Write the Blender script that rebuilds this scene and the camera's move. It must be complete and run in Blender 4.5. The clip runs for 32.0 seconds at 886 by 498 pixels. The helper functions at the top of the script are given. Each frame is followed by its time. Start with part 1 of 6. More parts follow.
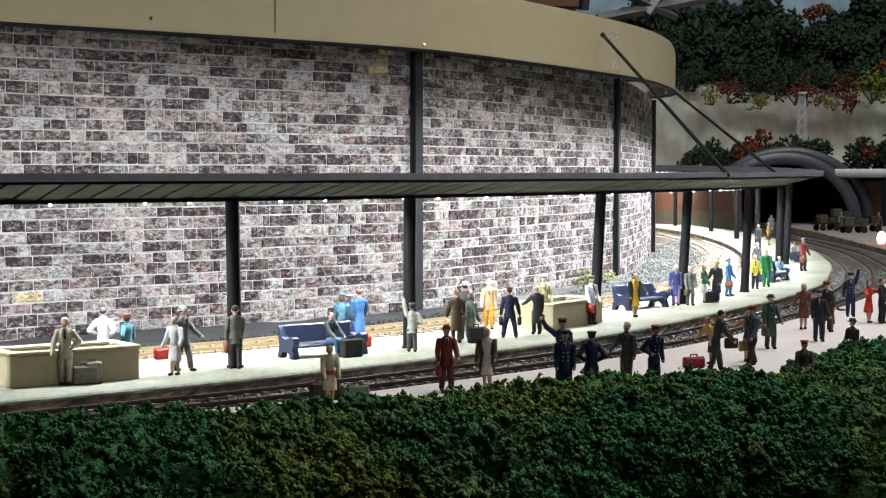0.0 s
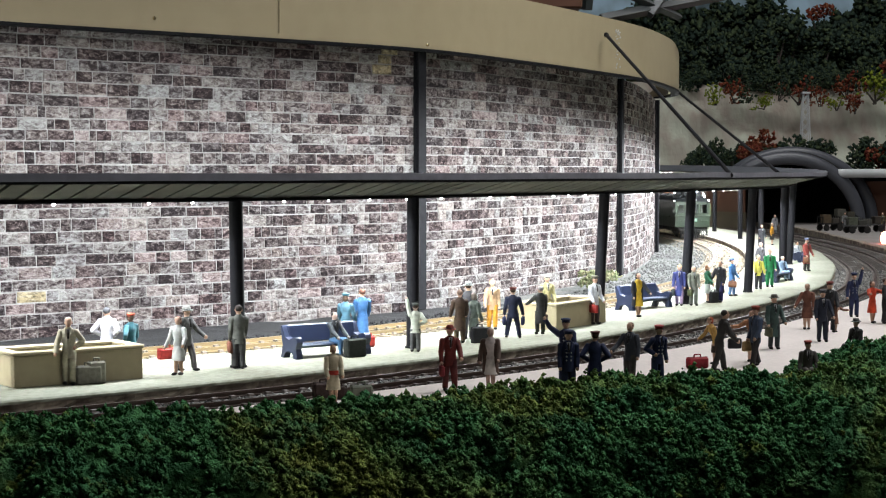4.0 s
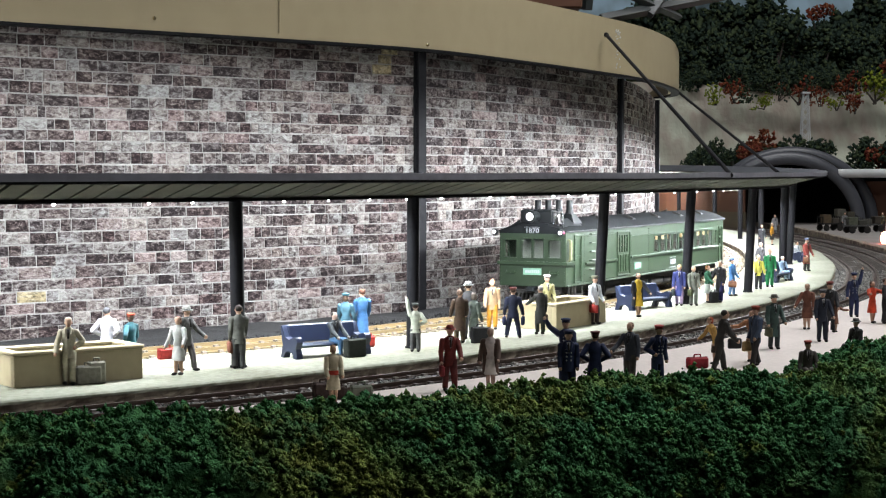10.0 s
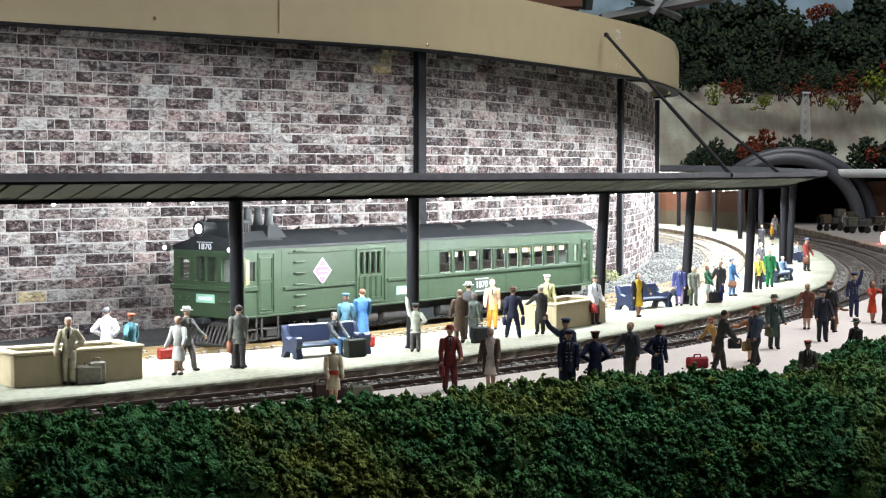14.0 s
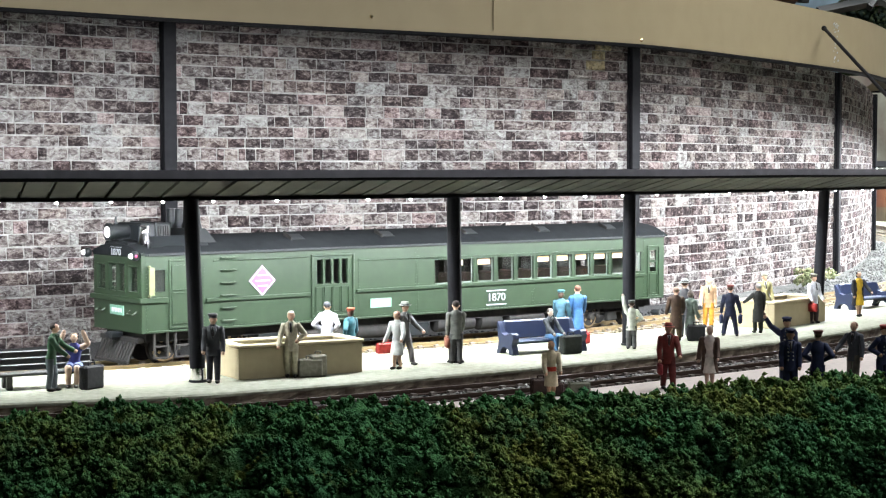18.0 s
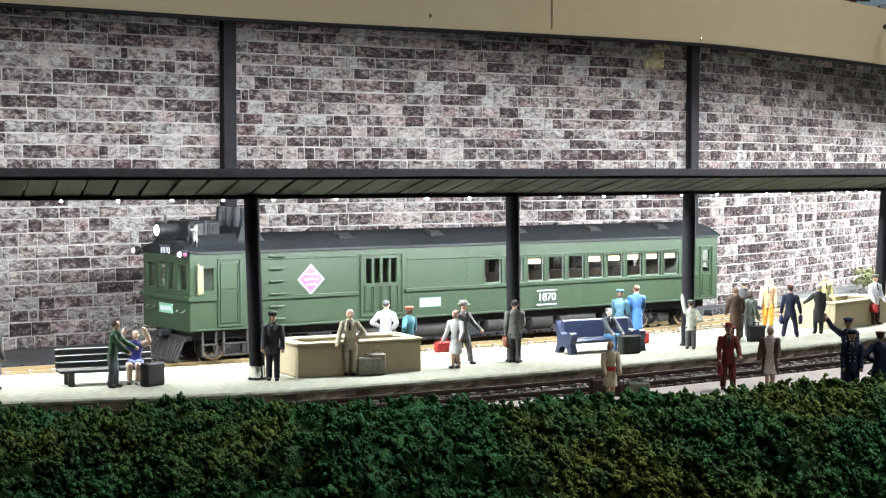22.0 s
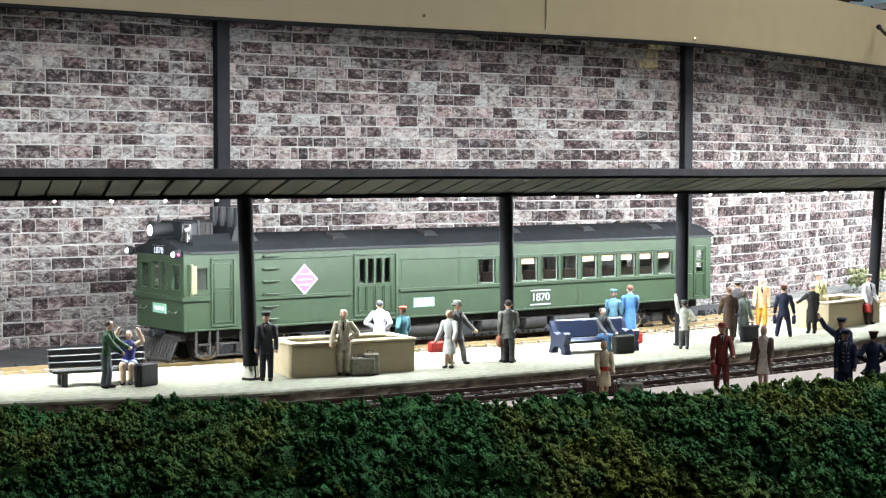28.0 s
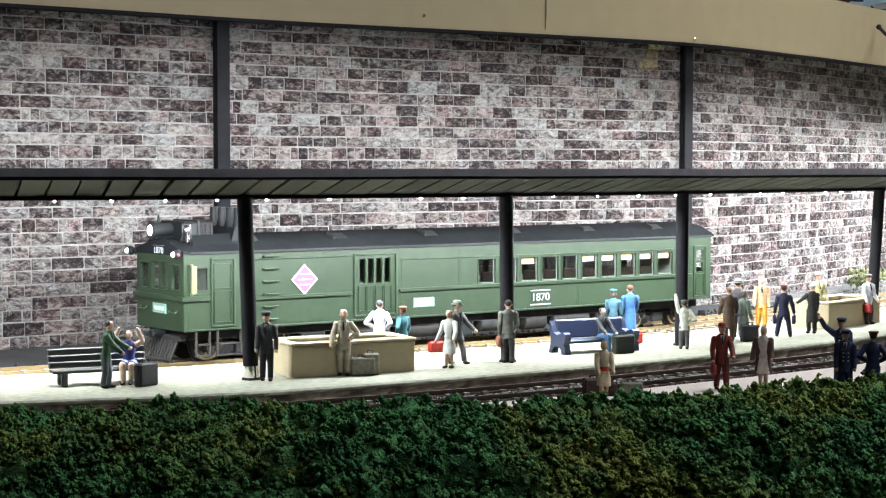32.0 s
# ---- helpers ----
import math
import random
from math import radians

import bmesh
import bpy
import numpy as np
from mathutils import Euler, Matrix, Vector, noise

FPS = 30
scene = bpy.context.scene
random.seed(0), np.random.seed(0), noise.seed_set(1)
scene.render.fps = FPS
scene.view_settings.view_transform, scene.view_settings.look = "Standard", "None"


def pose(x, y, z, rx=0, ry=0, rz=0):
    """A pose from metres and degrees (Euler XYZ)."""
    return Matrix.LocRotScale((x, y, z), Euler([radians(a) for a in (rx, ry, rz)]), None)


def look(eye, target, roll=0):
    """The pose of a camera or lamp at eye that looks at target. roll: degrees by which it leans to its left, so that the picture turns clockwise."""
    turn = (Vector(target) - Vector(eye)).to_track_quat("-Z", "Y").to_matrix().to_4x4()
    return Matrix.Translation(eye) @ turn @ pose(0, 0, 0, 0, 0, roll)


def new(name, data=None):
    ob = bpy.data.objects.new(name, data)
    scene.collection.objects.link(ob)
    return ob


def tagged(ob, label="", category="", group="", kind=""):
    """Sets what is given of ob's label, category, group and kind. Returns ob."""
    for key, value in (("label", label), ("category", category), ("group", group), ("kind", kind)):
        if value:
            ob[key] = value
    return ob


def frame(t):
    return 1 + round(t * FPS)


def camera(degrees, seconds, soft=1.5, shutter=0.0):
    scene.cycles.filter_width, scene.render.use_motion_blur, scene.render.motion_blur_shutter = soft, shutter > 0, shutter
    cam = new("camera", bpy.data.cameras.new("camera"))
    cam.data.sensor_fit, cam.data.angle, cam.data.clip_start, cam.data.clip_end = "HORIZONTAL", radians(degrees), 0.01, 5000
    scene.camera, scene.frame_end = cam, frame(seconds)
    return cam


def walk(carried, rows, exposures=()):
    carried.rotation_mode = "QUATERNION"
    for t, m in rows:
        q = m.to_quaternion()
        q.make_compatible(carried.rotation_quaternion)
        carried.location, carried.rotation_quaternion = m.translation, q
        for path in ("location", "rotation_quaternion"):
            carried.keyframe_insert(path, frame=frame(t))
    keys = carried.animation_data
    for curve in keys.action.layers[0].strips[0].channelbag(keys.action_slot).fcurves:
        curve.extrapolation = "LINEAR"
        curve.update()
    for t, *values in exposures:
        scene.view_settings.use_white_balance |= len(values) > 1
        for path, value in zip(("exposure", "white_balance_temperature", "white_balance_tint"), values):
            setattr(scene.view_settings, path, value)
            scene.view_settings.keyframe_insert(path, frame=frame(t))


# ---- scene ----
MM = 0.001   # the plan below is in millimetres of the model: HO scale, 1:87


def view(x, y, yaw, pitch, roll):
    return pose(x * MM, y * MM, 0.064, 90 - pitch, 0, yaw) @ pose(0, 0, 0, 0, 0, roll)


cam = camera(2 * math.degrees(math.atan(784 / 2950)), 32.0, soft=1.2)
walk(cam, [
    (0, view(0.06, -0.00, -0.111, 2.659, -0.018)),
    (0.5, view(0.04, -0.00, -0.080, 2.661, -0.017)),
    (1, view(0.03, -0.00, -0.051, 2.661, -0.025)),
    (1.5, view(0.01, -0.00, -0.021, 2.661, -0.023)),
    (2, view(0.00, 0.00, -0.000, 2.659, 0.000)),
    (2.5, view(0.00, 0.00, -0.000, 2.659, 0.000)),
    (14.5, view(0.00, 0.00, -0.000, 2.659, 0.000)),
    (16.5, view(-0.02, -0.00, 0.040, 2.660, -0.003)),
    (17, view(-1.25, -0.03, 2.239, 2.709, -0.119)),
    (17.5, view(-2.69, -0.12, 4.833, 2.749, -0.113)),
    (18, view(-3.92, -0.24, 7.042, 2.779, -0.059)),
    (18.5, view(-4.75, -0.36, 8.552, 2.802, -0.005)),
    (19, view(-5.11, -0.41, 9.196, 2.811, 0.058)),
    (19.5, view(-5.10, -0.41, 9.185, 2.817, 0.087)),
    (20, view(-5.09, -0.41, 9.170, 2.816, 0.066)),
    (20.5, view(-5.08, -0.41, 9.154, 2.819, 0.083)),
    (21, view(-5.06, -0.41, 9.111, 2.817, 0.063)),
    (21.5, view(-5.01, -0.40, 9.026, 2.816, 0.054)),
    (22, view(-4.97, -0.39, 8.954, 2.815, 0.051)),
    (22.5, view(-4.94, -0.39, 8.891, 2.815, 0.056)),
    (23, view(-4.92, -0.39, 8.854, 2.816, 0.075)),
    (23.5, view(-4.90, -0.38, 8.826, 2.816, 0.076)),
    (24, view(-4.89, -0.38, 8.794, 2.817, 0.078)),
    (24.5, view(-4.87, -0.38, 8.761, 2.814, 0.050)),
    (25, view(-4.86, -0.38, 8.746, 2.814, 0.049)),
    (25.5, view(-4.86, -0.38, 8.746, 2.814, 0.049)),
    (27.5, view(-4.86, -0.38, 8.746, 2.814, 0.049)),
    (32, view(-4.86, -0.38, 8.746, 2.814, 0.049)),
], exposures=[(0, 0.05), (9, 0.05), (11, 0.15), (13, 0.25), (14.5, 0.32), (17, 0.30), (32, 0.30)])

# ---- world, lamps ----
world = bpy.data.worlds.new("room")
scene.world = world
world.use_nodes = True
world.node_tree.nodes["Background"].inputs[0].default_value = (0.52, 0.58, 0.66, 1)
world.node_tree.nodes["Background"].inputs[1].default_value = 0.10


def area_lamp(name, eye, target, size_x, size_y, watts, color=(1, 1, 1)):
    data = bpy.data.lights.new(name, "AREA")
    data.shape, data.size, data.size_y, data.energy, data.color = "RECTANGLE", size_x * MM, size_y * MM, watts, color
    ob = new(name, data)
    ob.matrix_world = look([v * MM for v in eye], [v * MM for v in target])
    return ob


# unseen room light: added lamps, each placed to fill the part it faces
area_lamp("room_fill", (330, 600, 640), (300, 600, 0), 600, 160, 3.3, (0.96, 0.98, 1.0))
area_lamp("room_fill", (480, 900, 900), (330, 1060, 0), 500, 160, 5.4, (0.96, 0.98, 1.0))
area_lamp("room_fill", (520, -160, 760), (260, 580, -20), 700, 160, 1.25, (0.97, 0.98, 1.0))
area_lamp("room_fill", (560, 1700, 1250), (520, 2350, 100), 900, 260, 8.5, (0.98, 0.97, 0.97))


# ---- curves of the plan ----
class Curve:
    """A smooth line through plan points, walked by its length in millimetres."""

    def __init__(self, pts, n=14):
        p = np.array(pts, float)
        p = np.vstack([2 * p[0] - p[1], p, 2 * p[-1] - p[-2]])
        out = []
        for i in range(1, len(p) - 2):
            a, b, c, d = p[i - 1:i + 3]
            for k in range(n):
                t = k / n
                out.append(.5 * (2 * b + (c - a) * t + (2 * a - 5 * b + 4 * c - d) * t * t + (3 * b - a - 3 * c + d) * t ** 3))
        out.append(p[-2])
        self.p = np.array(out)
        self.s = np.r_[0, np.cumsum(np.linalg.norm(np.diff(self.p, axis=0), axis=1))]
        self.length = float(self.s[-1])

    def at(self, d):
        i = int(min(max(np.searchsorted(self.s, d) - 1, 0), len(self.s) - 2))
        a, b = self.p[i], self.p[i + 1]
        j, k = max(i - 1, 0), min(i + 2, len(self.p) - 1)
        t = (b - a) / (self.s[i + 1] - self.s[i])
        t0 = (self.p[i + 1] - self.p[j]) / np.linalg.norm(self.p[i + 1] - self.p[j])
        t1 = (self.p[k] - self.p[i]) / np.linalg.norm(self.p[k] - self.p[i])
        u = (d - self.s[i]) / (self.s[i + 1] - self.s[i])
        tt = t0 * (1 - u) + t1 * u
        return a + t * (d - self.s[i]), tt / np.linalg.norm(tt)

    def off(self, d, left):
        """The point at length d, so many millimetres to the left of the line."""
        a, t = self.at(d)
        return a + np.array([-t[1], t[0]]) * left

    def near(self, x, y):
        return float(self.s[np.argmin(np.linalg.norm(self.p - (x, y), axis=1))])

    def offset(self, left, d0=0, d1=None, step=12):
        d1 = self.length if d1 is None else d1
        return Curve([self.off(d, left) for d in np.linspace(d0, d1, max(3, int((d1 - d0) / step)))], 2)


TRACK_1 = Curve([(-420, 372), (-300, 452), (-187, 543), (-107, 619), (-65, 657), (-3, 735), (44, 803), (88, 878), (132, 967), (177, 1096),
                 (213, 1262), (234, 1400), (244, 1560), (242, 1730), (222, 1900), (180, 2080), (110, 2250), (0, 2420), (-150, 2560), (-350, 2660)])
EDGE_FRONT = Curve([(-420, 322), (-300, 372), (-193, 427), (-137, 454), (-97, 484), (-58, 517), (-25, 549), (23, 600), (69, 660), (100, 710), (132, 769),
                    (173, 845), (217, 948), (247, 1054), (268, 1140), (286, 1240), (305, 1370), (318, 1560), (318, 1760), (300, 1980), (250, 2180)])
EDGE_BACK = Curve([(-420, 372), (-300, 432), (-218, 483), (-163, 518), (-102, 567), (-59, 604), (-26, 638), (5, 676), (77, 780), (130, 895), (178, 1020), (211, 1160),
                   (236, 1302), (252, 1440), (262, 1614), (260, 1780), (242, 1960), (200, 2140)])
WALL = Curve([(-520, 440), (-440, 490), (-345, 560), (-271, 628), (-200, 703), (-149, 748), (-95, 793), (-14, 870), (38, 960), (76, 1040), (122, 1153), (154, 1290),
              (188, 1486), (203, 1610), (198, 1740), (170, 1870), (110, 2010), (10, 2120)])
HEDGE = Curve([(-520, 330), (-300, 375), (-200, 400), (-150, 418), (-118, 424), (-96, 420), (-75, 427), (-47, 449), (-13, 467), (25, 494), (73, 516), (107, 528), (135, 575), (170, 616), (260, 680), (420, 760)])
RAIL_Z = -2.0


# ---- mesh helpers: all in millimetres ----
def link(name, bm, material, parent=None, label="", smooth=False):
    mesh = bpy.data.meshes.new(name)
    bmesh.ops.recalc_face_normals(bm, faces=bm.faces)
    bm.to_mesh(mesh)
    bm.free()
    mesh.transform(Matrix.Scale(MM, 4))
    for m in (material if isinstance(material, (list, tuple)) else [material]):
        mesh.materials.append(m)
    if smooth:
        mesh.shade_smooth()
        if smooth is not True:
            mesh.set_sharp_from_angle(angle=radians(smooth))
    ob = new(name, mesh)
    if parent is not None:
        ob.parent = parent
    if label:
        ob["label"] = label
    return ob


def part(name, bm, material, parent, label="", smooth=False):
    return link(name, bm, material, parent, label, smooth)


def same(ob, name, m, parent):
    """One more object on the mesh of ob, at m in its parent's space."""
    o = new(name, ob.data)
    o.parent = parent
    o.matrix_basis = m
    return o


def at(x, y, z=0.0, turn=0.0, rx=0.0, ry=0.0):
    return pose(x * MM, y * MM, z * MM, rx, ry, turn)


def thing(name, m, label, category, group="", kind=""):
    ob = new(name)
    ob.empty_display_size = 0.01
    ob.matrix_basis = m
    return tagged(ob, label, category, group, kind)


def box(bm, x0, x1, y0, y1, z0, z1, bevel=0.0, mat=0):
    v = [bm.verts.new((x, y, z)) for x in (x0, x1) for y in (y0, y1) for z in (z0, z1)]
    fs = [bm.faces.new([v[i] for i in f]) for f in ((0, 1, 3, 2), (4, 6, 7, 5), (0, 4, 5, 1), (2, 3, 7, 6), (0, 2, 6, 4), (1, 5, 7, 3))]
    for f in fs:
        f.material_index = mat
    if bevel:
        es = list({e for f in fs for e in f.edges})
        r = bmesh.ops.bevel(bm, geom=es, offset=bevel, segments=1, affect="EDGES", profile=0.5)
        for f in r["faces"]:
            f.material_index = mat
    return v


def rod(bm, p0, p1, r0, r1=None, n=10, mat=0, cap=True):
    r1 = r0 if r1 is None else r1
    p0, p1 = Vector(p0), Vector(p1)
    q = (p1 - p0).to_track_quat("Z", "Y")
    a = [bm.verts.new(p0 + q @ Vector((r0 * math.cos(2 * math.pi * i / n), r0 * math.sin(2 * math.pi * i / n), 0))) for i in range(n)]
    b = [bm.verts.new(p1 + q @ Vector((r1 * math.cos(2 * math.pi * i / n), r1 * math.sin(2 * math.pi * i / n), 0))) for i in range(n)]
    for i in range(n):
        bm.faces.new((a[i], a[(i + 1) % n], b[(i + 1) % n], b[i])).material_index = mat
    if cap:
        bm.faces.new(a[::-1]).material_index = mat
        bm.faces.new(b).material_index = mat


def ball(bm, c, rx, ry=None, rz=None, u=10, v=7, mat=0, turn=None):
    ry, rz = rx if ry is None else ry, rx if rz is None else rz
    r = bmesh.ops.create_uvsphere(bm, u_segments=u, v_segments=v, radius=1)
    m = Matrix.Translation(c) @ (turn or Matrix()) @ Matrix.Diagonal((rx, ry, rz, 1))
    for w in r["verts"]:
        w.co = m @ w.co
        for f in w.link_faces:
            f.material_index = mat


def sweep(bm, curve, d0, d1, step, profile, closed=True, mat=0, z=None):
    """Carries a profile of (left, height) points along the curve."""
    n = max(2, int((d1 - d0) / step) + 1)
    rows = []
    for d in np.linspace(d0, d1, n):
        up = z(d) if z else 0.0
        rows.append([bm.verts.new((*curve.off(d, o), h + up)) for o, h in profile])
    k = len(profile)
    for a, b in zip(rows, rows[1:]):
        for i in range(k if closed else k - 1):
            bm.faces.new((a[i], b[i], b[(i + 1) % k], a[(i + 1) % k])).material_index = mat
    if closed:
        bm.faces.new(rows[0]).material_index = mat
        bm.faces.new(rows[-1][::-1]).material_index = mat


def sheet(bm, left, right, n, z, mat=0, rough=0.0):
    """A surface between two curves."""
    rows = []
    for i in range(n + 1):
        a, b = left.at(left.length * i / n)[0], right.at(right.length * i / n)[0]
        rows.append([bm.verts.new((*(a + (b - a) * u), z + (random.uniform(-rough, rough) if 0 < u < 1 else 0))) for u in (0, .25, .5, .75, 1)])
    for a, b in zip(rows, rows[1:]):
        for i in range(4):
            bm.faces.new((a[i], a[i + 1], b[i + 1], b[i])).material_index = mat


# ---- materials ----
def material(name, color, rough=0.6, metal=0.0, color2=None, grain=600, big=60, bump=0.0, amount=0.35, emit=None, random_tint=0.0, spec=0.5, dist=0.0004, stretch=None):
    m = bpy.data.materials.new(name)
    m.use_nodes = True
    nt = m.node_tree
    n, l = nt.nodes, nt.links
    bs = n["Principled BSDF"]
    bs.inputs["Roughness"].default_value, bs.inputs["Metallic"].default_value = rough, metal
    bs.inputs["Specular IOR Level"].default_value = spec
    co = n.new("ShaderNodeTexCoord")
    c2 = color2 or tuple(c * 0.6 for c in color)
    fine, wide = n.new("ShaderNodeTexNoise"), n.new("ShaderNodeTexNoise")
    for t, s, d in ((fine, grain, 4), (wide, big, 3)):
        t.inputs["Scale"].default_value, t.inputs["Detail"].default_value = s, d
        src = co.outputs["Object"]
        if stretch:
            mp = n.new("ShaderNodeMapping")
            mp.inputs["Scale"].default_value = stretch
            l.new(src, mp.inputs[0])
            src = mp.outputs[0]
        l.new(src, t.inputs["Vector"])
    add = n.new("ShaderNodeMath")
    add.operation = "ADD"
    l.new(fine.outputs["Fac"], add.inputs[0])
    l.new(wide.outputs["Fac"], add.inputs[1])
    mr = n.new("ShaderNodeMapRange")
    mr.inputs["From Min"].default_value, mr.inputs["From Max"].default_value = 0.75, 1.25
    mr.inputs["To Min"].default_value, mr.inputs["To Max"].default_value = 0, amount * 2
    l.new(add.outputs[0], mr.inputs["Value"])
    mix = n.new("ShaderNodeMix")
    mix.data_type = "RGBA"
    mix.inputs["A"].default_value, mix.inputs["B"].default_value = (*color, 1), (*c2, 1)
    l.new(mr.outputs[0], mix.inputs["Factor"])
    out = mix.outputs["Result"]
    if random_tint:
        info = n.new("ShaderNodeObjectInfo")
        hsv = n.new("ShaderNodeHueSaturation")
        r2 = n.new("ShaderNodeMapRange")
        r2.inputs["To Min"].default_value, r2.inputs["To Max"].default_value = 1 - random_tint, 1 + random_tint
        l.new(info.outputs["Random"], r2.inputs["Value"])
        l.new(r2.outputs[0], hsv.inputs["Value"])
        l.new(out, hsv.inputs["Color"])
        out = hsv.outputs["Color"]
    l.new(out, bs.inputs["Base Color"])
    if bump:
        b = n.new("ShaderNodeBump")
        b.inputs["Strength"].default_value, b.inputs["Distance"].default_value = bump, dist
        l.new(fine.outputs["Fac"], b.inputs["Height"])
        l.new(b.outputs[0], bs.inputs["Normal"])
    if emit:
        bs.inputs["Emission Color"].default_value = (*emit[:3], 1)
        bs.inputs["Emission Strength"].default_value = emit[3]
    return m


def varied(name, stops, source, rough=0.8, spec=0.25, grain=500, contrast=0.5, bump=0.5, dist=0.0006, streak=None, pale=None):
    """Colours picked piece by piece from a ramp (source: 'object' or 'island'), with a rocky grain on them."""
    m = bpy.data.materials.new(name)
    m.use_nodes = True
    n, l = m.node_tree.nodes, m.node_tree.links
    bs = n["Principled BSDF"]
    bs.inputs["Roughness"].default_value = rough
    bs.inputs["Specular IOR Level"].default_value = spec
    if source == "object":
        pick = n.new("ShaderNodeObjectInfo").outputs["Random"]
    else:
        pick = n.new("ShaderNodeNewGeometry").outputs["Random Per Island"]
    ramp = n.new("ShaderNodeValToRGB")
    ramp.color_ramp.interpolation = "CONSTANT"
    while len(ramp.color_ramp.elements) < len(stops):
        ramp.color_ramp.elements.new(0.5)
    for e, (p, c) in zip(ramp.color_ramp.elements, stops):
        e.position, e.color = p, (*c, 1)
    l.new(pick, ramp.inputs[0])
    geo = n.new("ShaderNodeNewGeometry")
    fine = n.new("ShaderNodeTexNoise")
    fine.inputs["Scale"].default_value, fine.inputs["Detail"].default_value, fine.inputs["Roughness"].default_value = grain, 5, 0.65
    fine.inputs["Distortion"].default_value = 0.8
    stretch = n.new("ShaderNodeMapping")
    stretch.inputs["Scale"].default_value = streak or (1, 1, 1.7)
    l.new(geo.outputs["Position"], stretch.inputs[0])
    l.new(stretch.outputs[0], fine.inputs["Vector"])
    mr = n.new("ShaderNodeMapRange")
    mr.inputs["From Min"].default_value, mr.inputs["From Max"].default_value = 0.32, 0.68
    mr.inputs["To Min"].default_value, mr.inputs["To Max"].default_value = 1 - contrast, 1 + contrast
    l.new(fine.outputs["Fac"], mr.inputs["Value"])
    mul = n.new("ShaderNodeMix")
    mul.data_type, mul.blend_type = "RGBA", "MULTIPLY"
    mul.inputs["Factor"].default_value = 1
    l.new(ramp.outputs["Color"], mul.inputs["A"])
    l.new(mr.outputs[0], mul.inputs["B"])
    out = mul.outputs["Result"]
    if pale:
        wide = n.new("ShaderNodeTexNoise")
        wide.inputs["Scale"].default_value, wide.inputs["Detail"].default_value, wide.inputs["Roughness"].default_value = 210, 6, 0.7
        wide.inputs["Distortion"].default_value = 1.2
        l.new(stretch.outputs[0], wide.inputs["Vector"])
        edge = n.new("ShaderNodeMapRange")
        edge.inputs["From Min"].default_value, edge.inputs["From Max"].default_value = 0.50, 0.60
        edge.inputs["To Min"].default_value, edge.inputs["To Max"].default_value = 0.0, 0.42
        l.new(wide.outputs["Fac"], edge.inputs["Value"])
        worn = n.new("ShaderNodeMix")
        worn.data_type = "RGBA"
        worn.inputs["B"].default_value = (*pale, 1)
        l.new(edge.outputs[0], worn.inputs["Factor"])
        l.new(out, worn.inputs["A"])
        out = worn.outputs["Result"]
    l.new(out, bs.inputs["Base Color"])
    b = n.new("ShaderNodeBump")
    b.inputs["Strength"].default_value, b.inputs["Distance"].default_value = bump, dist
    l.new(fine.outputs["Fac"], b.inputs["Height"])
    l.new(b.outputs[0], bs.inputs["Normal"])
    return m


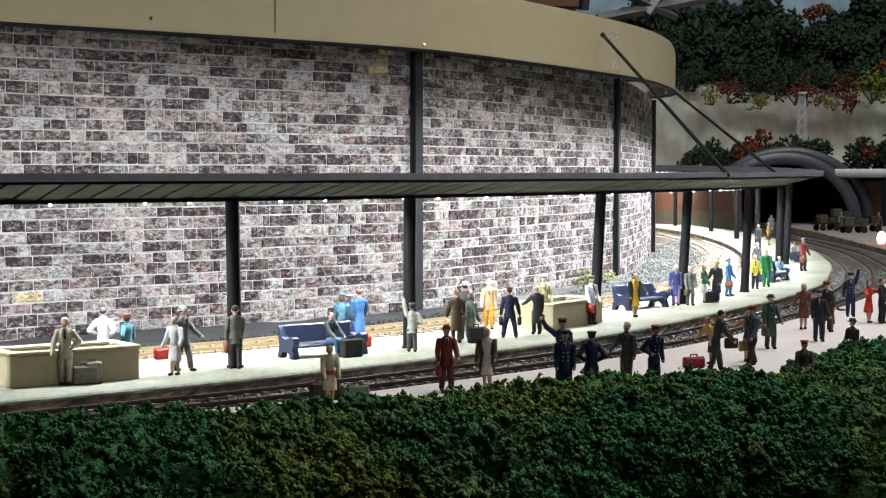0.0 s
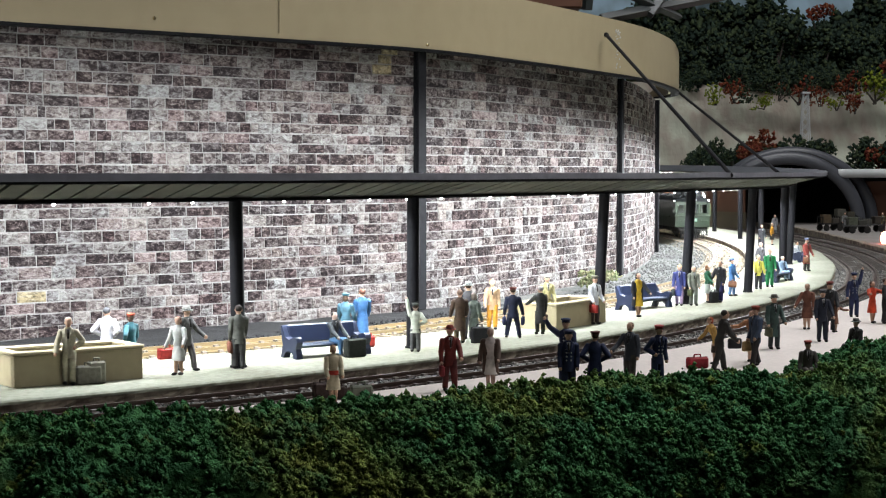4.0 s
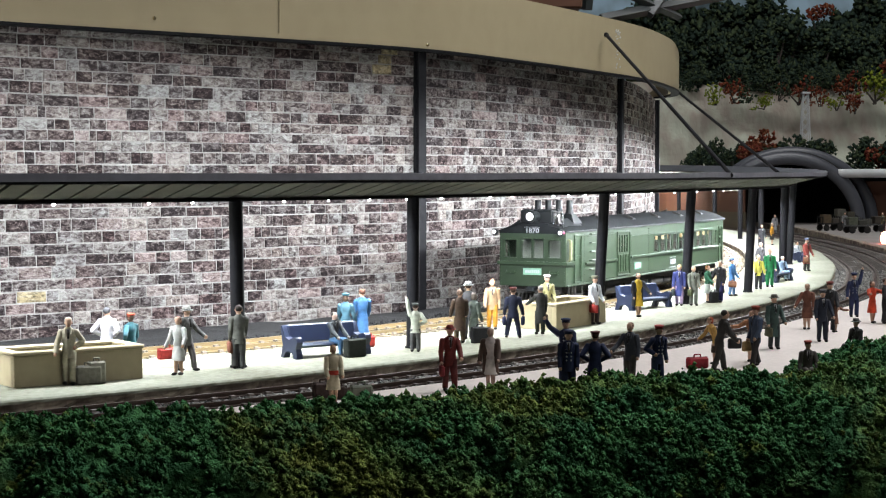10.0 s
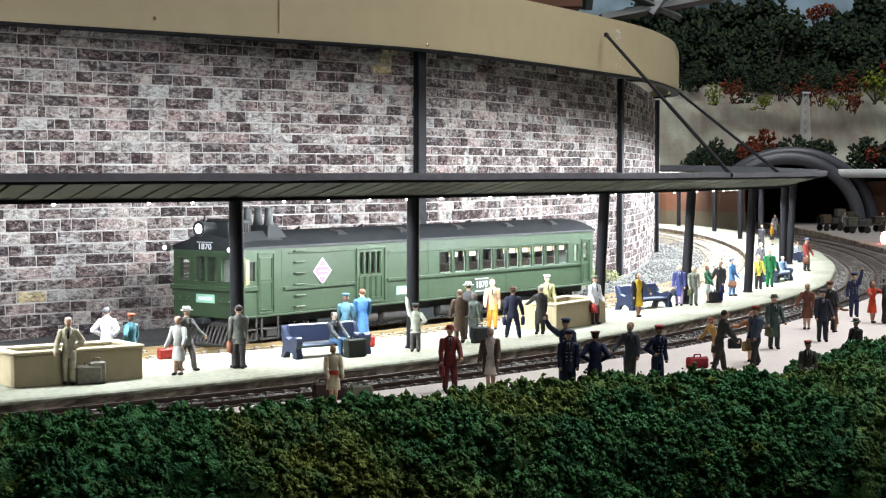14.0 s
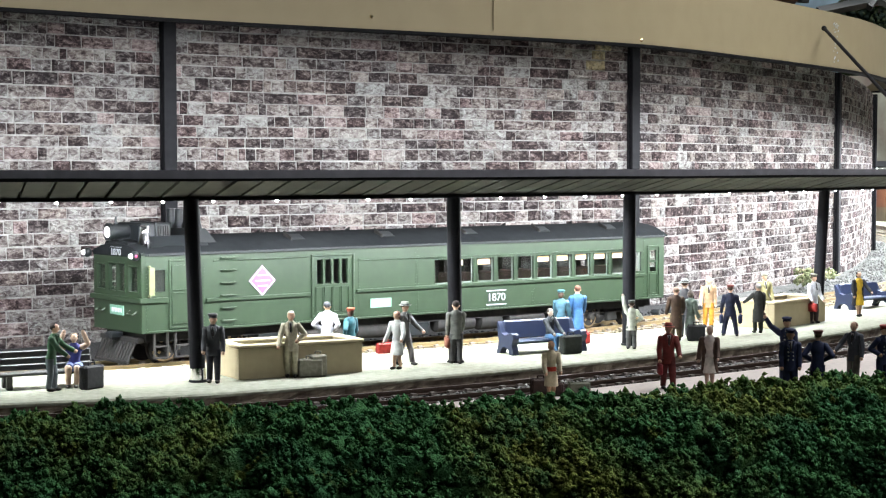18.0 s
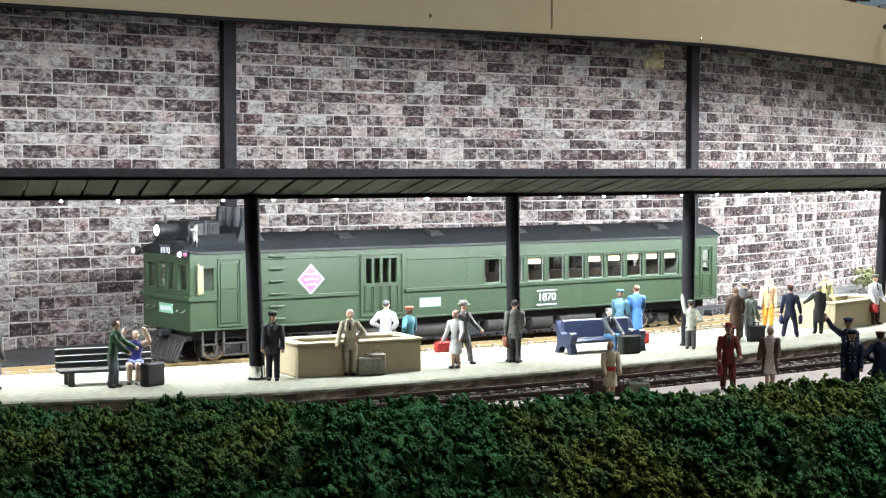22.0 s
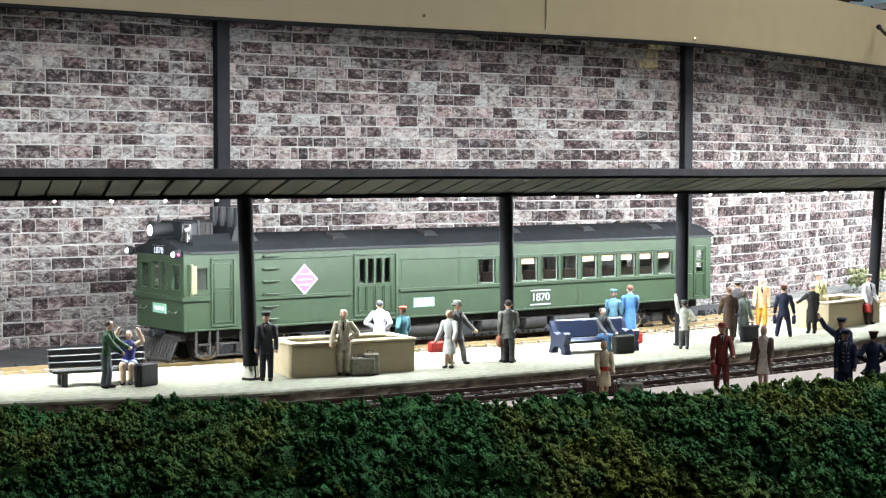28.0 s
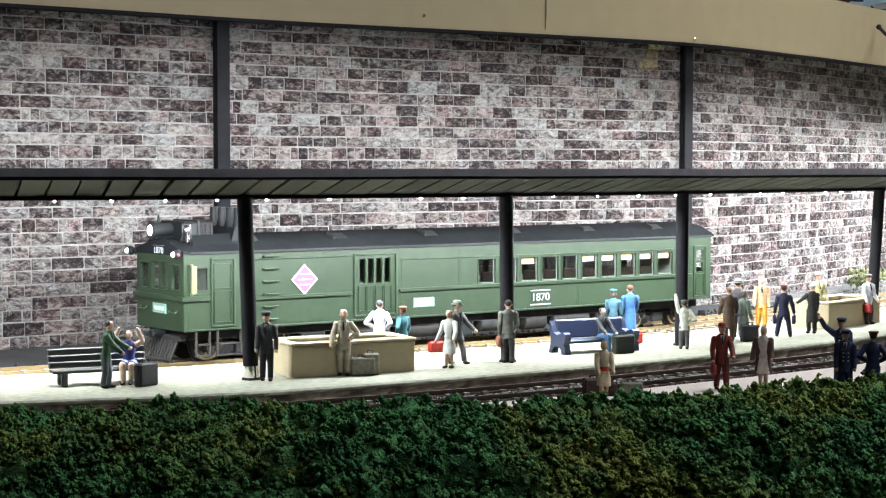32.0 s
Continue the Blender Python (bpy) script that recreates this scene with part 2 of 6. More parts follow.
def rock_stone(name, source):
    """Rock-faced ashlar: every stone has its own tone, broken by chipped ridges and pale scars."""
    m = bpy.data.materials.new(name)
    m.use_nodes = True
    n, l = m.node_tree.nodes, m.node_tree.links
    bs = n["Principled BSDF"]
    bs.inputs["Roughness"].default_value, bs.inputs["Specular IOR Level"].default_value = 0.85, 0.2
    geo = n.new("ShaderNodeNewGeometry")
    pick = n.new("ShaderNodeObjectInfo").outputs["Random"] if source == "object" else geo.outputs["Random Per Island"]

    def math_(op, a, b, c=None):
        q = n.new("ShaderNodeMath")
        q.operation = op
        for i, v in enumerate((a, b, c)):
            if v is None:
                continue
            if isinstance(v, (int, float)):
                q.inputs[i].default_value = v
            else:
                l.new(v, q.inputs[i])
        return q.outputs[0]

    def noise_(scale, detail, warp, stretch):
        mp = n.new("ShaderNodeMapping")
        mp.inputs["Scale"].default_value = stretch
        l.new(geo.outputs["Position"], mp.inputs[0])
        t = n.new("ShaderNodeTexNoise")
        t.inputs["Scale"].default_value, t.inputs["Detail"].default_value, t.inputs["Distortion"].default_value = scale, detail, warp
        t.inputs["Roughness"].default_value = 0.6
        l.new(mp.outputs[0], t.inputs["Vector"])
        return t.outputs["Fac"]

    chips, patches, drift = noise_(300, 4, 0.7, (1, 1, 1.9)), noise_(110, 3, 0.5, (1, 1, 1.6)), noise_(14, 2, 0, (1, 1, 1))
    # ridge lines: bright where the warped noise crosses its middle
    ridge = math_("ABSOLUTE", math_("SUBTRACT", noise_(170, 2, 1.0, (1, 1, 1.9)), 0.5), 0)
    ridge = math_("MULTIPLY", math_("MAXIMUM", math_("SUBTRACT", 0.035, ridge), 0), 4.0)
    tone = math_("ADD", math_("MULTIPLY", chips, 1.0), math_("MULTIPLY", patches, 0.35))
    tone = math_("ADD", tone, math_("MULTIPLY_ADD", pick, 0.30, -0.365))
    tone = math_("ADD", tone, math_("MULTIPLY_ADD", drift, 0.06, -0.03))
    tone = math_("ADD", tone, ridge)
    ramp = n.new("ShaderNodeValToRGB")
    stops = ((0.26, (0.020, 0.014, 0.015)), (0.38, (0.064, 0.048, 0.048)), (0.47, (0.146, 0.121, 0.117)), (0.57, (0.240, 0.217, 0.207)), (0.74, (0.39, 0.372, 0.352)))
    while len(ramp.color_ramp.elements) < len(stops):
        ramp.color_ramp.elements.new(0.5)
    for e, (p, c) in zip(ramp.color_ramp.elements, stops):
        e.position, e.color = p, (*c, 1)
    l.new(tone, ramp.inputs[0])
    hue = n.new("ShaderNodeValToRGB")
    tints = ((0.0, (1.0, 0.85, 0.86)), (0.3, (0.97, 0.97, 0.95)), (0.6, (0.92, 0.98, 1.0)), (0.8, (0.98, 0.92, 0.88)), (1.0, (0.92, 0.97, 1.0)))
    while len(hue.color_ramp.elements) < len(tints):
        hue.color_ramp.elements.new(0.5)
    for e, (p, c) in zip(hue.color_ramp.elements, tints):
        e.position, e.color = p, (*c, 1)
    l.new(math_("FRACT", math_("MULTIPLY", pick, 17.13), 0), hue.inputs[0])
    mul = n.new("ShaderNodeMix")
    mul.data_type, mul.blend_type = "RGBA", "MULTIPLY"
    mul.inputs["Factor"].default_value = 1
    l.new(ramp.outputs["Color"], mul.inputs["A"])
    l.new(hue.outputs["Color"], mul.inputs["B"])
    l.new(mul.outputs["Result"], bs.inputs["Base Color"])
    b = n.new("ShaderNodeBump")
    b.inputs["Strength"].default_value, b.inputs["Distance"].default_value = 1.0, 0.0026
    l.new(math_("ADD", chips, ridge), b.inputs["Height"])
    l.new(b.outputs[0], bs.inputs["Normal"])
    return m


room_floor = material("dark_carpet", (0.05, 0.05, 0.055), 0.95, grain=200, big=5, bump=0.2)
room_wall = material("dim_plaster", (0.35, 0.35, 0.34), 0.9, grain=50, big=3, bump=0.1, amount=0.2)
stone_ochre = varied("ochre_stained_stone", [(0, (0.25, 0.205, 0.12)), (0.5, (0.34, 0.29, 0.18))], "island", grain=380, contrast=0.8, bump=1.0, pale=(0.48, 0.44, 0.34))
stone_piece = rock_stone("rock_faced_stone", "object")
stone_rest = rock_stone("rock_faced_stone_rest", "island")
mortar = material("pale_mortar", (0.40, 0.39, 0.37), 0.9, color2=(0.22, 0.21, 0.20), amount=.5, bump=0.3)
cream_board = material("cream_painted_board", (0.345, 0.285, 0.178), 0.55, color2=(0.30, 0.245, 0.15), grain=90, big=8, bump=0.05, amount=0.3)
black_steel = material("black_painted_steel", (0.007, 0.007, 0.009), 0.65, spec=0.12, color2=(0.016, 0.016, 0.018), grain=300, big=40, bump=0.08)
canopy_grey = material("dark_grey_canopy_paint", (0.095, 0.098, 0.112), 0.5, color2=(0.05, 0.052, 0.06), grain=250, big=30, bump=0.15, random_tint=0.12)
# canopy grey made lighter, for the light the front edge catches
canopy_edge = material("lit_grey_edge_paint", (0.20, 0.20, 0.225), 0.5, color2=(0.11, 0.11, 0.125), grain=250, big=24, bump=0.15)
# planks and rear wing, a darker grey than the roof skin
canopy_under = material("dark_grey_plank", (0.050, 0.050, 0.041), 0.75, color2=(0.024, 0.024, 0.020), grain=260, big=40, bump=0.2, random_tint=0.22)
concrete = material("cream_concrete", (0.235, 0.245, 0.19), 0.85, color2=(0.13, 0.128, 0.085), grain=420, big=26, bump=0.4, amount=0.5)
edge_brown = material("weathered_platform_side", (0.34, 0.285, 0.22), 0.9, color2=(0.12, 0.09, 0.07), grain=260, big=60, bump=0.9, amount=0.6)
pink_paving = material("pinkish_paving", (0.60, 0.535, 0.50), 0.85, color2=(0.46, 0.41, 0.38), grain=600, big=20, bump=0.15)
outer_grey = material("dusty_grey_paving", (0.27, 0.25, 0.235), 0.9, color2=(0.17, 0.155, 0.145), grain=400, big=24, bump=0.3)
rail_steel = material("brown_rail_steel", (0.055, 0.035, 0.028), 0.5, 0.3, color2=(0.08, 0.05, 0.04), grain=500, big=80, bump=0.1)
chair_steel = material("worn_rail_chair", (0.30, 0.27, 0.25), 0.45, 0.5, color2=(0.16, 0.13, 0.11), grain=700, big=90)
rail_top = material("polished_rail_head", (0.50, 0.46, 0.42), 0.35, 0.8, color2=(0.36, 0.30, 0.26), grain=500, big=80)
ballast_pale = material("pale_grey_ballast", (0.40, 0.395, 0.375), 0.95, color2=(0.16, 0.155, 0.145), grain=900, big=40, bump=1.0, amount=0.6, dist=0.0008)
rail_yellow = material("brass_rail", (0.22, 0.17, 0.09), 0.4, 0.5, color2=(0.28, 0.20, 0.10), grain=400, big=60)
tie_wood = material("dark_tie", (0.055, 0.045, 0.038), 0.8, color2=(0.03, 0.025, 0.02), grain=900, big=120, bump=0.4, random_tint=0.25)
tie_pale = material("dusty_tie", (0.115, 0.095, 0.065), 0.85, color2=(0.20, 0.16, 0.11), grain=900, big=120, bump=0.4, random_tint=0.25)
ballast_grey = material("grey_ballast", (0.19, 0.195, 0.185), 0.95, color2=(0.075, 0.077, 0.073), grain=900, big=40, bump=1.0, amount=0.6, dist=0.0008)
ballast_black = material("black_ballast", (0.035, 0.036, 0.038), 0.95, color2=(0.012, 0.012, 0.013), grain=700, big=60, bump=1.0, amount=0.5, dist=0.0008)
ballast_sand = material("sandy_ballast", (0.15, 0.13, 0.085), 0.95, color2=(0.07, 0.06, 0.042), grain=900, big=60, bump=1.0, amount=0.6, dist=0.0006)
ground_dark = material("dark_layout_ground", (0.06, 0.055, 0.05), 0.95, color2=(0.03, 0.028, 0.025), grain=300, big=20, bump=0.6)
planter_tan = material("tan_plaster", (0.33, 0.28, 0.175), 0.7, color2=(0.26, 0.215, 0.13), grain=300, big=30, bump=0.06)
bench_blue = material("navy_blue_plastic", (0.013, 0.020, 0.048), 0.42, color2=(0.009, 0.014, 0.034), grain=300, big=60)
bench_slate = material("slate_grey_plastic", (0.030, 0.030, 0.030), 0.55, color2=(0.05, 0.048, 0.044), grain=300, big=60)
car_green = material("olive_green_car_paint", (0.0134, 0.0248, 0.0120), 0.40, spec=0.35, color2=(0.0092, 0.0176, 0.0084), grain=260, big=28, amount=0.45, bump=0.04)
roof_black = material("black_roof_paint", (0.0065, 0.0072, 0.008), 0.8, spec=0.02, color2=(0.013, 0.014, 0.015), grain=300, big=30, bump=0.1)
grey_kit = material("charcoal_fitting", (0.0065, 0.008, 0.009), 0.5, spec=0.22, grain=300)
frame_black = material("sooty_black_underframe", (0.010, 0.010, 0.010), 0.7, spec=0.15, color2=(0.03, 0.027, 0.024), grain=400, big=60)
white_paint = material("white_lettering", (0.26, 0.27, 0.29), 0.6, grain=400, amount=0.1)
pink_paint = material("pink_emblem", (0.30, 0.030, 0.085), 0.6, grain=400, amount=0.2)
deflector_cream = material("yellowed_cream_paint", (0.11, 0.115, 0.055), 0.45, grain=300, color2=(0.065, 0.065, 0.028))
plum_paint = material("plum_edge", (0.03, 0.012, 0.025), 0.6, grain=400)
mint_paint = material("mint_sign", (0.11, 0.22, 0.16), 0.6, grain=400, amount=0.2)
brass = material("bright_brass", (0.80, 0.66, 0.42), 0.2, 1.0, grain=300)
chrome = material("bright_chrome", (0.85, 0.85, 0.85), 0.12, 1.0, grain=300)
lamp_white = material("headlamp_glow", (0.9, 0.9, 0.9), 0.3, emit=(1, 0.90, 0.93, 0.9))
led_white = material("led_glow", (1, 1, 1), 0.4, emit=(0.95, 0.98, 1.0, 60))
warm_glow = material("warm_ceiling_lamp", (1, 0.9, 0.7), 0.4, emit=(1.0, 0.66, 0.34, 1.1))
red_glow = material("red_signal_glow", (0.9, 0.1, 0.05), 0.4, emit=(1.0, 0.16, 0.10, 30))
dark_inside = material("dim_interior", (0.26, 0.27, 0.24), 0.8)
seat_red = material("brown_seat_plush", (0.035, 0.022, 0.016), 0.8)
tube_black = material("black_foam_tube", (0.055, 0.058, 0.070), 0.4, color2=(0.07, 0.073, 0.085), grain=200, big=20, bump=0.05)
void_black = material("matt_black_lining", (0.006, 0.006, 0.006), 0.95)
brown_board = material("brown_board", (0.15, 0.055, 0.024), 0.6, color2=(0.10, 0.038, 0.018), grain=60, big=8)
red_panel = material("red_brown_panel", (0.085, 0.032, 0.015), 0.6, color2=(0.06, 0.023, 0.012), grain=60, big=8)
olive_board = material("olive_board", (0.085, 0.068, 0.042), 0.7, grain=80, big=10)
white_board = material("pale_grey_board", (0.55, 0.57, 0.58), 0.6, grain=80, big=10, amount=0.15)
rock_paint = material("painted_rock_face", (0.48, 0.52, 0.42), 0.9, color2=(0.30, 0.25, 0.21), grain=34, big=14, bump=0.8, amount=0.55, dist=0.012, stretch=(1, 1, 0.35))
girder_grey = material("grey_girder", (0.020, 0.024, 0.025), 0.5, color2=(0.012, 0.015, 0.015), grain=80, big=12)
sky_paint = material("painted_woods_and_sky", (0.018, 0.032, 0.028), 0.9, color2=(0.50, 0.70, 0.85), grain=11, big=5, amount=0.5)
pane = bpy.data.materials.new("window_glass")
pane.use_nodes = True
_b = pane.node_tree.nodes["Principled BSDF"]
_b.inputs["Base Color"].default_value = (0.85, 0.88, 0.87, 1)
_b.inputs["Roughness"].default_value, _b.inputs["Transmission Weight"].default_value, _b.inputs["IOR"].default_value = 0.02, 1.0, 1.4

# far-side panes tinted dark to dim the bright wall seen through the car
pane_dim = bpy.data.materials.new("dimmed_window_glass")
pane_dim.use_nodes = True
_b = pane_dim.node_tree.nodes["Principled BSDF"]
_b.inputs["Base Color"].default_value = (0.24, 0.26, 0.25, 1)
_b.inputs["Roughness"].default_value, _b.inputs["Transmission Weight"].default_value, _b.inputs["IOR"].default_value = 0.05, 1.0, 1.4


def leaf(name, c1, c2, c3):
    return varied(name, [(0, c1), (0.35, c2), (0.7, c3)], "island", rough=0.95, spec=0.03, grain=900, contrast=0.6, bump=0.6, streak=(1, 1, 1))


def hedge_foam(name):
    """Foliage foam whose greens drift into olive and dark patches, with a tint of its own for each scrap."""
    m = bpy.data.materials.new(name)
    m.use_nodes = True
    n, l = m.node_tree.nodes, m.node_tree.links
    bs = n["Principled BSDF"]
    bs.inputs["Roughness"].default_value, bs.inputs["Specular IOR Level"].default_value = 0.95, 0.03
    geo = n.new("ShaderNodeNewGeometry")
    out = None
    for scale, a, b, lo, hi in ((17, (0.054, 0.150, 0.058), (0.150, 0.185, 0.046), 0.50, 0.66), (60, (0.036, 0.108, 0.050), None, 0.50, 0.62), (420, (0.014, 0.045, 0.020), None, 0.50, 0.70), (130, (0.105, 0.125, 0.022), None, 0.60, 0.70)):
        t = n.new("ShaderNodeTexNoise")
        t.inputs["Scale"].default_value, t.inputs["Detail"].default_value = scale, 4
        l.new(geo.outputs["Position"], t.inputs["Vector"])
        mr = n.new("ShaderNodeMapRange")
        mr.inputs["From Min"].default_value, mr.inputs["From Max"].default_value = lo, hi
        mr.inputs["To Max"].default_value = 1.0 if b else 0.75
        l.new(t.outputs["Fac"], mr.inputs["Value"])
        mix = n.new("ShaderNodeMix")
        mix.data_type = "RGBA"
        l.new(mr.outputs[0], mix.inputs["Factor"])
        if b:
            mix.inputs["A"].default_value, mix.inputs["B"].default_value = (*a, 1), (*b, 1)
        else:
            l.new(out, mix.inputs["A"])
            mix.inputs["B"].default_value = (*a, 1)
        out = mix.outputs["Result"]
    hsv = n.new("ShaderNodeHueSaturation")
    for key, lo, hi in (("Value", 0.65, 1.4), ("Hue", 0.485, 0.508)):
        mr = n.new("ShaderNodeMapRange")
        mr.inputs["To Min"].default_value, mr.inputs["To Max"].default_value = lo, hi
        l.new(geo.outputs["Random Per Island"], mr.inputs["Value"])
        l.new(mr.outputs[0], hsv.inputs[key])
    l.new(out, hsv.inputs["Color"])
    out = hsv.outputs["Color"]
    l.new(out, bs.inputs["Base Color"])
    t = n.new("ShaderNodeTexNoise")
    t.inputs["Scale"].default_value, t.inputs["Detail"].default_value = 1300, 3
    l.new(geo.outputs["Position"], t.inputs["Vector"])
    bp = n.new("ShaderNodeBump")
    bp.inputs["Strength"].default_value, bp.inputs["Distance"].default_value = 1.0, 0.0015
    l.new(t.outputs["Fac"], bp.inputs["Height"])
    l.new(bp.outputs[0], bs.inputs["Normal"])
    return m


hedge_green = hedge_foam("green_foliage_foam")
dark_green = leaf("dark_tree_foam", (0.034, 0.052, 0.036), (0.054, 0.074, 0.040), (0.024, 0.038, 0.030))
rust_red = leaf("autumn_red_foam", (0.17, 0.045, 0.026), (0.20, 0.075, 0.04), (0.12, 0.030, 0.022))
lime_leaf = leaf("yellow_green_foam", (0.20, 0.24, 0.03), (0.15, 0.20, 0.03), (0.24, 0.26, 0.05))
dry_sage = leaf("sage_tuft_foam", (0.20, 0.22, 0.12), (0.15, 0.17, 0.09), (0.26, 0.25, 0.15))


# ---- setting ----
def plate(bm, pts, z0, z1):
    a = [bm.verts.new((x, y, z0)) for x, y in pts]
    b = [bm.verts.new((x, y, z1)) for x, y in pts]
    bm.faces.new(a[::-1])
    bm.faces.new(b)
    for i in range(len(pts)):
        bm.faces.new((a[i], a[(i + 1) % len(pts)], b[(i + 1) % len(pts)], b[i]))


def build_ground():
    bm = bmesh.new()
    box(bm, -3500, 3500, -2500, 4500, -960, -900)
    tagged(link("floor", bm, room_floor), "dark floor of the exhibition room", "floor", kind="structure")
    bm = bmesh.new()
    front = [tuple(HEDGE.off(d, -38)) for d in np.linspace(0, HEDGE.length, 60)]
    plate(bm, front + [(1900, 900), (1900, 3150), (-600, 3150), (-900, 1500), (-900, 300)], -100, -12)
    tagged(link("ground", bm, ground_dark), "dark scenic base of the model railway", "ground", kind="structure")
    # the room round the layout
    for n, b in (("wall_1", (-3500, 3500, 4400, 4500)), ("wall_2", (-3500, 3500, -2500, -2400)), ("wall_3", (-3500, -3400, -2400, 4400)), ("wall_4", (3400, 3500, -2400, 4400))):
        bm = bmesh.new()
        box(bm, *b, -900, 1900)
        tagged(link(n, bm, room_wall), "dim grey wall of the exhibition room", "wall", kind="structure")
    bm = bmesh.new()
    box(bm, -3500, 3500, -2500, 4500, 1900, 1960)
    tagged(link("ceiling", bm, room_wall), "dim grey ceiling of the exhibition room", "ceiling", kind="structure")
    # grey ballast field between the stone wall and the platform
    bm = bmesh.new()
    n = 150
    for k in range(n + 1):
        wa, ea = WALL.at(WALL.length * k / n)[0], EDGE_BACK.at(min(EDGE_BACK.length, EDGE_BACK.length * k / n))[0]
        for u in np.linspace(0, 1, 9):
            p = wa + (ea - wa) * u
            bm.verts.new((*p, -8.6 + 1.2 * noise.noise(Vector((p[0], p[1], 0)) * 0.05) + 2.0 * max(0, u - .45)))
    bm.verts.ensure_lookup_table()
    for k in range(n):
        for i in range(8):
            a = k * 9 + i
            bm.faces.new((bm.verts[a], bm.verts[a + 1], bm.verts[a + 10], bm.verts[a + 9]))
            bm.faces.ensure_lookup_table()
    for f in bm.faces:
        f.material_index = 1 if f.calc_center_median().y > 905 + random.uniform(-25, 25) else 0
    tagged(link("ballast_bed", bm, [ballast_black, ballast_grey], smooth=True), "black and grey ballast along the foot of the stone wall", "ballast", kind="structure")
    # paving on the public side of the near track, and the wide floor at the far end
    bm = bmesh.new()
    near_edge = EDGE_FRONT.offset(-33, 0, EDGE_FRONT.near(217, 948) + 60)
    far = HEDGE.offset(-12)
    sheet(bm, near_edge, far, 90, -3.0)
    r = bmesh.ops.extrude_face_region(bm, geom=list(bm.faces))
    for v in r["geom"]:
        if isinstance(v, bmesh.types.BMVert):
            v.co.z -= 8
    tagged(link("pavement", bm, pink_paving), "pinkish beige paving beside the near track", "pavement", kind="structure")
    bm = bmesh.new()
    d0, d1 = EDGE_FRONT.near(180, 860), EDGE_FRONT.length
    plate(bm, [tuple(EDGE_FRONT.off(d, 4)) for d in np.linspace(d0, d1, 40)] + [(700, 2200), (700, 800)], -11, -5.5)
    tagged(link("track_bed", bm, ballast_grey), "dark grey ballast under the curving tracks", "ballast", kind="structure")
    bm = bmesh.new()
    plate(bm, [(352, 1230), (369, 1388), (388, 1620), (403, 1870), (395, 2100), (1100, 2100), (1100, 1230)], -11, 0)
    tagged(link("outer_platform", bm, [outer_grey]), "grey-pink outer platform with a rough stone kerb", "platform", kind="structure")
    bm = bmesh.new()
    c = Curve([(350, 1200), (367, 1388), (386, 1620), (401, 1870), (393, 2100)])
    sweep(bm, c, 0, c.length, 12, [(3, -11), (3, 0.8), (-3, 0.8), (-3, -11)])
    for v in bm.verts:
        v.co += Vector((random.uniform(-.8, .8), random.uniform(-.8, .8), random.uniform(-.5, .5)))
    tagged(link("platform_kerb", bm, edge_brown), "rough stone kerb of the outer platform", "kerb", kind="structure")


def scatter_stones():
    rng = np.random.default_rng(8)
    pts, sizes, idx = [], [], []
    for k in range(9000):
        d = rng.uniform(60, 1500)
        o = rng.uniform(-24, 60)
        if abs(o) < 15 and rng.random() < .7:
            continue
        p = TRACK_1.off(d, o)
        q = WALL.at(WALL.near(*p))[0]
        if np.linalg.norm(p - q) < 4 or WALL.off(WALL.near(*p), -3)[1] < p[1] - 60:
            continue
        pts.append((p[0], p[1], (-4.25 if abs(o) < 16 else -4.3 - (abs(o) - 16) * .32 if abs(o) < 28 else -8.3) + rng.uniform(0, .7)))
        sizes.append(rng.uniform(.3, .95))
        idx.append(0 if p[1] < 880 and o > 14 else 1 if o > 14 else 2)
    tagged(tufts("loose_stones", pts, sizes, [ballast_black, ballast_grey, ballast_sand], idx, None, .4), "loose crushed ballast stones beside the platform track", "ballast", kind="stuff")


def track_stones():
    rng = np.random.default_rng(18)
    c = EDGE_FRONT.offset(-18)
    pts, sizes, idx = [], [], []
    for k in range(15000):
        d, o = rng.uniform(150, 1150), rng.uniform(-21, 15)
        p = c.off(d, o)
        pts.append((p[0], p[1], -4.2 + rng.uniform(-.2, .3) - max(0, abs(o) - 16) * .3))
        sizes.append(rng.uniform(.25, .75))
        idx.append(int(rng.integers(0, 3)))
    tagged(tufts("track_stones", pts, sizes, [ballast_pale, ballast_grey, ballast_black], idx, None, .4), "loose grey ballast stones between the ties of the near track", "ballast", kind="stuff")


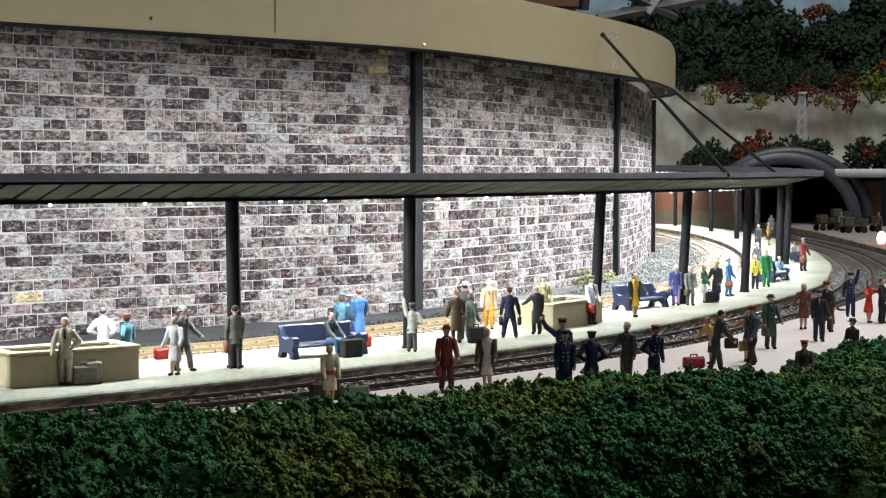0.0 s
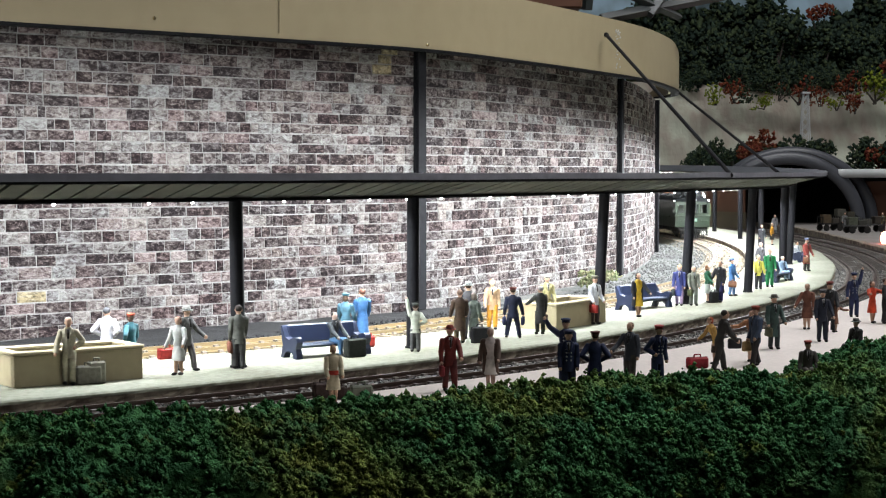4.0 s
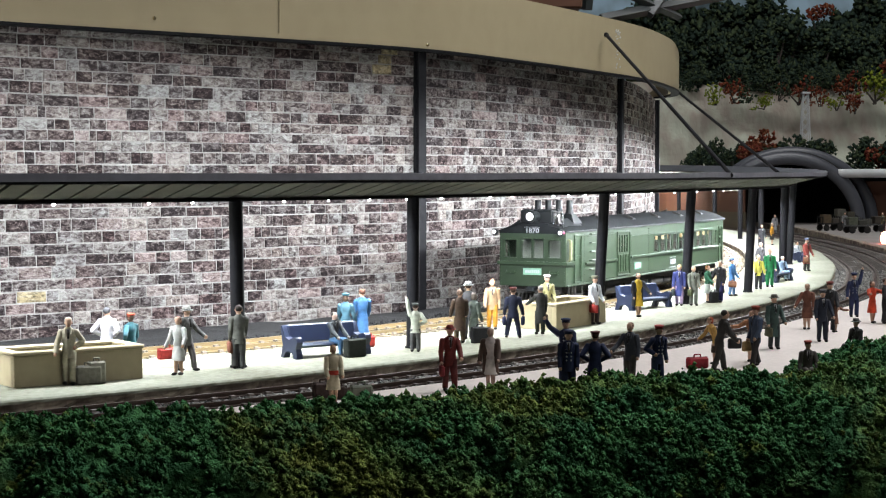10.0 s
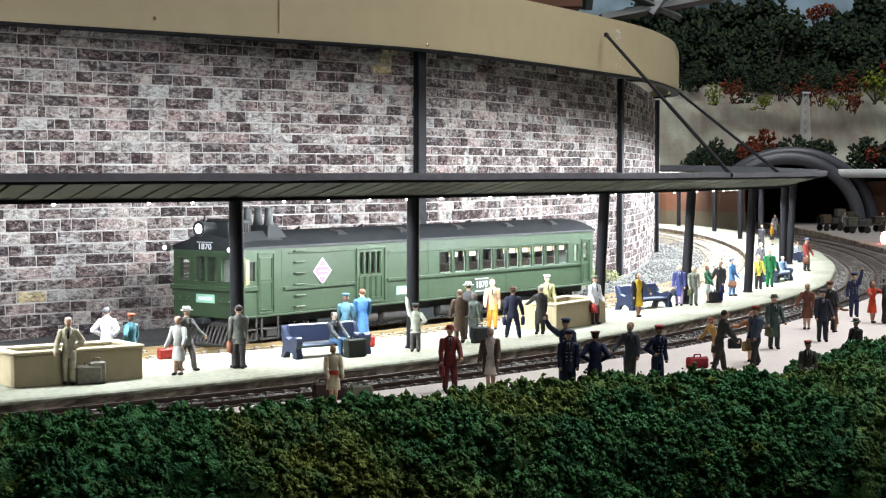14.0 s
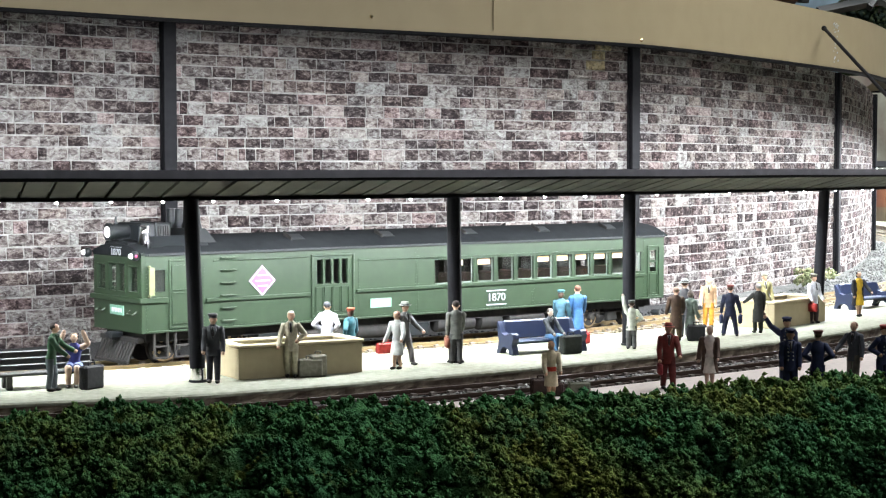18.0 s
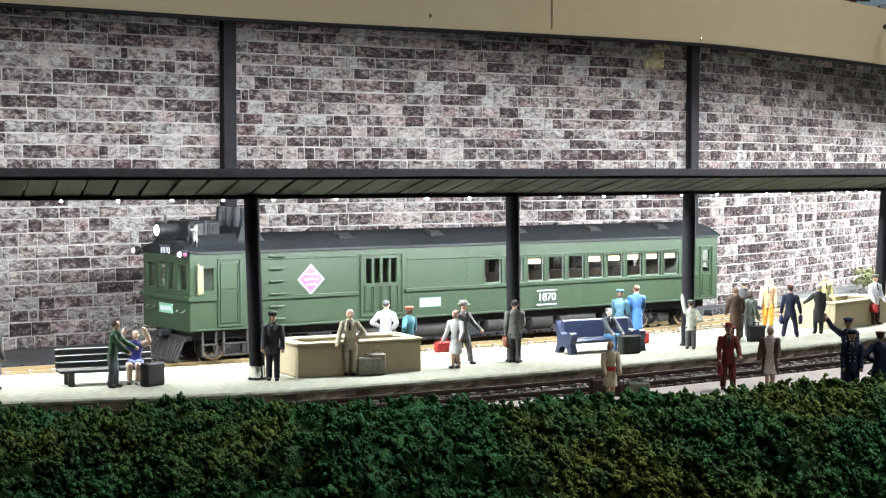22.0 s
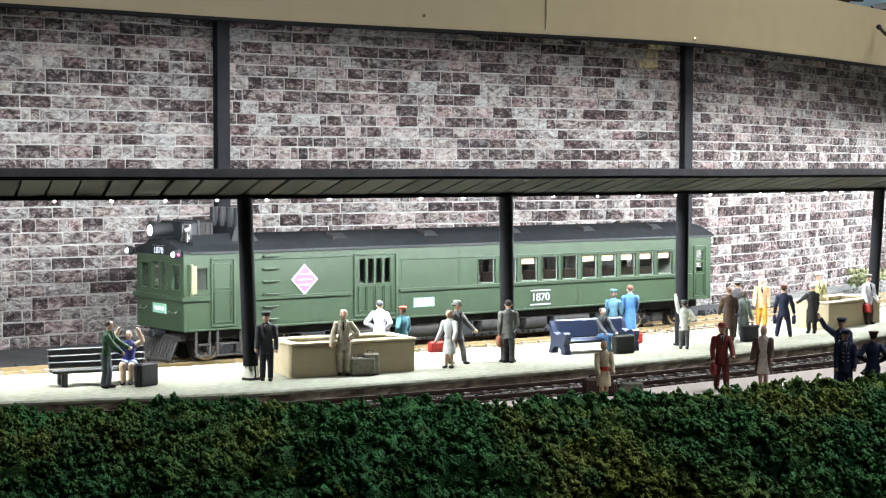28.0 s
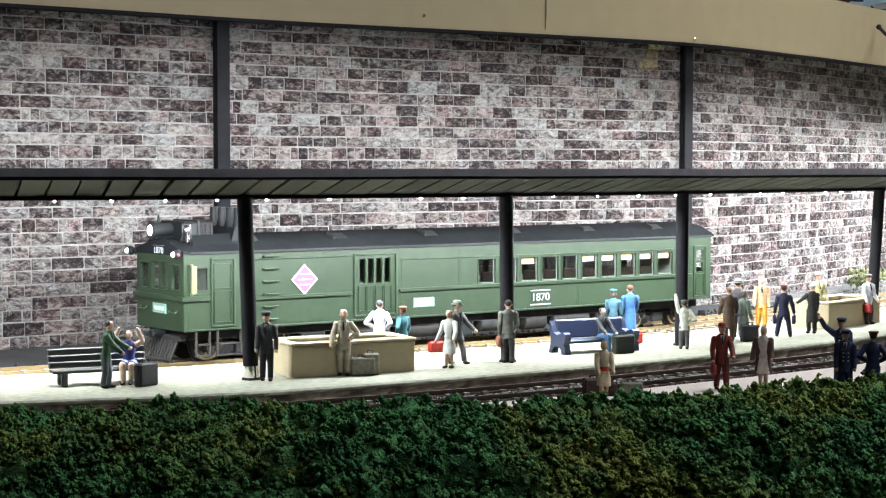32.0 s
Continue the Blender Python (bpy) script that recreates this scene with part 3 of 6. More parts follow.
def build_platform():
    bm = bmesh.new()
    n = 700
    rows = []
    for i in range(n + 1):
        a, b = EDGE_FRONT.at(EDGE_FRONT.length * i / n)[0], EDGE_BACK.at(EDGE_BACK.length * i / n)[0]
        w = np.linalg.norm(b - a)
        row = []
        for o, z, amp in ((.6, -9, .2), (.5, -6, .8), (.4, -4.2, .9), (.5, -2.8, .9), (.3, -1.7, .6), (-.5, -1.2, .35), (-.6, -.5, .3), (.3, 0, .3), (w * .25, 0, 0), (w * .5, 0, 0), (w * .75, 0, 0), (w - .7, 0, 0), (w, -.5, 0), (w, -9, 0)):
            q = Vector((*(a * .35), z * .8))
            o += amp * (noise.noise(q) * 1.3 + random.uniform(-.5, .5))
            row.append(bm.verts.new((*(a + (b - a) * (o / w)), z + (.25 * amp * noise.noise(q * .6 + Vector((4, 4, 4))) if -5 < z < 0 else 0))))
        rows.append(row)
    for a, b in zip(rows, rows[1:]):
        for i in range(13):
            f = bm.faces.new((a[i], a[i + 1], b[i + 1], b[i]))
            f.material_index = 1 if i < 5 or i > 11 else 0
    ob = link("station_platform", bm, [concrete, edge_brown])
    tagged(ob, "curving cream concrete station platform with a crumbling brown edge", "platform", kind="structure")


def rail_bm(curve, left, d0, d1):
    bm = bmesh.new()
    z = RAIL_Z
    sweep(bm, curve, d0, d1, 9, [(left + .9, z - 1.9), (left + .9, z - 1.6), (left + .25, z - 1.4), (left + .25, z - .8), (left + .42, z - .7), (left + .42, z),
                                  (left - .42, z), (left - .42, z - .7), (left - .25, z - .8), (left - .25, z - 1.4), (left - .9, z - 1.6), (left - .9, z - 1.9)])
    bm.normal_update()
    for f in bm.faces:
        if f.normal.z > .9 and f.calc_center_median().z > z - .2:
            f.material_index = 1
    return bm


def build_track(label, curve, d0, d1, step, rail_mat, tie_mat, bed, bed_w=15):
    root = thing("railway_track", Matrix(), label, "railway track", "railway tracks")
    for side in (8.25, -8.25):
        part("rail", rail_bm(curve, side, d0, d1), [rail_mat, rail_top], root)
    bm = bmesh.new()
    box(bm, -15, 15, -1.35, 1.35, -2.3, 0, 0.25)
    for s in (8.25, -8.25):
        for q in (-1.5, 1.5):
            box(bm, s + q - .75, s + q + .75, -.9, .9, 0, .75, 0, 1)
    first = None
    d = d0 + 2
    while d < d1:
        p, t = curve.at(d)
        m = at(p[0], p[1], RAIL_Z - 1.85, math.degrees(math.atan2(t[1], t[0])) - 90 + random.uniform(-1.2, 1.2))
        if first is None:
            first = part("tie", bm, [tie_mat, chair_steel], root)
            first.matrix_basis = m
        else:
            same(first, "tie", m, root)
        d += step
    bm = bmesh.new()
    n = int((d1 - d0) / 6)
    rows = []
    for i in range(n + 1):
        d = d0 + (d1 - d0) * i / n
        rows.append([bm.verts.new((*curve.off(d, o + random.uniform(-.8, .8)), z + random.uniform(-.25, .25))) for o, z in
                     ((bed_w + 9, -9.8), (bed_w, -4.6), (9, -4.15), (4, -4.15), (0, -4.15), (-4, -4.15), (-9, -4.15), (-bed_w, -4.6), (-bed_w - 9, -9.8))])
    for a, b in zip(rows, rows[1:]):
        for i in range(8):
            bm.faces.new((a[i], a[i + 1], b[i + 1], b[i]))
    loose = part("ballast", bm, bed, root, "loose ballast")
    loose["kind"] = "stuff"
    return root


def build_wall():
    zb, zt = -14.0, 128.0
    bm = bmesh.new()
    sweep(bm, WALL, 0, WALL.length, 8, [(0, zb), (0, zt), (12, zt), (12, zb)])
    wall = tagged(link("wall_stone", bm, mortar), "tall curving retaining wall of rough multicoloured stone blocks", "wall", kind="structure")
    # stones: irregular courses
    rng = random.Random(7)
    z = zb
    near0, near1 = WALL.near(-271, 628), WALL.near(-95, 793)
    verts, faces, slots = [], [], []
    stains = (((WALL.near(-33, 850), 118), 8), ((WALL.near(-178, 722), 14), 13), ((WALL.near(-172, 727), 27), 9), ((WALL.near(-150, 748), 20), 6))
    protos = []
    for k in range(6):
        b = bmesh.new()
        j = lambda: rng.uniform(-.06, .06)
        lo = [b.verts.new((x, 0, y)) for x, y in ((-.5, -.5), (.5, -.5), (.5, .5), (-.5, .5))]
        mid = [b.verts.new((x * .99 + j() * .4, -.5, y * .98 + j() * .7)) for x, y in ((-.5, -.5), (.5, -.5), (.5, .5), (-.5, .5))]
        hi = [b.verts.new((x * .90 + j() * 1.2, -.9 + j() * 4, y * .76 + j() * 2.2)) for x, y in ((-.5, -.5), (.5, -.5), (.5, .5), (-.5, .5))]
        for a, c in ((lo, mid), (mid, hi)):
            for i in range(4):
                b.faces.new((a[i], a[(i + 1) % 4], c[(i + 1) % 4], c[i]))
        b.faces.new(hi)
        bmesh.ops.recalc_face_normals(b, faces=b.faces)
        b.verts.index_update()
        protos.append(([tuple(v.co) for v in b.verts], [tuple(v.index for v in f.verts) for f in b.faces]))
        me = bpy.data.meshes.new("stone")
        b.to_mesh(me)
        b.free()
        me.materials.append(stone_piece)
        protos[-1] += (me,)
    made = 0
    while z < zt - 2:
        h = rng.choice((4.6, 4.9, 5.1, 5.3, 5.6))
        h = min(h, zt - z)
        d = 40 + rng.uniform(0, 12)
        while d < WALL.length - 20:
            w = rng.choice((3.8, 5.5, 7, 8, 9, 10.5, 12, 13.5, 15.5)) * rng.uniform(.9, 1.1)
            p, t = WALL.at(d + w / 2)
            turn = math.degrees(math.atan2(t[1], t[0]))
            pv, pf, me = protos[rng.randrange(6)]
            depth = rng.uniform(.5, 1.1)
            gap = rng.uniform(.5, .75)
            m = at(p[0], p[1], z + h / 2 + rng.uniform(-.12, .12), turn, 0, rng.uniform(-.7, .7)) @ Matrix.Diagonal(((w - gap) * MM, depth * MM, (h - gap) * MM, 1))
            if near0 < d < near1 and made < 300 and 2 < z < 122 and rng.random() < .62:
                o = new("stone", me)
                o.parent = wall
                o.matrix_basis = m
                made += 1
            else:
                base = len(verts)
                verts += [tuple(m @ Vector(v)) for v in pv]
                faces += [tuple(base + i for i in f) for f in pf]
                ochre = any(math.dist((d + w / 2, z), c) < r_ * rng.uniform(.4, 1.0) for c, r_ in stains)
                slots += [1 if ochre else 0] * len(pf)
            d += w
        z += h
    me = bpy.data.meshes.new("stones")
    me.from_pydata(verts, [], faces)
    me.materials.append(stone_rest)
    me.materials.append(stone_ochre)
    me.polygons.foreach_set("material_index", np.array(slots, dtype=np.int32))
    o = new("stones", me)
    o.parent = wall
    o["kind"] = "stuff"
    # black steel columns standing against the wall
    for x, y, w in ((-207, 692, 6.2), (-14, 868, 6.2), (118.5, 1144, 6.0), (190, 1484, 6.4), (-420, 496, 6.2)):
        s = WALL.near(x, y)
        p, t = WALL.at(s)
        bm = bmesh.new()
        box(bm, -w / 2, w / 2, -4.5, -2.6, -8, 127.5, .2)
        box(bm, -w / 2, w / 2, -1.9, -.6, -8, 127.5, .2)
        box(bm, -.8, .8, -2.6, -1.9, -8, 127.5)
        ob = link("wall_column", bm, black_steel)
        ob.matrix_basis = at(p[0], p[1], 0, math.degrees(math.atan2(t[1], t[0])))
        tagged(ob, "black steel column against the stone wall", "column", "wall columns")


def build_fascia():
    """The cream board over the wall: it follows the wall a little in front of it, and ends in a rounded corner."""
    run = [tuple(WALL.off(d, -7)) for d in np.linspace(0, WALL.near(10, 910), 22)]
    c = Curve(run + [(46, 957), (88, 1036), (138, 1142), (170, 1246), (187, 1326), (191, 1390), (176, 1450)], 6)
    n = 150
    L = c.length
    bm = bmesh.new()
    rows = []
    joint = c.near(-65, 785)
    for i in range(n + 1):
        d = L * i / n
        u = min(1.0, (L - 66 - d) / 150.0)
        top = 162 - 22 * (1 - u) ** 2 if u > 0 else max(131.0, 140 - 156 * u * u)
        bot = 127.2
        rows.append([bm.verts.new((*c.off(d, o), z)) for o, z in ((0, bot), (0, top), (8, top), (8, bot))])
    for a, b in zip(rows, rows[1:]):
        for i in range(4):
            bm.faces.new((a[i], b[i], b[(i + 1) % 4], a[(i + 1) % 4]))
    bm.faces.new(rows[0])
    bm.faces.new(rows[-1][::-1])
    root = tagged(link("fascia_board", bm, cream_board, smooth=35), "long bent cream-painted board above the stone wall", "fascia", kind="structure")
    bm = bmesh.new()
    sweep(bm, c, 0, L - 30, 10, [(-.5, 126.0), (-.5, 127.4), (6, 127.4), (6, 126.0)])
    part("black_trim", bm, black_steel, root, "thin black strip under the board")
    bm = bmesh.new()
    p, t = c.at(joint)
    for z0 in range(130, 160, 5):
        rod(bm, (*c.off(joint, -.15), z0), (*c.off(joint, -.15), z0 + 5.2), random.uniform(.35, .7), n=6)
    part("joint", bm, cream_board, root, "filled joint between two boards")
    for x, y, z in ((-135, 757, 133), (-11, 866, 129.5), (-160, 735, 150)):
        d = c.near(x, y)
        bm = bmesh.new()
        q = c.off(d, -.2)
        ball(bm, (*q, z), .9, .9, .9, 8, 5)
        part("screw_head", bm, brass, root, "small screw head")
    bm = bmesh.new()
    rs = random.Random(21)
    for k in range(26):
        d = c.near(112 + rs.uniform(-16, 16), 1086)  + rs.uniform(-4, 4)
        q = c.off(d, -.1)
        z = rs.uniform(131, 157)
        rod(bm, (*q, z), (*c.off(d + rs.uniform(-2.5, 2.5), -.1), z + rs.uniform(-1.5, 2.5)), rs.uniform(.2, .5), n=5)
    part("chips", bm, white_board, root, "chipped pale scratches in the paint")["kind"] = "stuff"
    return root


CANOPY = Curve([(-420, 344), (-300, 400), (-205, 450), (-139, 487), (-67, 544), (-11, 603), (66, 712), (115, 800), (160, 894), (206, 1010), (240, 1150), (262, 1290),
                (276, 1441), (286, 1587), (290, 1782), (276, 1968), (230, 2140)])


def rise(d):
    return max(0.0, CANOPY.at(d)[0][1] - 1000) * 0.008


def build_canopy():
    root = thing("platform_canopy", Matrix(), "long dark grey canopy of planks on black posts over the platform", "canopy")
    L = CANOPY.length
    # front wing: planks laid across, rising to the front edge
    bm = bmesh.new()
    rise_w, wid = 6.0, 23.0
    v = []
    for x in (-3.65, 3.65):
        for y, z in ((0, 55.2), (-wid, 55.2 + rise_w), (-wid, 56.3 + rise_w), (0, 56.3)):
            v.append(bm.verts.new((x, y, z)))
    for f in ((0, 1, 2, 3), (7, 6, 5, 4), (0, 4, 5, 1), (1, 5, 6, 2), (2, 6, 7, 3), (3, 7, 4, 0)):
        bm.faces.new([v[i] for i in f])
    first = None
    d = 20
    while d < L - 10:
        p, t = CANOPY.at(d)
        m = at(p[0], p[1], rise(d) + random.uniform(-.12, .12), math.degrees(math.atan2(t[1], t[0])) + random.uniform(-.5, .5))
        if first is None:
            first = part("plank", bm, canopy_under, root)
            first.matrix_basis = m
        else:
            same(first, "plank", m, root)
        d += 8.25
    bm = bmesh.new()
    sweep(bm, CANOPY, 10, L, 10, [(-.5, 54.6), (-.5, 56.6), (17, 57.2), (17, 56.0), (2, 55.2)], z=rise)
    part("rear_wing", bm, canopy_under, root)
    # black strip modelled in place of the shadow below the edge board
    bm = bmesh.new()
    sweep(bm, CANOPY, 10, L, 10, [(-22.9, 60.3), (-22.9, 61.3), (-21.5, 61.3), (-21.5, 60.3)], z=rise)
    part("shadow_strip", bm, black_steel, root, "black strip standing in for shade under the edge board")
    bm = bmesh.new()
    sweep(bm, CANOPY, 10, L, 10, [(-23.4, 61.2), (-23.4, 63.5), (-21.5, 63.5), (-21.5, 61.2)], z=rise)
    for w in bm.verts:
        w.co.z += .3 * noise.noise(w.co * 0.02)
    part("front_fascia", bm, canopy_edge, root, "grey painted edge board")
    bm = bmesh.new()
    sweep(bm, CANOPY, 10, L, 10, [(1.6, 54.3), (1.6, 55.0), (-1.6, 55.0), (-1.6, 54.3)], z=rise)
    part("beam", bm, black_steel, root, "black beam under the planks")
    bm = bmesh.new()
    sweep(bm, CANOPY, 10, L, 10, [(-.5, 57.2), (-22, 63.0), (-22, 63.5), (-.5, 57.9), (16.5, 58.0), (16.5, 57.4)], z=rise)
    part("roof_skin", bm, canopy_grey, root)
    posts = ((-138, 485, -4.0), (-67, 544, -1.5), (-11, 604, .5), (66.5, 714, 6), (117.2, 806, 6.5), (162, 884, 5), (205.3, 1008, 3), (239, 1150, 6),
             (275, 1441, .5), (283, 1587, 0), (290, 1780, 0), (278, 1966, 0), (-300, 400, -2))
    for x, y, lean in posts:
        bm = bmesh.new()
        h = 55 + max(0, y - 1000) * .008
        rod(bm, (0, 0, 0), (lean * .45, 0, h), 2.35, 2.3, 16, cap=True)
        rod(bm, (0, 0, 0), (0, 0, .7), 2.9, 2.7, 16)
        o = part("post", bm, black_steel, root, smooth=40)
        o.matrix_basis = at(x, y, 0)
    bm = bmesh.new()
    rod(bm, (-138, 485, .7), (-138.1, 485, 4.2), 2.45, 2.42, 16)
    part("worn_base", bm, chrome, root, "paint worn to bright metal at the foot of a post", smooth=40)
    # lamps: small white beads along the rear edge
    bm = bmesh.new()
    ball(bm, (0, 0, 0), .48, .48, .4, 8, 5)
    rod(bm, (0, 0, 0), (0, 0, 2), .2, n=5)
    first = None
    d = 30
    while d < L - 30:
        q = CANOPY.off(d, 16.5)
        m = at(q[0], q[1], 53.7 + rise(d))
        if first is None:
            first = part("lamp_bead", bm, led_white, root, "glowing white lamp bead")
            first.matrix_basis = m
        else:
            same(first, "lamp_bead", m, root)
        d += (17 if d < 900 else 24) * random.choice((.8, 1, 1, 1.3, 2.0))
    step = 118.0
    for i in range(1, int(L / step)):
        d = step * (i + .5)
        q, t = CANOPY.off(d, 10.4), CANOPY.at(d)[1]
        nrm = np.array([-t[1], t[0]])
        data = bpy.data.lights.new("canopy_lamp", "AREA")
        data.shape, data.size, data.size_y, data.energy, data.color = "RECTANGLE", step * MM, 3 * MM, LED_WATTS * (.85 if d < 360 else 1), (0.92, 0.97, 1.02)
        ob = new("canopy_lamp", data)
        z = 53.9 + rise(d)
        zax = Vector((*(-nrm * .70), .71)).normalized()
        xax = Vector((*t, 0)).normalized()
        yax = zax.cross(xax)
        ob.matrix_world = Matrix.Translation(Vector((*q, z)) * MM) @ Matrix((xax, yax, zax)).transposed().to_4x4()
    # extra lamp added under the canopy's end to brighten the brown panel beyond
    data = bpy.data.lights.new("canopy_lamp", "AREA")
    data.shape, data.size, data.size_y, data.energy = "RECTANGLE", .05, .006, LED_WATTS * .25
    new("canopy_lamp", data).matrix_world = look((.262, 1.985, .052), (.285, 2.20, .015))
    # stays from the cream board down to the canopy
    for a, b in (((103, 1056, 150), (136.6, 790, 62.2)), ((186, 1330, 128), (204, 1016, 63.6))):
        bm = bmesh.new()
        rod(bm, a, b, 1.0, n=8)
        ball(bm, a, 1.7, 1.7, 1.7, 8, 5)
        tagged(link("stay_rod", bm, black_steel, smooth=40), "dark steel stay rod from the board to the canopy", "rod", "canopy stays")


LED_WATTS = 0.46


# ---- foliage ----
OCT_V = np.array([(1, 0, 0), (-1, 0, 0), (0, 1, 0), (0, -1, 0), (0, 0, 1), (0, 0, -1)], float)
OCT_F = [(0, 2, 4), (2, 1, 4), (1, 3, 4), (3, 0, 4), (2, 0, 5), (1, 2, 5), (3, 1, 5), (0, 3, 5)]


def tufts(name, pts, sizes, mats, index, parent=None, jitter=.55, smooth=True):
    """Many small ragged lumps of foliage foam in one mesh."""
    rng = np.random.default_rng(5)
    n = len(pts)
    v = OCT_V[None] * (1 + rng.uniform(-jitter, jitter, (n, 6, 1))) + rng.uniform(-.35, .35, (n, 6, 3))
    v = (v * np.asarray(sizes)[:, None, None] + np.asarray(pts)[:, None]) * MM
    f = (np.array(OCT_F)[None] + 6 * np.arange(n)[:, None, None]).reshape(-1, 3)
    me = bpy.data.meshes.new(name)
    me.from_pydata(v.reshape(-1, 3).tolist(), [], f.tolist())
    if smooth:
        me.shade_smooth()
    for m in mats:
        me.materials.append(m)
    me.polygons.foreach_set("material_index", np.repeat(np.asarray(index, dtype=np.int32), 8))
    ob = new(name, me)
    if parent:
        ob.parent = parent
    return ob


def build_hedge():
    rng = np.random.default_rng(3)
    prof = [(-6, -8), (-2, -2), (1, 0.5), (5, 2.2), (9, 3.2), (14, 3.4), (19, 3.2), (24, 2.8), (30, 2.0), (36, 1.2), (42, 0.0), (47, -2.5), (52, -6), (55, -10), (58, -15), (61, -21), (63, -28), (65, -36), (66, -46), (68, -60), (69, -95)]
    n, m = 760, 110
    seg = np.cumsum([0] + [math.dist(a, b) for a, b in zip(prof, prof[1:])])
    grid = np.zeros((n + 1, m + 1, 3))
    for i in range(n + 1):
        d = HEDGE.length * i / n
        p0, t = HEDGE.at(d)
        nrm = np.array([t[1], -t[0]])
        for j in range(m + 1):
            e = (seg[-1] - 40) * j / m
            o, z = np.interp(e, seg, [q[0] for q in prof]), np.interp(e, seg, [q[1] for q in prof])
            p = p0 + nrm * o
            q = Vector((p[0], p[1], z * 1.2))
            k = noise.noise(q * .03) * 3.0 + (.22 - abs(noise.noise(q * .075))) * 10 + (.2 - abs(noise.noise(q * .16 + Vector((9, 2, 4))))) * 8 + (.2 - abs(noise.noise(q * .36 + Vector((1, 5, 2))))) * 4.5 + noise.noise(q * .8) * 1.0
            tilt = min(1.0, max(0.0, (e - 44) / 30))
            grid[i, j] = (p[0] + nrm[0] * k * tilt, p[1] + nrm[1] * k * tilt, z - 3.4 + 2.4 * min(1.0, max(0.0, (p0[0] - 60) / 110)) + k * (1 - tilt * .8))
    me = bpy.data.meshes.new("hedge")
    low = grid - (0, 0, .6)
    ids = np.arange((n + 1) * (m + 1)).reshape(n + 1, m + 1)
    quads = np.stack([ids[:-1, :-1], ids[:-1, 1:], ids[1:, 1:], ids[1:, :-1]], -1).reshape(-1, 4)
    me.from_pydata((low.reshape(-1, 3) * MM).tolist(), [], quads.tolist())
    me.materials.append(hedge_green)
    me.shade_smooth()
    root = tagged(new("hedge", me), "long clipped green hedge of foliage foam with olive patches", "hedge", kind="stuff")
    # clumps of small scraps, with dark hollows between them
    C, K = 30000, 7
    d0, d1 = HEDGE.near(-280, 380) / HEDGE.length * n, HEDGE.near(230, 660) / HEDGE.length * n
    u, v = rng.uniform(d0, d1, C), np.where(rng.random(C) < .30, rng.uniform(0, 42, C), rng.uniform(38, 84, C)) * m / (seg[-1] - 40)
    i, j = u.astype(int), v.astype(int)
    fu, fv = (u - i)[:, None], (v - j)[:, None]
    mid = grid[i, j] * (1 - fu) * (1 - fv) + grid[i + 1, j] * fu * (1 - fv) + grid[i, j + 1] * (1 - fu) * fv + grid[i + 1, j + 1] * fu * fv
    along, down = grid[i + 1, j] - grid[i, j], grid[i, j + 1] - grid[i, j]
    out = np.cross(down, along)
    out *= np.sign(out[:, 2:] + 1e-9) / np.linalg.norm(out, axis=1)[:, None]
    mid = mid + out * rng.normal(.5, .6, (C, 1))
    rad = rng.choice((.7, 1.0, 1.3, 1.6), C, p=(.25, .35, .28, .12))
    way = rng.normal(0, 1, (C, K, 3))
    way = way / np.linalg.norm(way, axis=2)[:, :, None] + out[:, None] * .35
    pts = (mid[:, None] + way * (rad[:, None, None] * rng.uniform(.35, 1.0, (C, K, 1)))).reshape(-1, 3)
    sizes = np.repeat(rad, K) * rng.uniform(.40, .75, C * K)
    tufts("foliage", pts, sizes, [hedge_green], np.zeros(C * K, int), root, .55, True)["kind"] = "stuff"


def bush(name, x, y, z, r, h, mat, label, n=420, seed=1, group="bushes"):
    rng = np.random.default_rng(seed)
    root = thing(name, at(x, y, z), label, "bush", group)
    pts, sizes = [], []
    lobes = rng.normal(0, .45, (7, 3)) * (r, r, h * .4) + (0, 0, h * .5)
    for k in range(n):
        c = lobes[k % 7]
        v = rng.normal(0, 1, 3)
        v /= np.linalg.norm(v)
        pts.append(c + v * (r * .5, r * .5, h * .32) * rng.uniform(.5, 1))
        sizes.append(r * .085 * rng.uniform(.6, 1.5))
    pts = [(p[0], p[1], max(p[2], .3)) for p in pts]
    bm = bmesh.new()
    for k in range(3):
        rod(bm, (rng.uniform(-1, 1) * r * .1, rng.uniform(-1, 1) * r * .1, 0), tuple(lobes[k]), r * .06, r * .03, 6)
    part("stem", bm, tie_wood, root)
    tufts("crown", pts, sizes, [mat], [0] * n, root)
    return root


# ---- railcar ----
def lettering(text, height, mat, parent, m, name="lettering", squeeze=1.0):
    cu = bpy.data.curves.new(name, "FONT")
    cu.body, cu.size, cu.extrude, cu.align_x, cu.align_y = text, height * MM * 1.38, 0.00012, "CENTER", "CENTER"
    tmp = bpy.data.objects.new(name, cu)
    scene.collection.objects.link(tmp)
    me = bpy.data.meshes.new_from_object(tmp)
    bpy.data.objects.remove(tmp)
    me.materials.clear()
    me.materials.append(mat)
    o = new(name, me)
    o.parent = parent
    o.matrix_basis = m @ Matrix.Diagonal((squeeze, 1, 1, 1))
    return o


def pierced(bm, x0, x1, y0, y1, z0, z1, holes):
    """A wall between x0 and x1 with rectangular openings (y0, y1, z0, z1)."""
    ys = sorted({y0, y1, *(h[0] for h in holes), *(h[1] for h in holes)})
    for a, b in zip(ys, ys[1:]):
        cuts = sorted((h[2], h[3]) for h in holes if h[0] <= a + 1e-6 and h[1] >= b - 1e-6)
        z = z0
        for c, d in cuts:
            box(bm, x0, x1, a, b, z, c)
            z = d
        box(bm, x0, x1, a, b, z, z1)


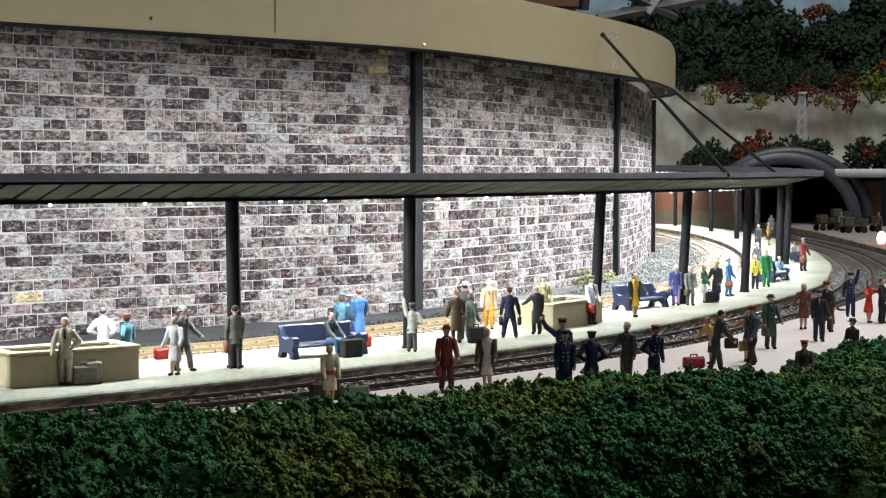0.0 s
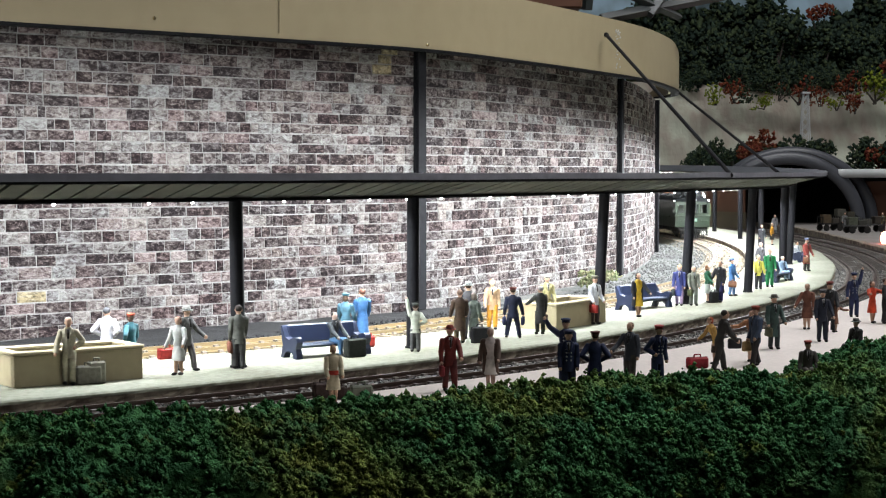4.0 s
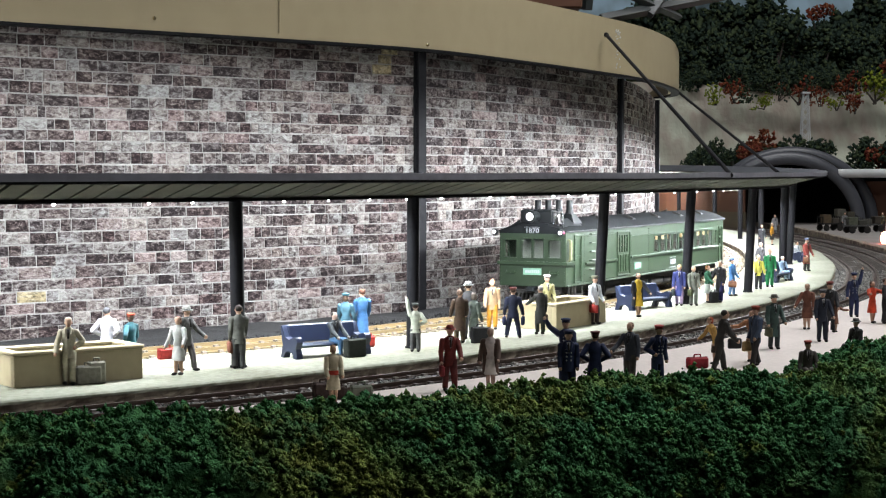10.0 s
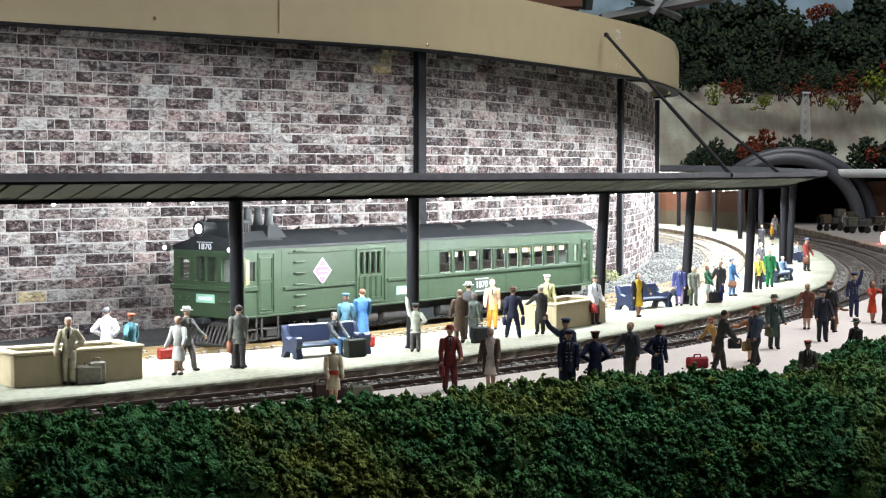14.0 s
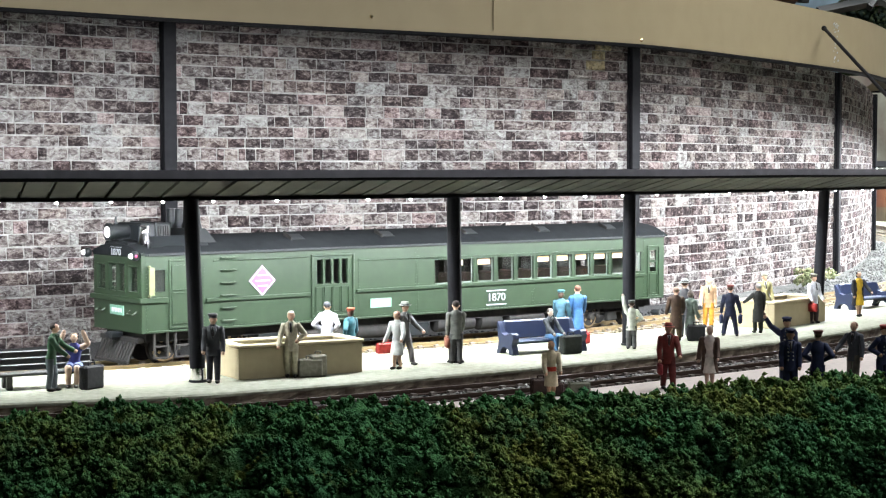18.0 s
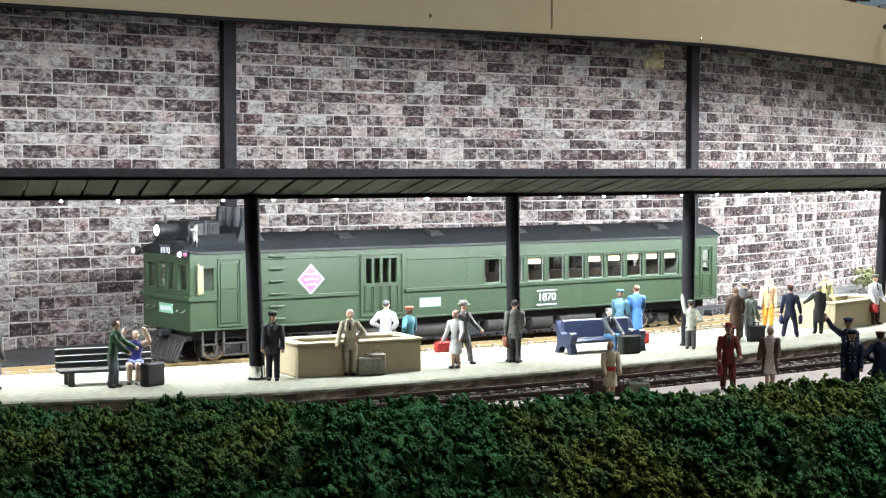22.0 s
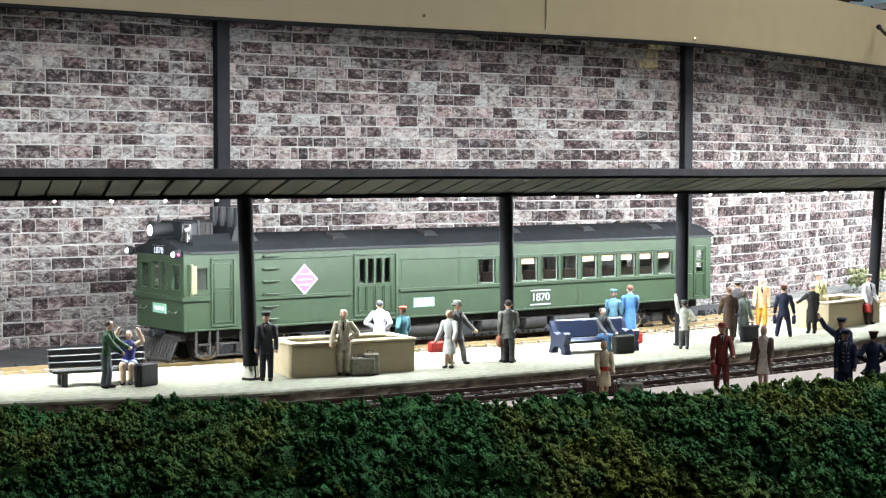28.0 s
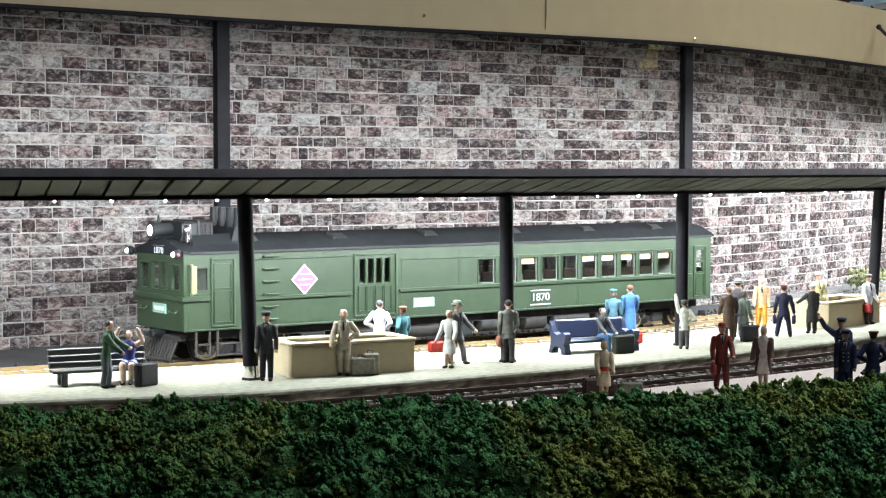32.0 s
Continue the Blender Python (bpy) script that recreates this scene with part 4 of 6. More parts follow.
def turned(bm, start=0):
    """Swaps x and y of the vertices added since start."""
    bm.verts.ensure_lookup_table()
    for v in bm.verts[start:]:
        v.co.x, v.co.y = v.co.y, v.co.x


WINDOWS = [-0.1] + [-10.7 - 10.25 * k for k in range(9)]


def build_railcar():
    car = thing("railcar", Matrix(), "green self-propelled passenger railcar with a black roof and lit windows", "railcar")
    W, L2, SILL, EAVE = 17.2, 122.0, 11.2, 37.7
    holes = [(y - 8.2, y + .3, 22.2, 31.6) for y in WINDOWS]
    bag = [(40.0 + 3.6 * k, 42.6 + 3.6 * k, 24.6, 33.4) for k in range(4)]
    left = holes + bag + [(114.4, 118.7, 24.9, 32.2), (-118.4, -114.6, 27.4, 31.6), (-118.4, -114.6, 22.6, 26.4), (-109.6, -106.4, 23.2, 31.0)]
    bm = bmesh.new()
    for s in (-1, 1):
        x0, x1 = (-W, -W + 1.0) if s < 0 else (W - 1.0, W)
        pierced(bm, x0, x1, -L2, L2, SILL, EAVE, left)
    for y0, y1, hs in ((L2, L2 + 1.2, [(-5.6, -.5, 24.7, 33.9), (.5, 5.6, 24.7, 33.9), (-14.6, -8.4, 24.9, 33.2), (8.4, 14.6, 24.9, 33.2)]),
                       (-L2 - 1.0, -L2, [(-14, -8, 24, 31.5), (8, 14, 24, 31.5), (-4, 4, 24, 31.5)])):
        k = len(bm.verts)
        pierced(bm, y0, y1, -W, W, SILL, EAVE + .3, hs)
        turned(bm, k)
    bmesh.ops.remove_doubles(bm, verts=bm.verts, dist=.001)
    body = part("body", bm, car_green, car, "olive green riveted body")
    # front brow under the roof, carrying the number
    bm = bmesh.new()
    prof = [(-W, 37.6), (-14.5, 38.4), (-9.5, 39.0), (-7.8, 41.2), (0, 42.0), (7.8, 41.2), (9.5, 39.0), (14.5, 38.4), (W, 37.6)]
    a = [bm.verts.new((x, 123.4, z)) for x, z in prof]
    b = [bm.verts.new((x, 119.0, z)) for x, z in prof]
    bm.faces.new(a + [bm.verts.new((W, 123.4, 36.4)), bm.verts.new((-W, 123.4, 36.4))])
    for i in range(len(prof) - 1):
        bm.faces.new((a[i], a[i + 1], b[i + 1], b[i]))
    part("brow", bm, roof_black, body, "black peaked number panel")
    # belt rails, letterboard strips, sill strip
    for y0, y1, z, hgt in ((123.6, 113.6, 21.3, 1.7), (99.0, 57.0, 20.7, 1.2), (36.4, -111.5, 20.9, 1.2), (122.0, -121.5, 36.9, .8), (122.0, -121.5, 11.2, .7), (96, 57.5, 34.4, .35), (36, 0, 32.4, .35),
                           (0.9, -101, 32.2, .5)):
        e = 1.0 if hgt > 1 else .55
        for x0, x1 in ((-W - e, -W + .02), (W - .02, W + e)):
            bm = bmesh.new()
            box(bm, x0, x1, y1, y0, z, z + hgt, .12)
            part("belt_rail" if hgt > 1 else "moulding", bm, car_green, body)
    bm = bmesh.new()
    box(bm, -W - 1.0, W + 1.0, 123.1, 124.4, 21.3, 23.0, .25)
    part("belt_rail", bm, car_green, body)
    # window posts, sashes, panes, blinds
    for y in WINDOWS:
        for x in (-W - .25, W + .05):
            bm = bmesh.new()
            for a, b, c, d in ((y - 8.4, y - 8.05, 22.0, 31.8), (y + .15, y + .5, 22.0, 31.8), (y - 8.05, y + .15, 31.45, 31.8), (y - 8.05, y + .15, 22.0, 22.35)):
                box(bm, x, x + .2, a, b, c, d)
            part("window_frame", bm, car_green, body)
        for x, glass in ((-W + .35, pane), (W - .55, pane_dim)):
            bm = bmesh.new()
            box(bm, x, x + .2, y - 8.2, y + .3, 22.2, 31.6)
            o = part("pane", bm, glass, body, "window pane")
            o.visible_shadow = False
        bm = bmesh.new()
        box(bm, -W + .65, -W + .9, y - 8.0, y - 7.55, 22.3, 31.5)
        box(bm, -W + .65, -W + .9, y - 7.55, y + .2, 22.3, 22.75)
        part("sash", bm, sash_grey, body, "pale grey inner sash")
    for y0, y1, z0, z1 in bag + [(114.4, 118.7, 24.9, 32.2), (-118.4, -114.6, 27.4, 31.6), (-118.4, -114.6, 22.6, 26.4), (-109.6, -106.4, 23.2, 31.0)]:
        bm = bmesh.new()
        box(bm, -W + .35, -W + .55, y0, y1, z0, z1)
        o = part("pane", bm, pane, body)
        o.visible_shadow = False
    for x0, x1, z0, z1 in ((-5.6, -.5, 24.7, 33.9), (.5, 5.6, 24.7, 33.9), (-14.6, -8.4, 24.9, 33.2), (8.4, 14.6, 24.9, 33.2)):
        bm = bmesh.new()
        box(bm, x0, x1, L2 + .3, L2 + .5, z0, z1)
        o = part("windscreen", bm, pane, body)
        o.visible_shadow = False
        bm = bmesh.new()
        for q in ((x0 - .4, x0, z0 - .4, z1 + .4), (x1, x1 + .4, z0 - .4, z1 + .4), (x0, x1, z1, z1 + .4), (x0, x1, z0 - .4, z0)):
            box(bm, q[0], q[1], L2 + 1.15, L2 + 1.45, q[2], q[3])
        part("window_frame", bm, car_green, body)
    # doors
    def door(y0, y1, z0, z1, panels, name, rails=()):
        bm = bmesh.new()
        f = .7
        for a, b, c, d in ((y0, y0 + f, z0, z1), (y1 - f, y1, z0, z1), (y0, y1, z1, z1 + f), (y0, y1, z0 - .3, z0 + .4)):
            box(bm, -W - .6, -W + .02, a, b, c, d, .12)
        leaf_ = part(name, bm, car_green, car, "green panelled door")
        for a, b, c, d in panels:
            bm = bmesh.new()
            box(bm, -W - .4, -W + .02, a, b, c, c + .3)
            box(bm, -W - .4, -W + .02, a, b, d - .3, d)
            box(bm, -W - .4, -W + .02, a, a + .3, c + .3, d - .3)
            box(bm, -W - .4, -W + .02, b - .3, b, c + .3, d - .3)
            part("panel", bm, car_green, leaf_)
    door(37.3, 56.0, 13.0, 34.6, [(39.6 + 3.7 * k, 42.9 + 3.7 * k, 14.6, 23.6) for k in range(4)], "baggage_door")
    door(104.0, 113.2, 12.6, 34.8, [(105.2, 112.0, 13.8, 24.4), (105.2, 112.0, 25.2, 33.6)], "cab_door")
    door(-120.2, -112.8, 12.4, 32.8, [(-118.9, -114.2, 13.4, 21.8)], "vestibule_door")
    # rivet rows
    bm = bmesh.new()
    for y in (121.4, 99.6, 35.0, 8.0, -50.0, -111.0):
        for z in np.arange(12.5, 36.5, 1.15):
            if y in (35.0,) and z > 34:
                continue
            for dy in ((0, 1.1) if y in (8.0, -50.0) else (0,)):
                if y == -50.0 and z > 20:
                    continue
                box(bm, -W - .22, -W + .01, y + dy - .24, y + dy + .24, z - .16, z + .16)
    for z in np.arange(12.5, 36.5, 1.15):
        box(bm, -W + .5, -W + .85, L2 + 1.15, L2 + 1.4, z - .16, z + .16)
        box(bm, W - .85, W - .5, L2 + 1.15, L2 + 1.4, z - .16, z + .16)
    for y in np.arange(-110, 99, 1.5):
        box(bm, -W - .2, -W + .01, y - .15, y + .15, 12.2, 12.5)
    part("rivets", bm, car_green, body, "rows of small rivets")["kind"] = "stuff"
    # grab irons beside the cab door
    for k in range(6):
        bm = bmesh.new()
        z = 14.0 + 4.3 * k
        rod(bm, (-W - 1.0, 87.4, z), (-W - 1.0, 93.0, z), .32, n=6)
        rod(bm, (-W + .1, 87.4, z), (-W - 1.0, 87.4, z), .28, n=6)
        rod(bm, (-W + .1, 93.0, z), (-W - 1.0, 93.0, z), .28, n=6)
        part("grab_iron", bm, car_green, body)
    bm = bmesh.new()
    rod(bm, (-W - 1.1, 120.6, 23.5), (-W - 1.1, 120.6, 33.5), .45, n=8)
    rod(bm, (-W, 120.6, 33.5), (-W - 1.1, 120.6, 33.5), .4, n=6)
    rod(bm, (-W, 120.6, 23.5), (-W - 1.1, 120.6, 23.5), .4, n=6)
    box(bm, -W - 1.9, -W - 1.5, 119.2, 121.2, 23.8, 33.2, .15)
    part("wind_deflector", bm, deflector_cream, body, "cream deflector blade beside the cab window")
    for s in (-1, 1):
        bm = bmesh.new()
        for a, b in (((s * 13.5, 124.6, 17.4), (s * 9.0, 124.6, 17.4)), ((s * 13.5, 123.2, 18.4), (s * 13.5, 124.6, 17.4)), ((s * 9.0, 123.2, 18.4), (s * 9.0, 124.6, 17.4))):
            rod(bm, a, b, .28, n=6)
        part("grab_iron", bm, car_green, body)
    # emblem, signs, numbers on the visible side and the front
    side = Matrix.Translation((-(W + .3) * MM, 0, 0)) @ Matrix(((0, 0, -1, 0), (-1, 0, 0, 0), (0, 1, 0, 0), (0, 0, 0, 1)))
    for r, x, m, n in ((5.8, -.12, plum_paint, "emblem_edge"), (5.4, .0, white_paint, "emblem"), (4.7, .12, pink_paint, "emblem_field")):
        bm = bmesh.new()
        vs = [bm.verts.new((-W - x - dx, 76.4 + y, 27.0 + z)) for dx in (0.02, .2) for y, z in ((r, 0), (0, r * .98), (-r, 0), (0, -r * .98))]
        bm.faces.new(vs[4:])
        for i in range(4):
            bm.faces.new((vs[i], vs[(i + 1) % 4], vs[4 + (i + 1) % 4], vs[4 + i]))
        e = part(n, bm, m, body, "white-edged pink diamond emblem")
    bm = bmesh.new()
    for z, hw in ((28.9, 1.5), (27.0, 2.6), (25.2, 1.5)):
        n_ = int(hw / .7)
        for k in range(-n_, n_ + 1):
            box(bm, -W - .46, -W - .3, 76.4 + k * .85 - .2, 76.4 + k * .85 + .2, z - .26, z + .26)
    part("emblem_bars", bm, white_paint, body)
    lettering("1870", 3.0, white_paint, body, side @ Matrix.Translation((30.2 * MM, 15.9 * MM, 0)), "number", 1.12)
    bm = bmesh.new()
    for z in (18.6, 13.2):
        box(bm, -W - .35, -W - .2, -35.2, -25.2, z - .22, z + .22)
    part("number_bars", bm, white_paint, body)
    for y0, y1, z0, z1 in ((20.6, 30.0, 15.0, 18.3),):
        bm = bmesh.new()
        box(bm, -W - .35, -W, y0, y1, z0, z1)
        p_ = part("name_board", bm, mint_paint, body, "mint green name board")
        bm = bmesh.new()
        for k in range(7):
            box(bm, -W - .45, -W - .3, y0 + 1 + k * 1.1, y0 + 1.7 + k * 1.1, 15.9, 17.4)
        part("name_bars", bm, white_paint, body)
    bm = bmesh.new()
    box(bm, -4.7, 4.7, L2 + 1.1, L2 + 1.6, 16.6, 19.8)
    part("name_board", bm, mint_paint, body, "mint green name board")
    bm = bmesh.new()
    for k in range(7):
        box(bm, -3.8 + k * 1.1, -3.1 + k * 1.1, L2 + 1.5, L2 + 1.75, 17.5, 18.9)
    part("name_bars", bm, white_paint, body)
    fr = Matrix.Translation((0, (L2 + 1.65) * MM, 0)) @ Matrix(((-1, 0, 0, 0), (0, 0, 1, 0), (0, 1, 0, 0), (0, 0, 0, 1)))
    lettering("1870", 2.3, white_paint, body, fr @ Matrix.Translation((0, 37.7 * MM, 0)), "number", 1.15)
    bm = bmesh.new()
    box(bm, -4.2, 4.2, 123.35, 123.6, 39.3, 39.6)
    part("number_bars", bm, white_paint, body)
    # roof
    bm = bmesh.new()
    prof = [(-W - .7, 37.2), (-W - .7, 37.9), (-15.6, 39.2), (-11, 41.3), (-5.5, 42.6), (0, 43.0), (5.5, 42.6), (11, 41.3), (15.6, 39.2), (W + .7, 37.9), (W + .7, 37.2)]
    rows = []
    for y, k in ((-L2 - 2.2, .93), (-L2 + 1, 1), (112, 1), (118.5, .9), (123.6, .62)):
        rows.append([bm.verts.new((x * (1 if k > .6 else .97), y, 37.2 + (z - 37.2) * k)) for x, z in prof])
    for a, b in zip(rows, rows[1:]):
        for i in range(len(prof) - 1):
            bm.faces.new((a[i], a[i + 1], b[i + 1], b[i]))
    bm.faces.new(rows[0])
    bm.faces.new(rows[-1][::-1])
    roof = part("roof", bm, roof_black, car, "black arched roof", smooth=50)
    for x in (-W - .9, W + .4):
        bm = bmesh.new()
        box(bm, x, x + .5, -L2 - 1, 121, 36.9, 37.7, .1)
        part("gutter", bm, grey_kit, roof)
    for y in (58, 18, -22, -60, -97):
        for side_ in (-1, 1):
            bm = bmesh.new()
            box(bm, side_ * 10.5 - 2, side_ * 10.5 + 2, y - 3.0, y + 3.0, 40.4, 42.0, .3)
            for v in bm.verts:
                v.co.z -= (abs(v.co.x) - 10) * .45
            vent = part("roof_vent", bm, grey_kit, roof)
            bm = bmesh.new()
            box(bm, side_ * 10.5 - 2.4, side_ * 10.5 + 2.4, y + 3.0, y + 3.7, 40.6, 43.0, .15)
            for v in bm.verts:
                v.co.z -= (abs(v.co.x) - 10) * .45
            part("vent_hood", bm, frame_black, vent)
    bm = bmesh.new()
    box(bm, -8.5, 8.5, 107, 119, 41.0, 47.6, .7)
    box(bm, -9.1, 9.1, 112.6, 113.4, 41.0, 48.0, .2)
    housing = part("radiator_housing", bm, grey_kit, roof, "charcoal radiator housing on the roof")
    for k in range(5):
        bm = bmesh.new()
        box(bm, -8.9, -8.4, 108.0 + k * .9, 108.5 + k * .9, 42.5, 46.6, .1)
        part("louvre", bm, frame_black, housing)
    for s in (-1, 1):
        bm = bmesh.new()
        v = [bm.verts.new(p) for p in ((s * 15.5, 118, 38.8), (s * 9, 118, 38.8), (s * 9, 118, 43.0), (s * 15.5, 96, 39.0), (s * 9, 92, 39.0), (s * 9, 96, 43.5))]
        for f in ((0, 1, 2), (3, 5, 4), (0, 2, 5, 3), (1, 4, 5, 2), (0, 3, 4, 1)):
            bm.faces.new([v[i] for i in f])
        part("side_cowl", bm, grey_kit, roof)
    bm = bmesh.new()
    v = [bm.verts.new(p) for p in ((-13, 92, 40.6), (13, 92, 40.6), (13, 103, 40.6), (-13, 103, 40.6), (-10.5, 95, 45.4), (10.5, 95, 45.4), (10.5, 100, 45.4), (-10.5, 100, 45.4))]
    for f in ((3, 2, 1, 0), (4, 5, 6, 7), (0, 1, 5, 4), (1, 2, 6, 5), (2, 3, 7, 6), (3, 0, 4, 7)):
        bm.faces.new([v[i] for i in f])
    part("stack_base", bm, grey_kit, roof)
    for k in range(4):
        bm = bmesh.new()
        x = -8.4 + 5.6 * k
        rod(bm, (x, 97.5, 44.0), (x, 97.5, 47.5), 2.5, 1.7, 12)
        rod(bm, (x, 97.5, 47.4), (x, 97.5, 52.0), 1.7, 1.5, 12)
        part("exhaust_pipe", bm, grey_kit, roof, smooth=40)
    bm = bmesh.new()
    rod(bm, (0, 119.0, 44.6), (0, 125.6, 44.6), 2.3, 2.7, 18)
    rod(bm, (0, 125.6, 44.6), (0, 126.7, 44.6), 3.1, 3.0, 18)
    rod(bm, (0, 123.5, 47), (0, 123.5, 49.8), .6, .3, 6)
    box(bm, -1.2, 1.2, 118, 123, 40.5, 42.6)
    head = part("headlamp", bm, grey_kit, roof, "round black headlamp", smooth=40)
    bm = bmesh.new()
    rod(bm, (0, 126.6, 44.6), (0, 127.1, 44.6), 2.0, 1.6, 18)
    part("lens", bm, lamp_white, head, "glowing headlamp lens")
    bm = bmesh.new()
    rod(bm, (-11.6, 119, 39.5), (-11.6, 119, 41.2), .6, .6, 8)
    rod(bm, (-11.6, 119, 41.0), (-11.6, 119, 42.0), 2.4, 2.0, 14)
    rod(bm, (-11.6, 119, 42.0), (-11.6, 119, 44.6), 2.0, 1.2, 14)
    ball(bm, (-11.6, 119, 44.8), 1.3)
    for s in (-1, 1):
        rod(bm, (-11.6 + s * 2.7, 119, 39.4), (-11.6 + s * 2.4, 119, 46.6), .35, n=6)
    rod(bm, (-14.0, 119, 46.6), (-9.2, 119, 46.6), .35, n=6)
    part("bell", bm, chrome, roof, "bright metal bell", smooth=40)
    for x, red in ((-15.4, True), (19.0, False)):
        bm = bmesh.new()
        ball(bm, (x, 124.6, 37.0), 1.7)
        lamp = part("marker_lamp", bm, grey_kit, body, smooth=True)
        bm = bmesh.new()
        ball(bm, (x, 126.0, 37.0), .95)
        part("lens", bm, lamp_white, lamp)
        if red:
            bm = bmesh.new()
            ball(bm, (x - 1.5, 124.9, 37.0), .6)
            part("red_lens", bm, pink_paint, lamp)
    bm = bmesh.new()
    rod(bm, (0, -L2 - 1, 38.6), (0, -L2 - 3.6, 38.6), 1.2, 1.0, 10)
    rod(bm, (-14, -L2 - 1, 37), (-14, -L2 - 2.6, 37), .9, .8, 10)
    part("tail_lamp", bm, grey_kit, body)
    # floor, seats, bulkheads, ceiling lamps
    bm = bmesh.new()
    box(bm, -W + 1, W - 1, -L2, L2, 11.4, 13.4)
    part("floor", bm, frame_black, car)
    bm = bmesh.new()
    for y in (2.0, 100, -110):
        box(bm, -W + 1.05, W - 1.05, y, y + 1, 13.4, 37)
    box(bm, 7, 7.6, 3, 100, 13.4, 37)
    part("bulkhead", bm, dark_inside, car)
    for y in WINDOWS:
        bm = bmesh.new()
        box(bm, -15.2, -4, y - 5.5, y - 1.0, 13.4, 19.0, .4)
        box(bm, -15.2, -4, y - 2.2, y - 1.0, 19.0, 25.8, .4)
        part("seat", bm, seat_red, car)
    for k in (1, 2, 5, 6, 7, 8, 9):
        y = WINDOWS[k] - 3.8
        bm = bmesh.new()
        box(bm, -15.0, -14.0, y - (1.0 if k == 1 else 4.3), y + 4.3, 28.8, 30.9, .2)
        part("ceiling_lamp", bm, warm_glow, car, "warm glowing ceiling lamp")
    # underframe
    bm = bmesh.new()
    box(bm, -14, 14, -118, 120, 8.0, 11.3)
    frame_ = part("underframe", bm, frame_black, car)
    for y0, y1, r, x in ((62, 38, 2.9, -11), (34, 14, 3.3, -10.5), (-4, -22, 2.8, -12), (-26, -36, 3.4, -11), (-40, -58, 2.6, -12)):
        bm = bmesh.new()
        rod(bm, (x, y0, 6.4), (x, y1, 6.4), r, r, 12)
        ball(bm, (x, y0, 6.4), r, .8, r)
        ball(bm, (x, y1, 6.4), r, .8, r)
        part("air_tank", bm, frame_black, frame_, smooth=40)
    for y0, y1 in ((76, 66), (12, 0), (-62, -74)):
        bm = bmesh.new()
        box(bm, -14, -6, y1, y0, 3.0, 8.2, .4)
        part("equipment_box", bm, grey_kit, frame_)
    for y0, y1 in ((118.5, 113.5), (110.5, 101.5)):
        bm = bmesh.new()
        for y in (y0, y1):
            rod(bm, (-W + .4, y, 11.5), (-W + .4, y, 2.6), .45, n=6)
        for z in (2.8, 6.6):
            box(bm, -W - .2, -W + 2.0, y1, y0, z - .25, z + .25)
        part("step", bm, frame_black, frame_)
    bm = bmesh.new()
    box(bm, -13.5, 13.5, 120.5, 123, 7.6, 9.4, .3)
    pilot = part("pilot", bm, frame_black, car, "slatted black cowcatcher")
    for k in range(12):
        x = -11.5 + 23 * k / 11
        bm = bmesh.new()
        rod(bm, (x, 122.4, 8.4), (x * .96, 125.6, 1.2), .5, n=6)
        part("slat", bm, frame_black, pilot)
    bm = bmesh.new()
    box(bm, -11.6, 11.6, 125.0, 126.2, .7, 1.7, .2)
    part("foot_bar", bm, frame_black, pilot)
    bm = bmesh.new()
    box(bm, -2, 2, 122, 127, 8.6, 11.0, .5)
    part("coupler", bm, grey_kit, frame_)
    bm = bmesh.new()
    box(bm, -1.5, 1.5, -128, -122, 6, 9, .4)
    rod(bm, (-9, -124.5, 4.5), (-12, -126, 4.5), 1.3, 1.3, 10)
    part("coupler", bm, grey_kit, frame_)
    # bogies
    bogies = []
    for y in (97, -97):
        bm = bmesh.new()
        for s in (-1, 1):
            box(bm, s * 10.6 - .6, s * 10.6 + .6, -17, 17, 5.8, 6.8, .3)
            box(bm, s * 10.6 - 1.0, s * 10.6 + 1.0, -3, 3, 2.6, 6.6, .3)
            for w in (-13, 13):
                box(bm, s * 10.7 - 1.1, s * 10.7 + 1.1, w - 1.3, w + 1.3, 3.8, 6.4, .4)
                for q in (-4.6, 4.6):
                    rod(bm, (s * 10.7, w + q, 4.4), (s * 10.7, w + q, 7.6), .9, n=8)
        box(bm, -10, 10, -3.5, 3.5, 5, 8.4)
        b = part("bogie", bm, frame_black, car, "sooty black bogie")
        b.matrix_basis = at(0, y, 0)
        sets = []
        for w in (-13, 13):
            bm = bmesh.new()
            rod(bm, (-10.2, 0, 0), (10.2, 0, 0), .9, n=8)
            for s in (-1, 1):
                rod(bm, (s * 7.4, 0, 0), (s * 9.7, 0, 0), 5.2, 5.0, 24)
                rod(bm, (s * 6.9, 0, 0), (s * 7.5, 0, 0), 5.9, 5.7, 24)
                rod(bm, (s * 9.6, 0, 0), (s * 9.95, 0, 0), 5.0, 4.6, 24, mat=1)
                rod(bm, (s * 9.7, 0, 0), (s * 10.05, 0, 0), 4.1, 4.0, 24)
                for k in range(4):
                    a = k * math.pi / 2 + .4
                    box(bm, s * 10.0 - .15, s * 10.0 + .15, 2.6 * math.cos(a) - .5, 2.6 * math.cos(a) + .5, 2.6 * math.sin(a) - .5, 2.6 * math.sin(a) + .5, mat=1)
            ws = part("wheelset", bm, [frame_black, wheel_rim], b, "dark wheels with worn bronze rims", smooth=40)
            ws.matrix_basis = at(0, w, 5.2)
            sets.append((ws, w))
        bogies.append((b, y, sets))
    return car, bogies


sash_grey = material("pale_grey_sash", (0.085, 0.10, 0.085), 0.5, grain=400)
wheel_rim = material("worn_bronze_rim", (0.32, 0.22, 0.11), 0.4, 0.7, grain=400, big=80)


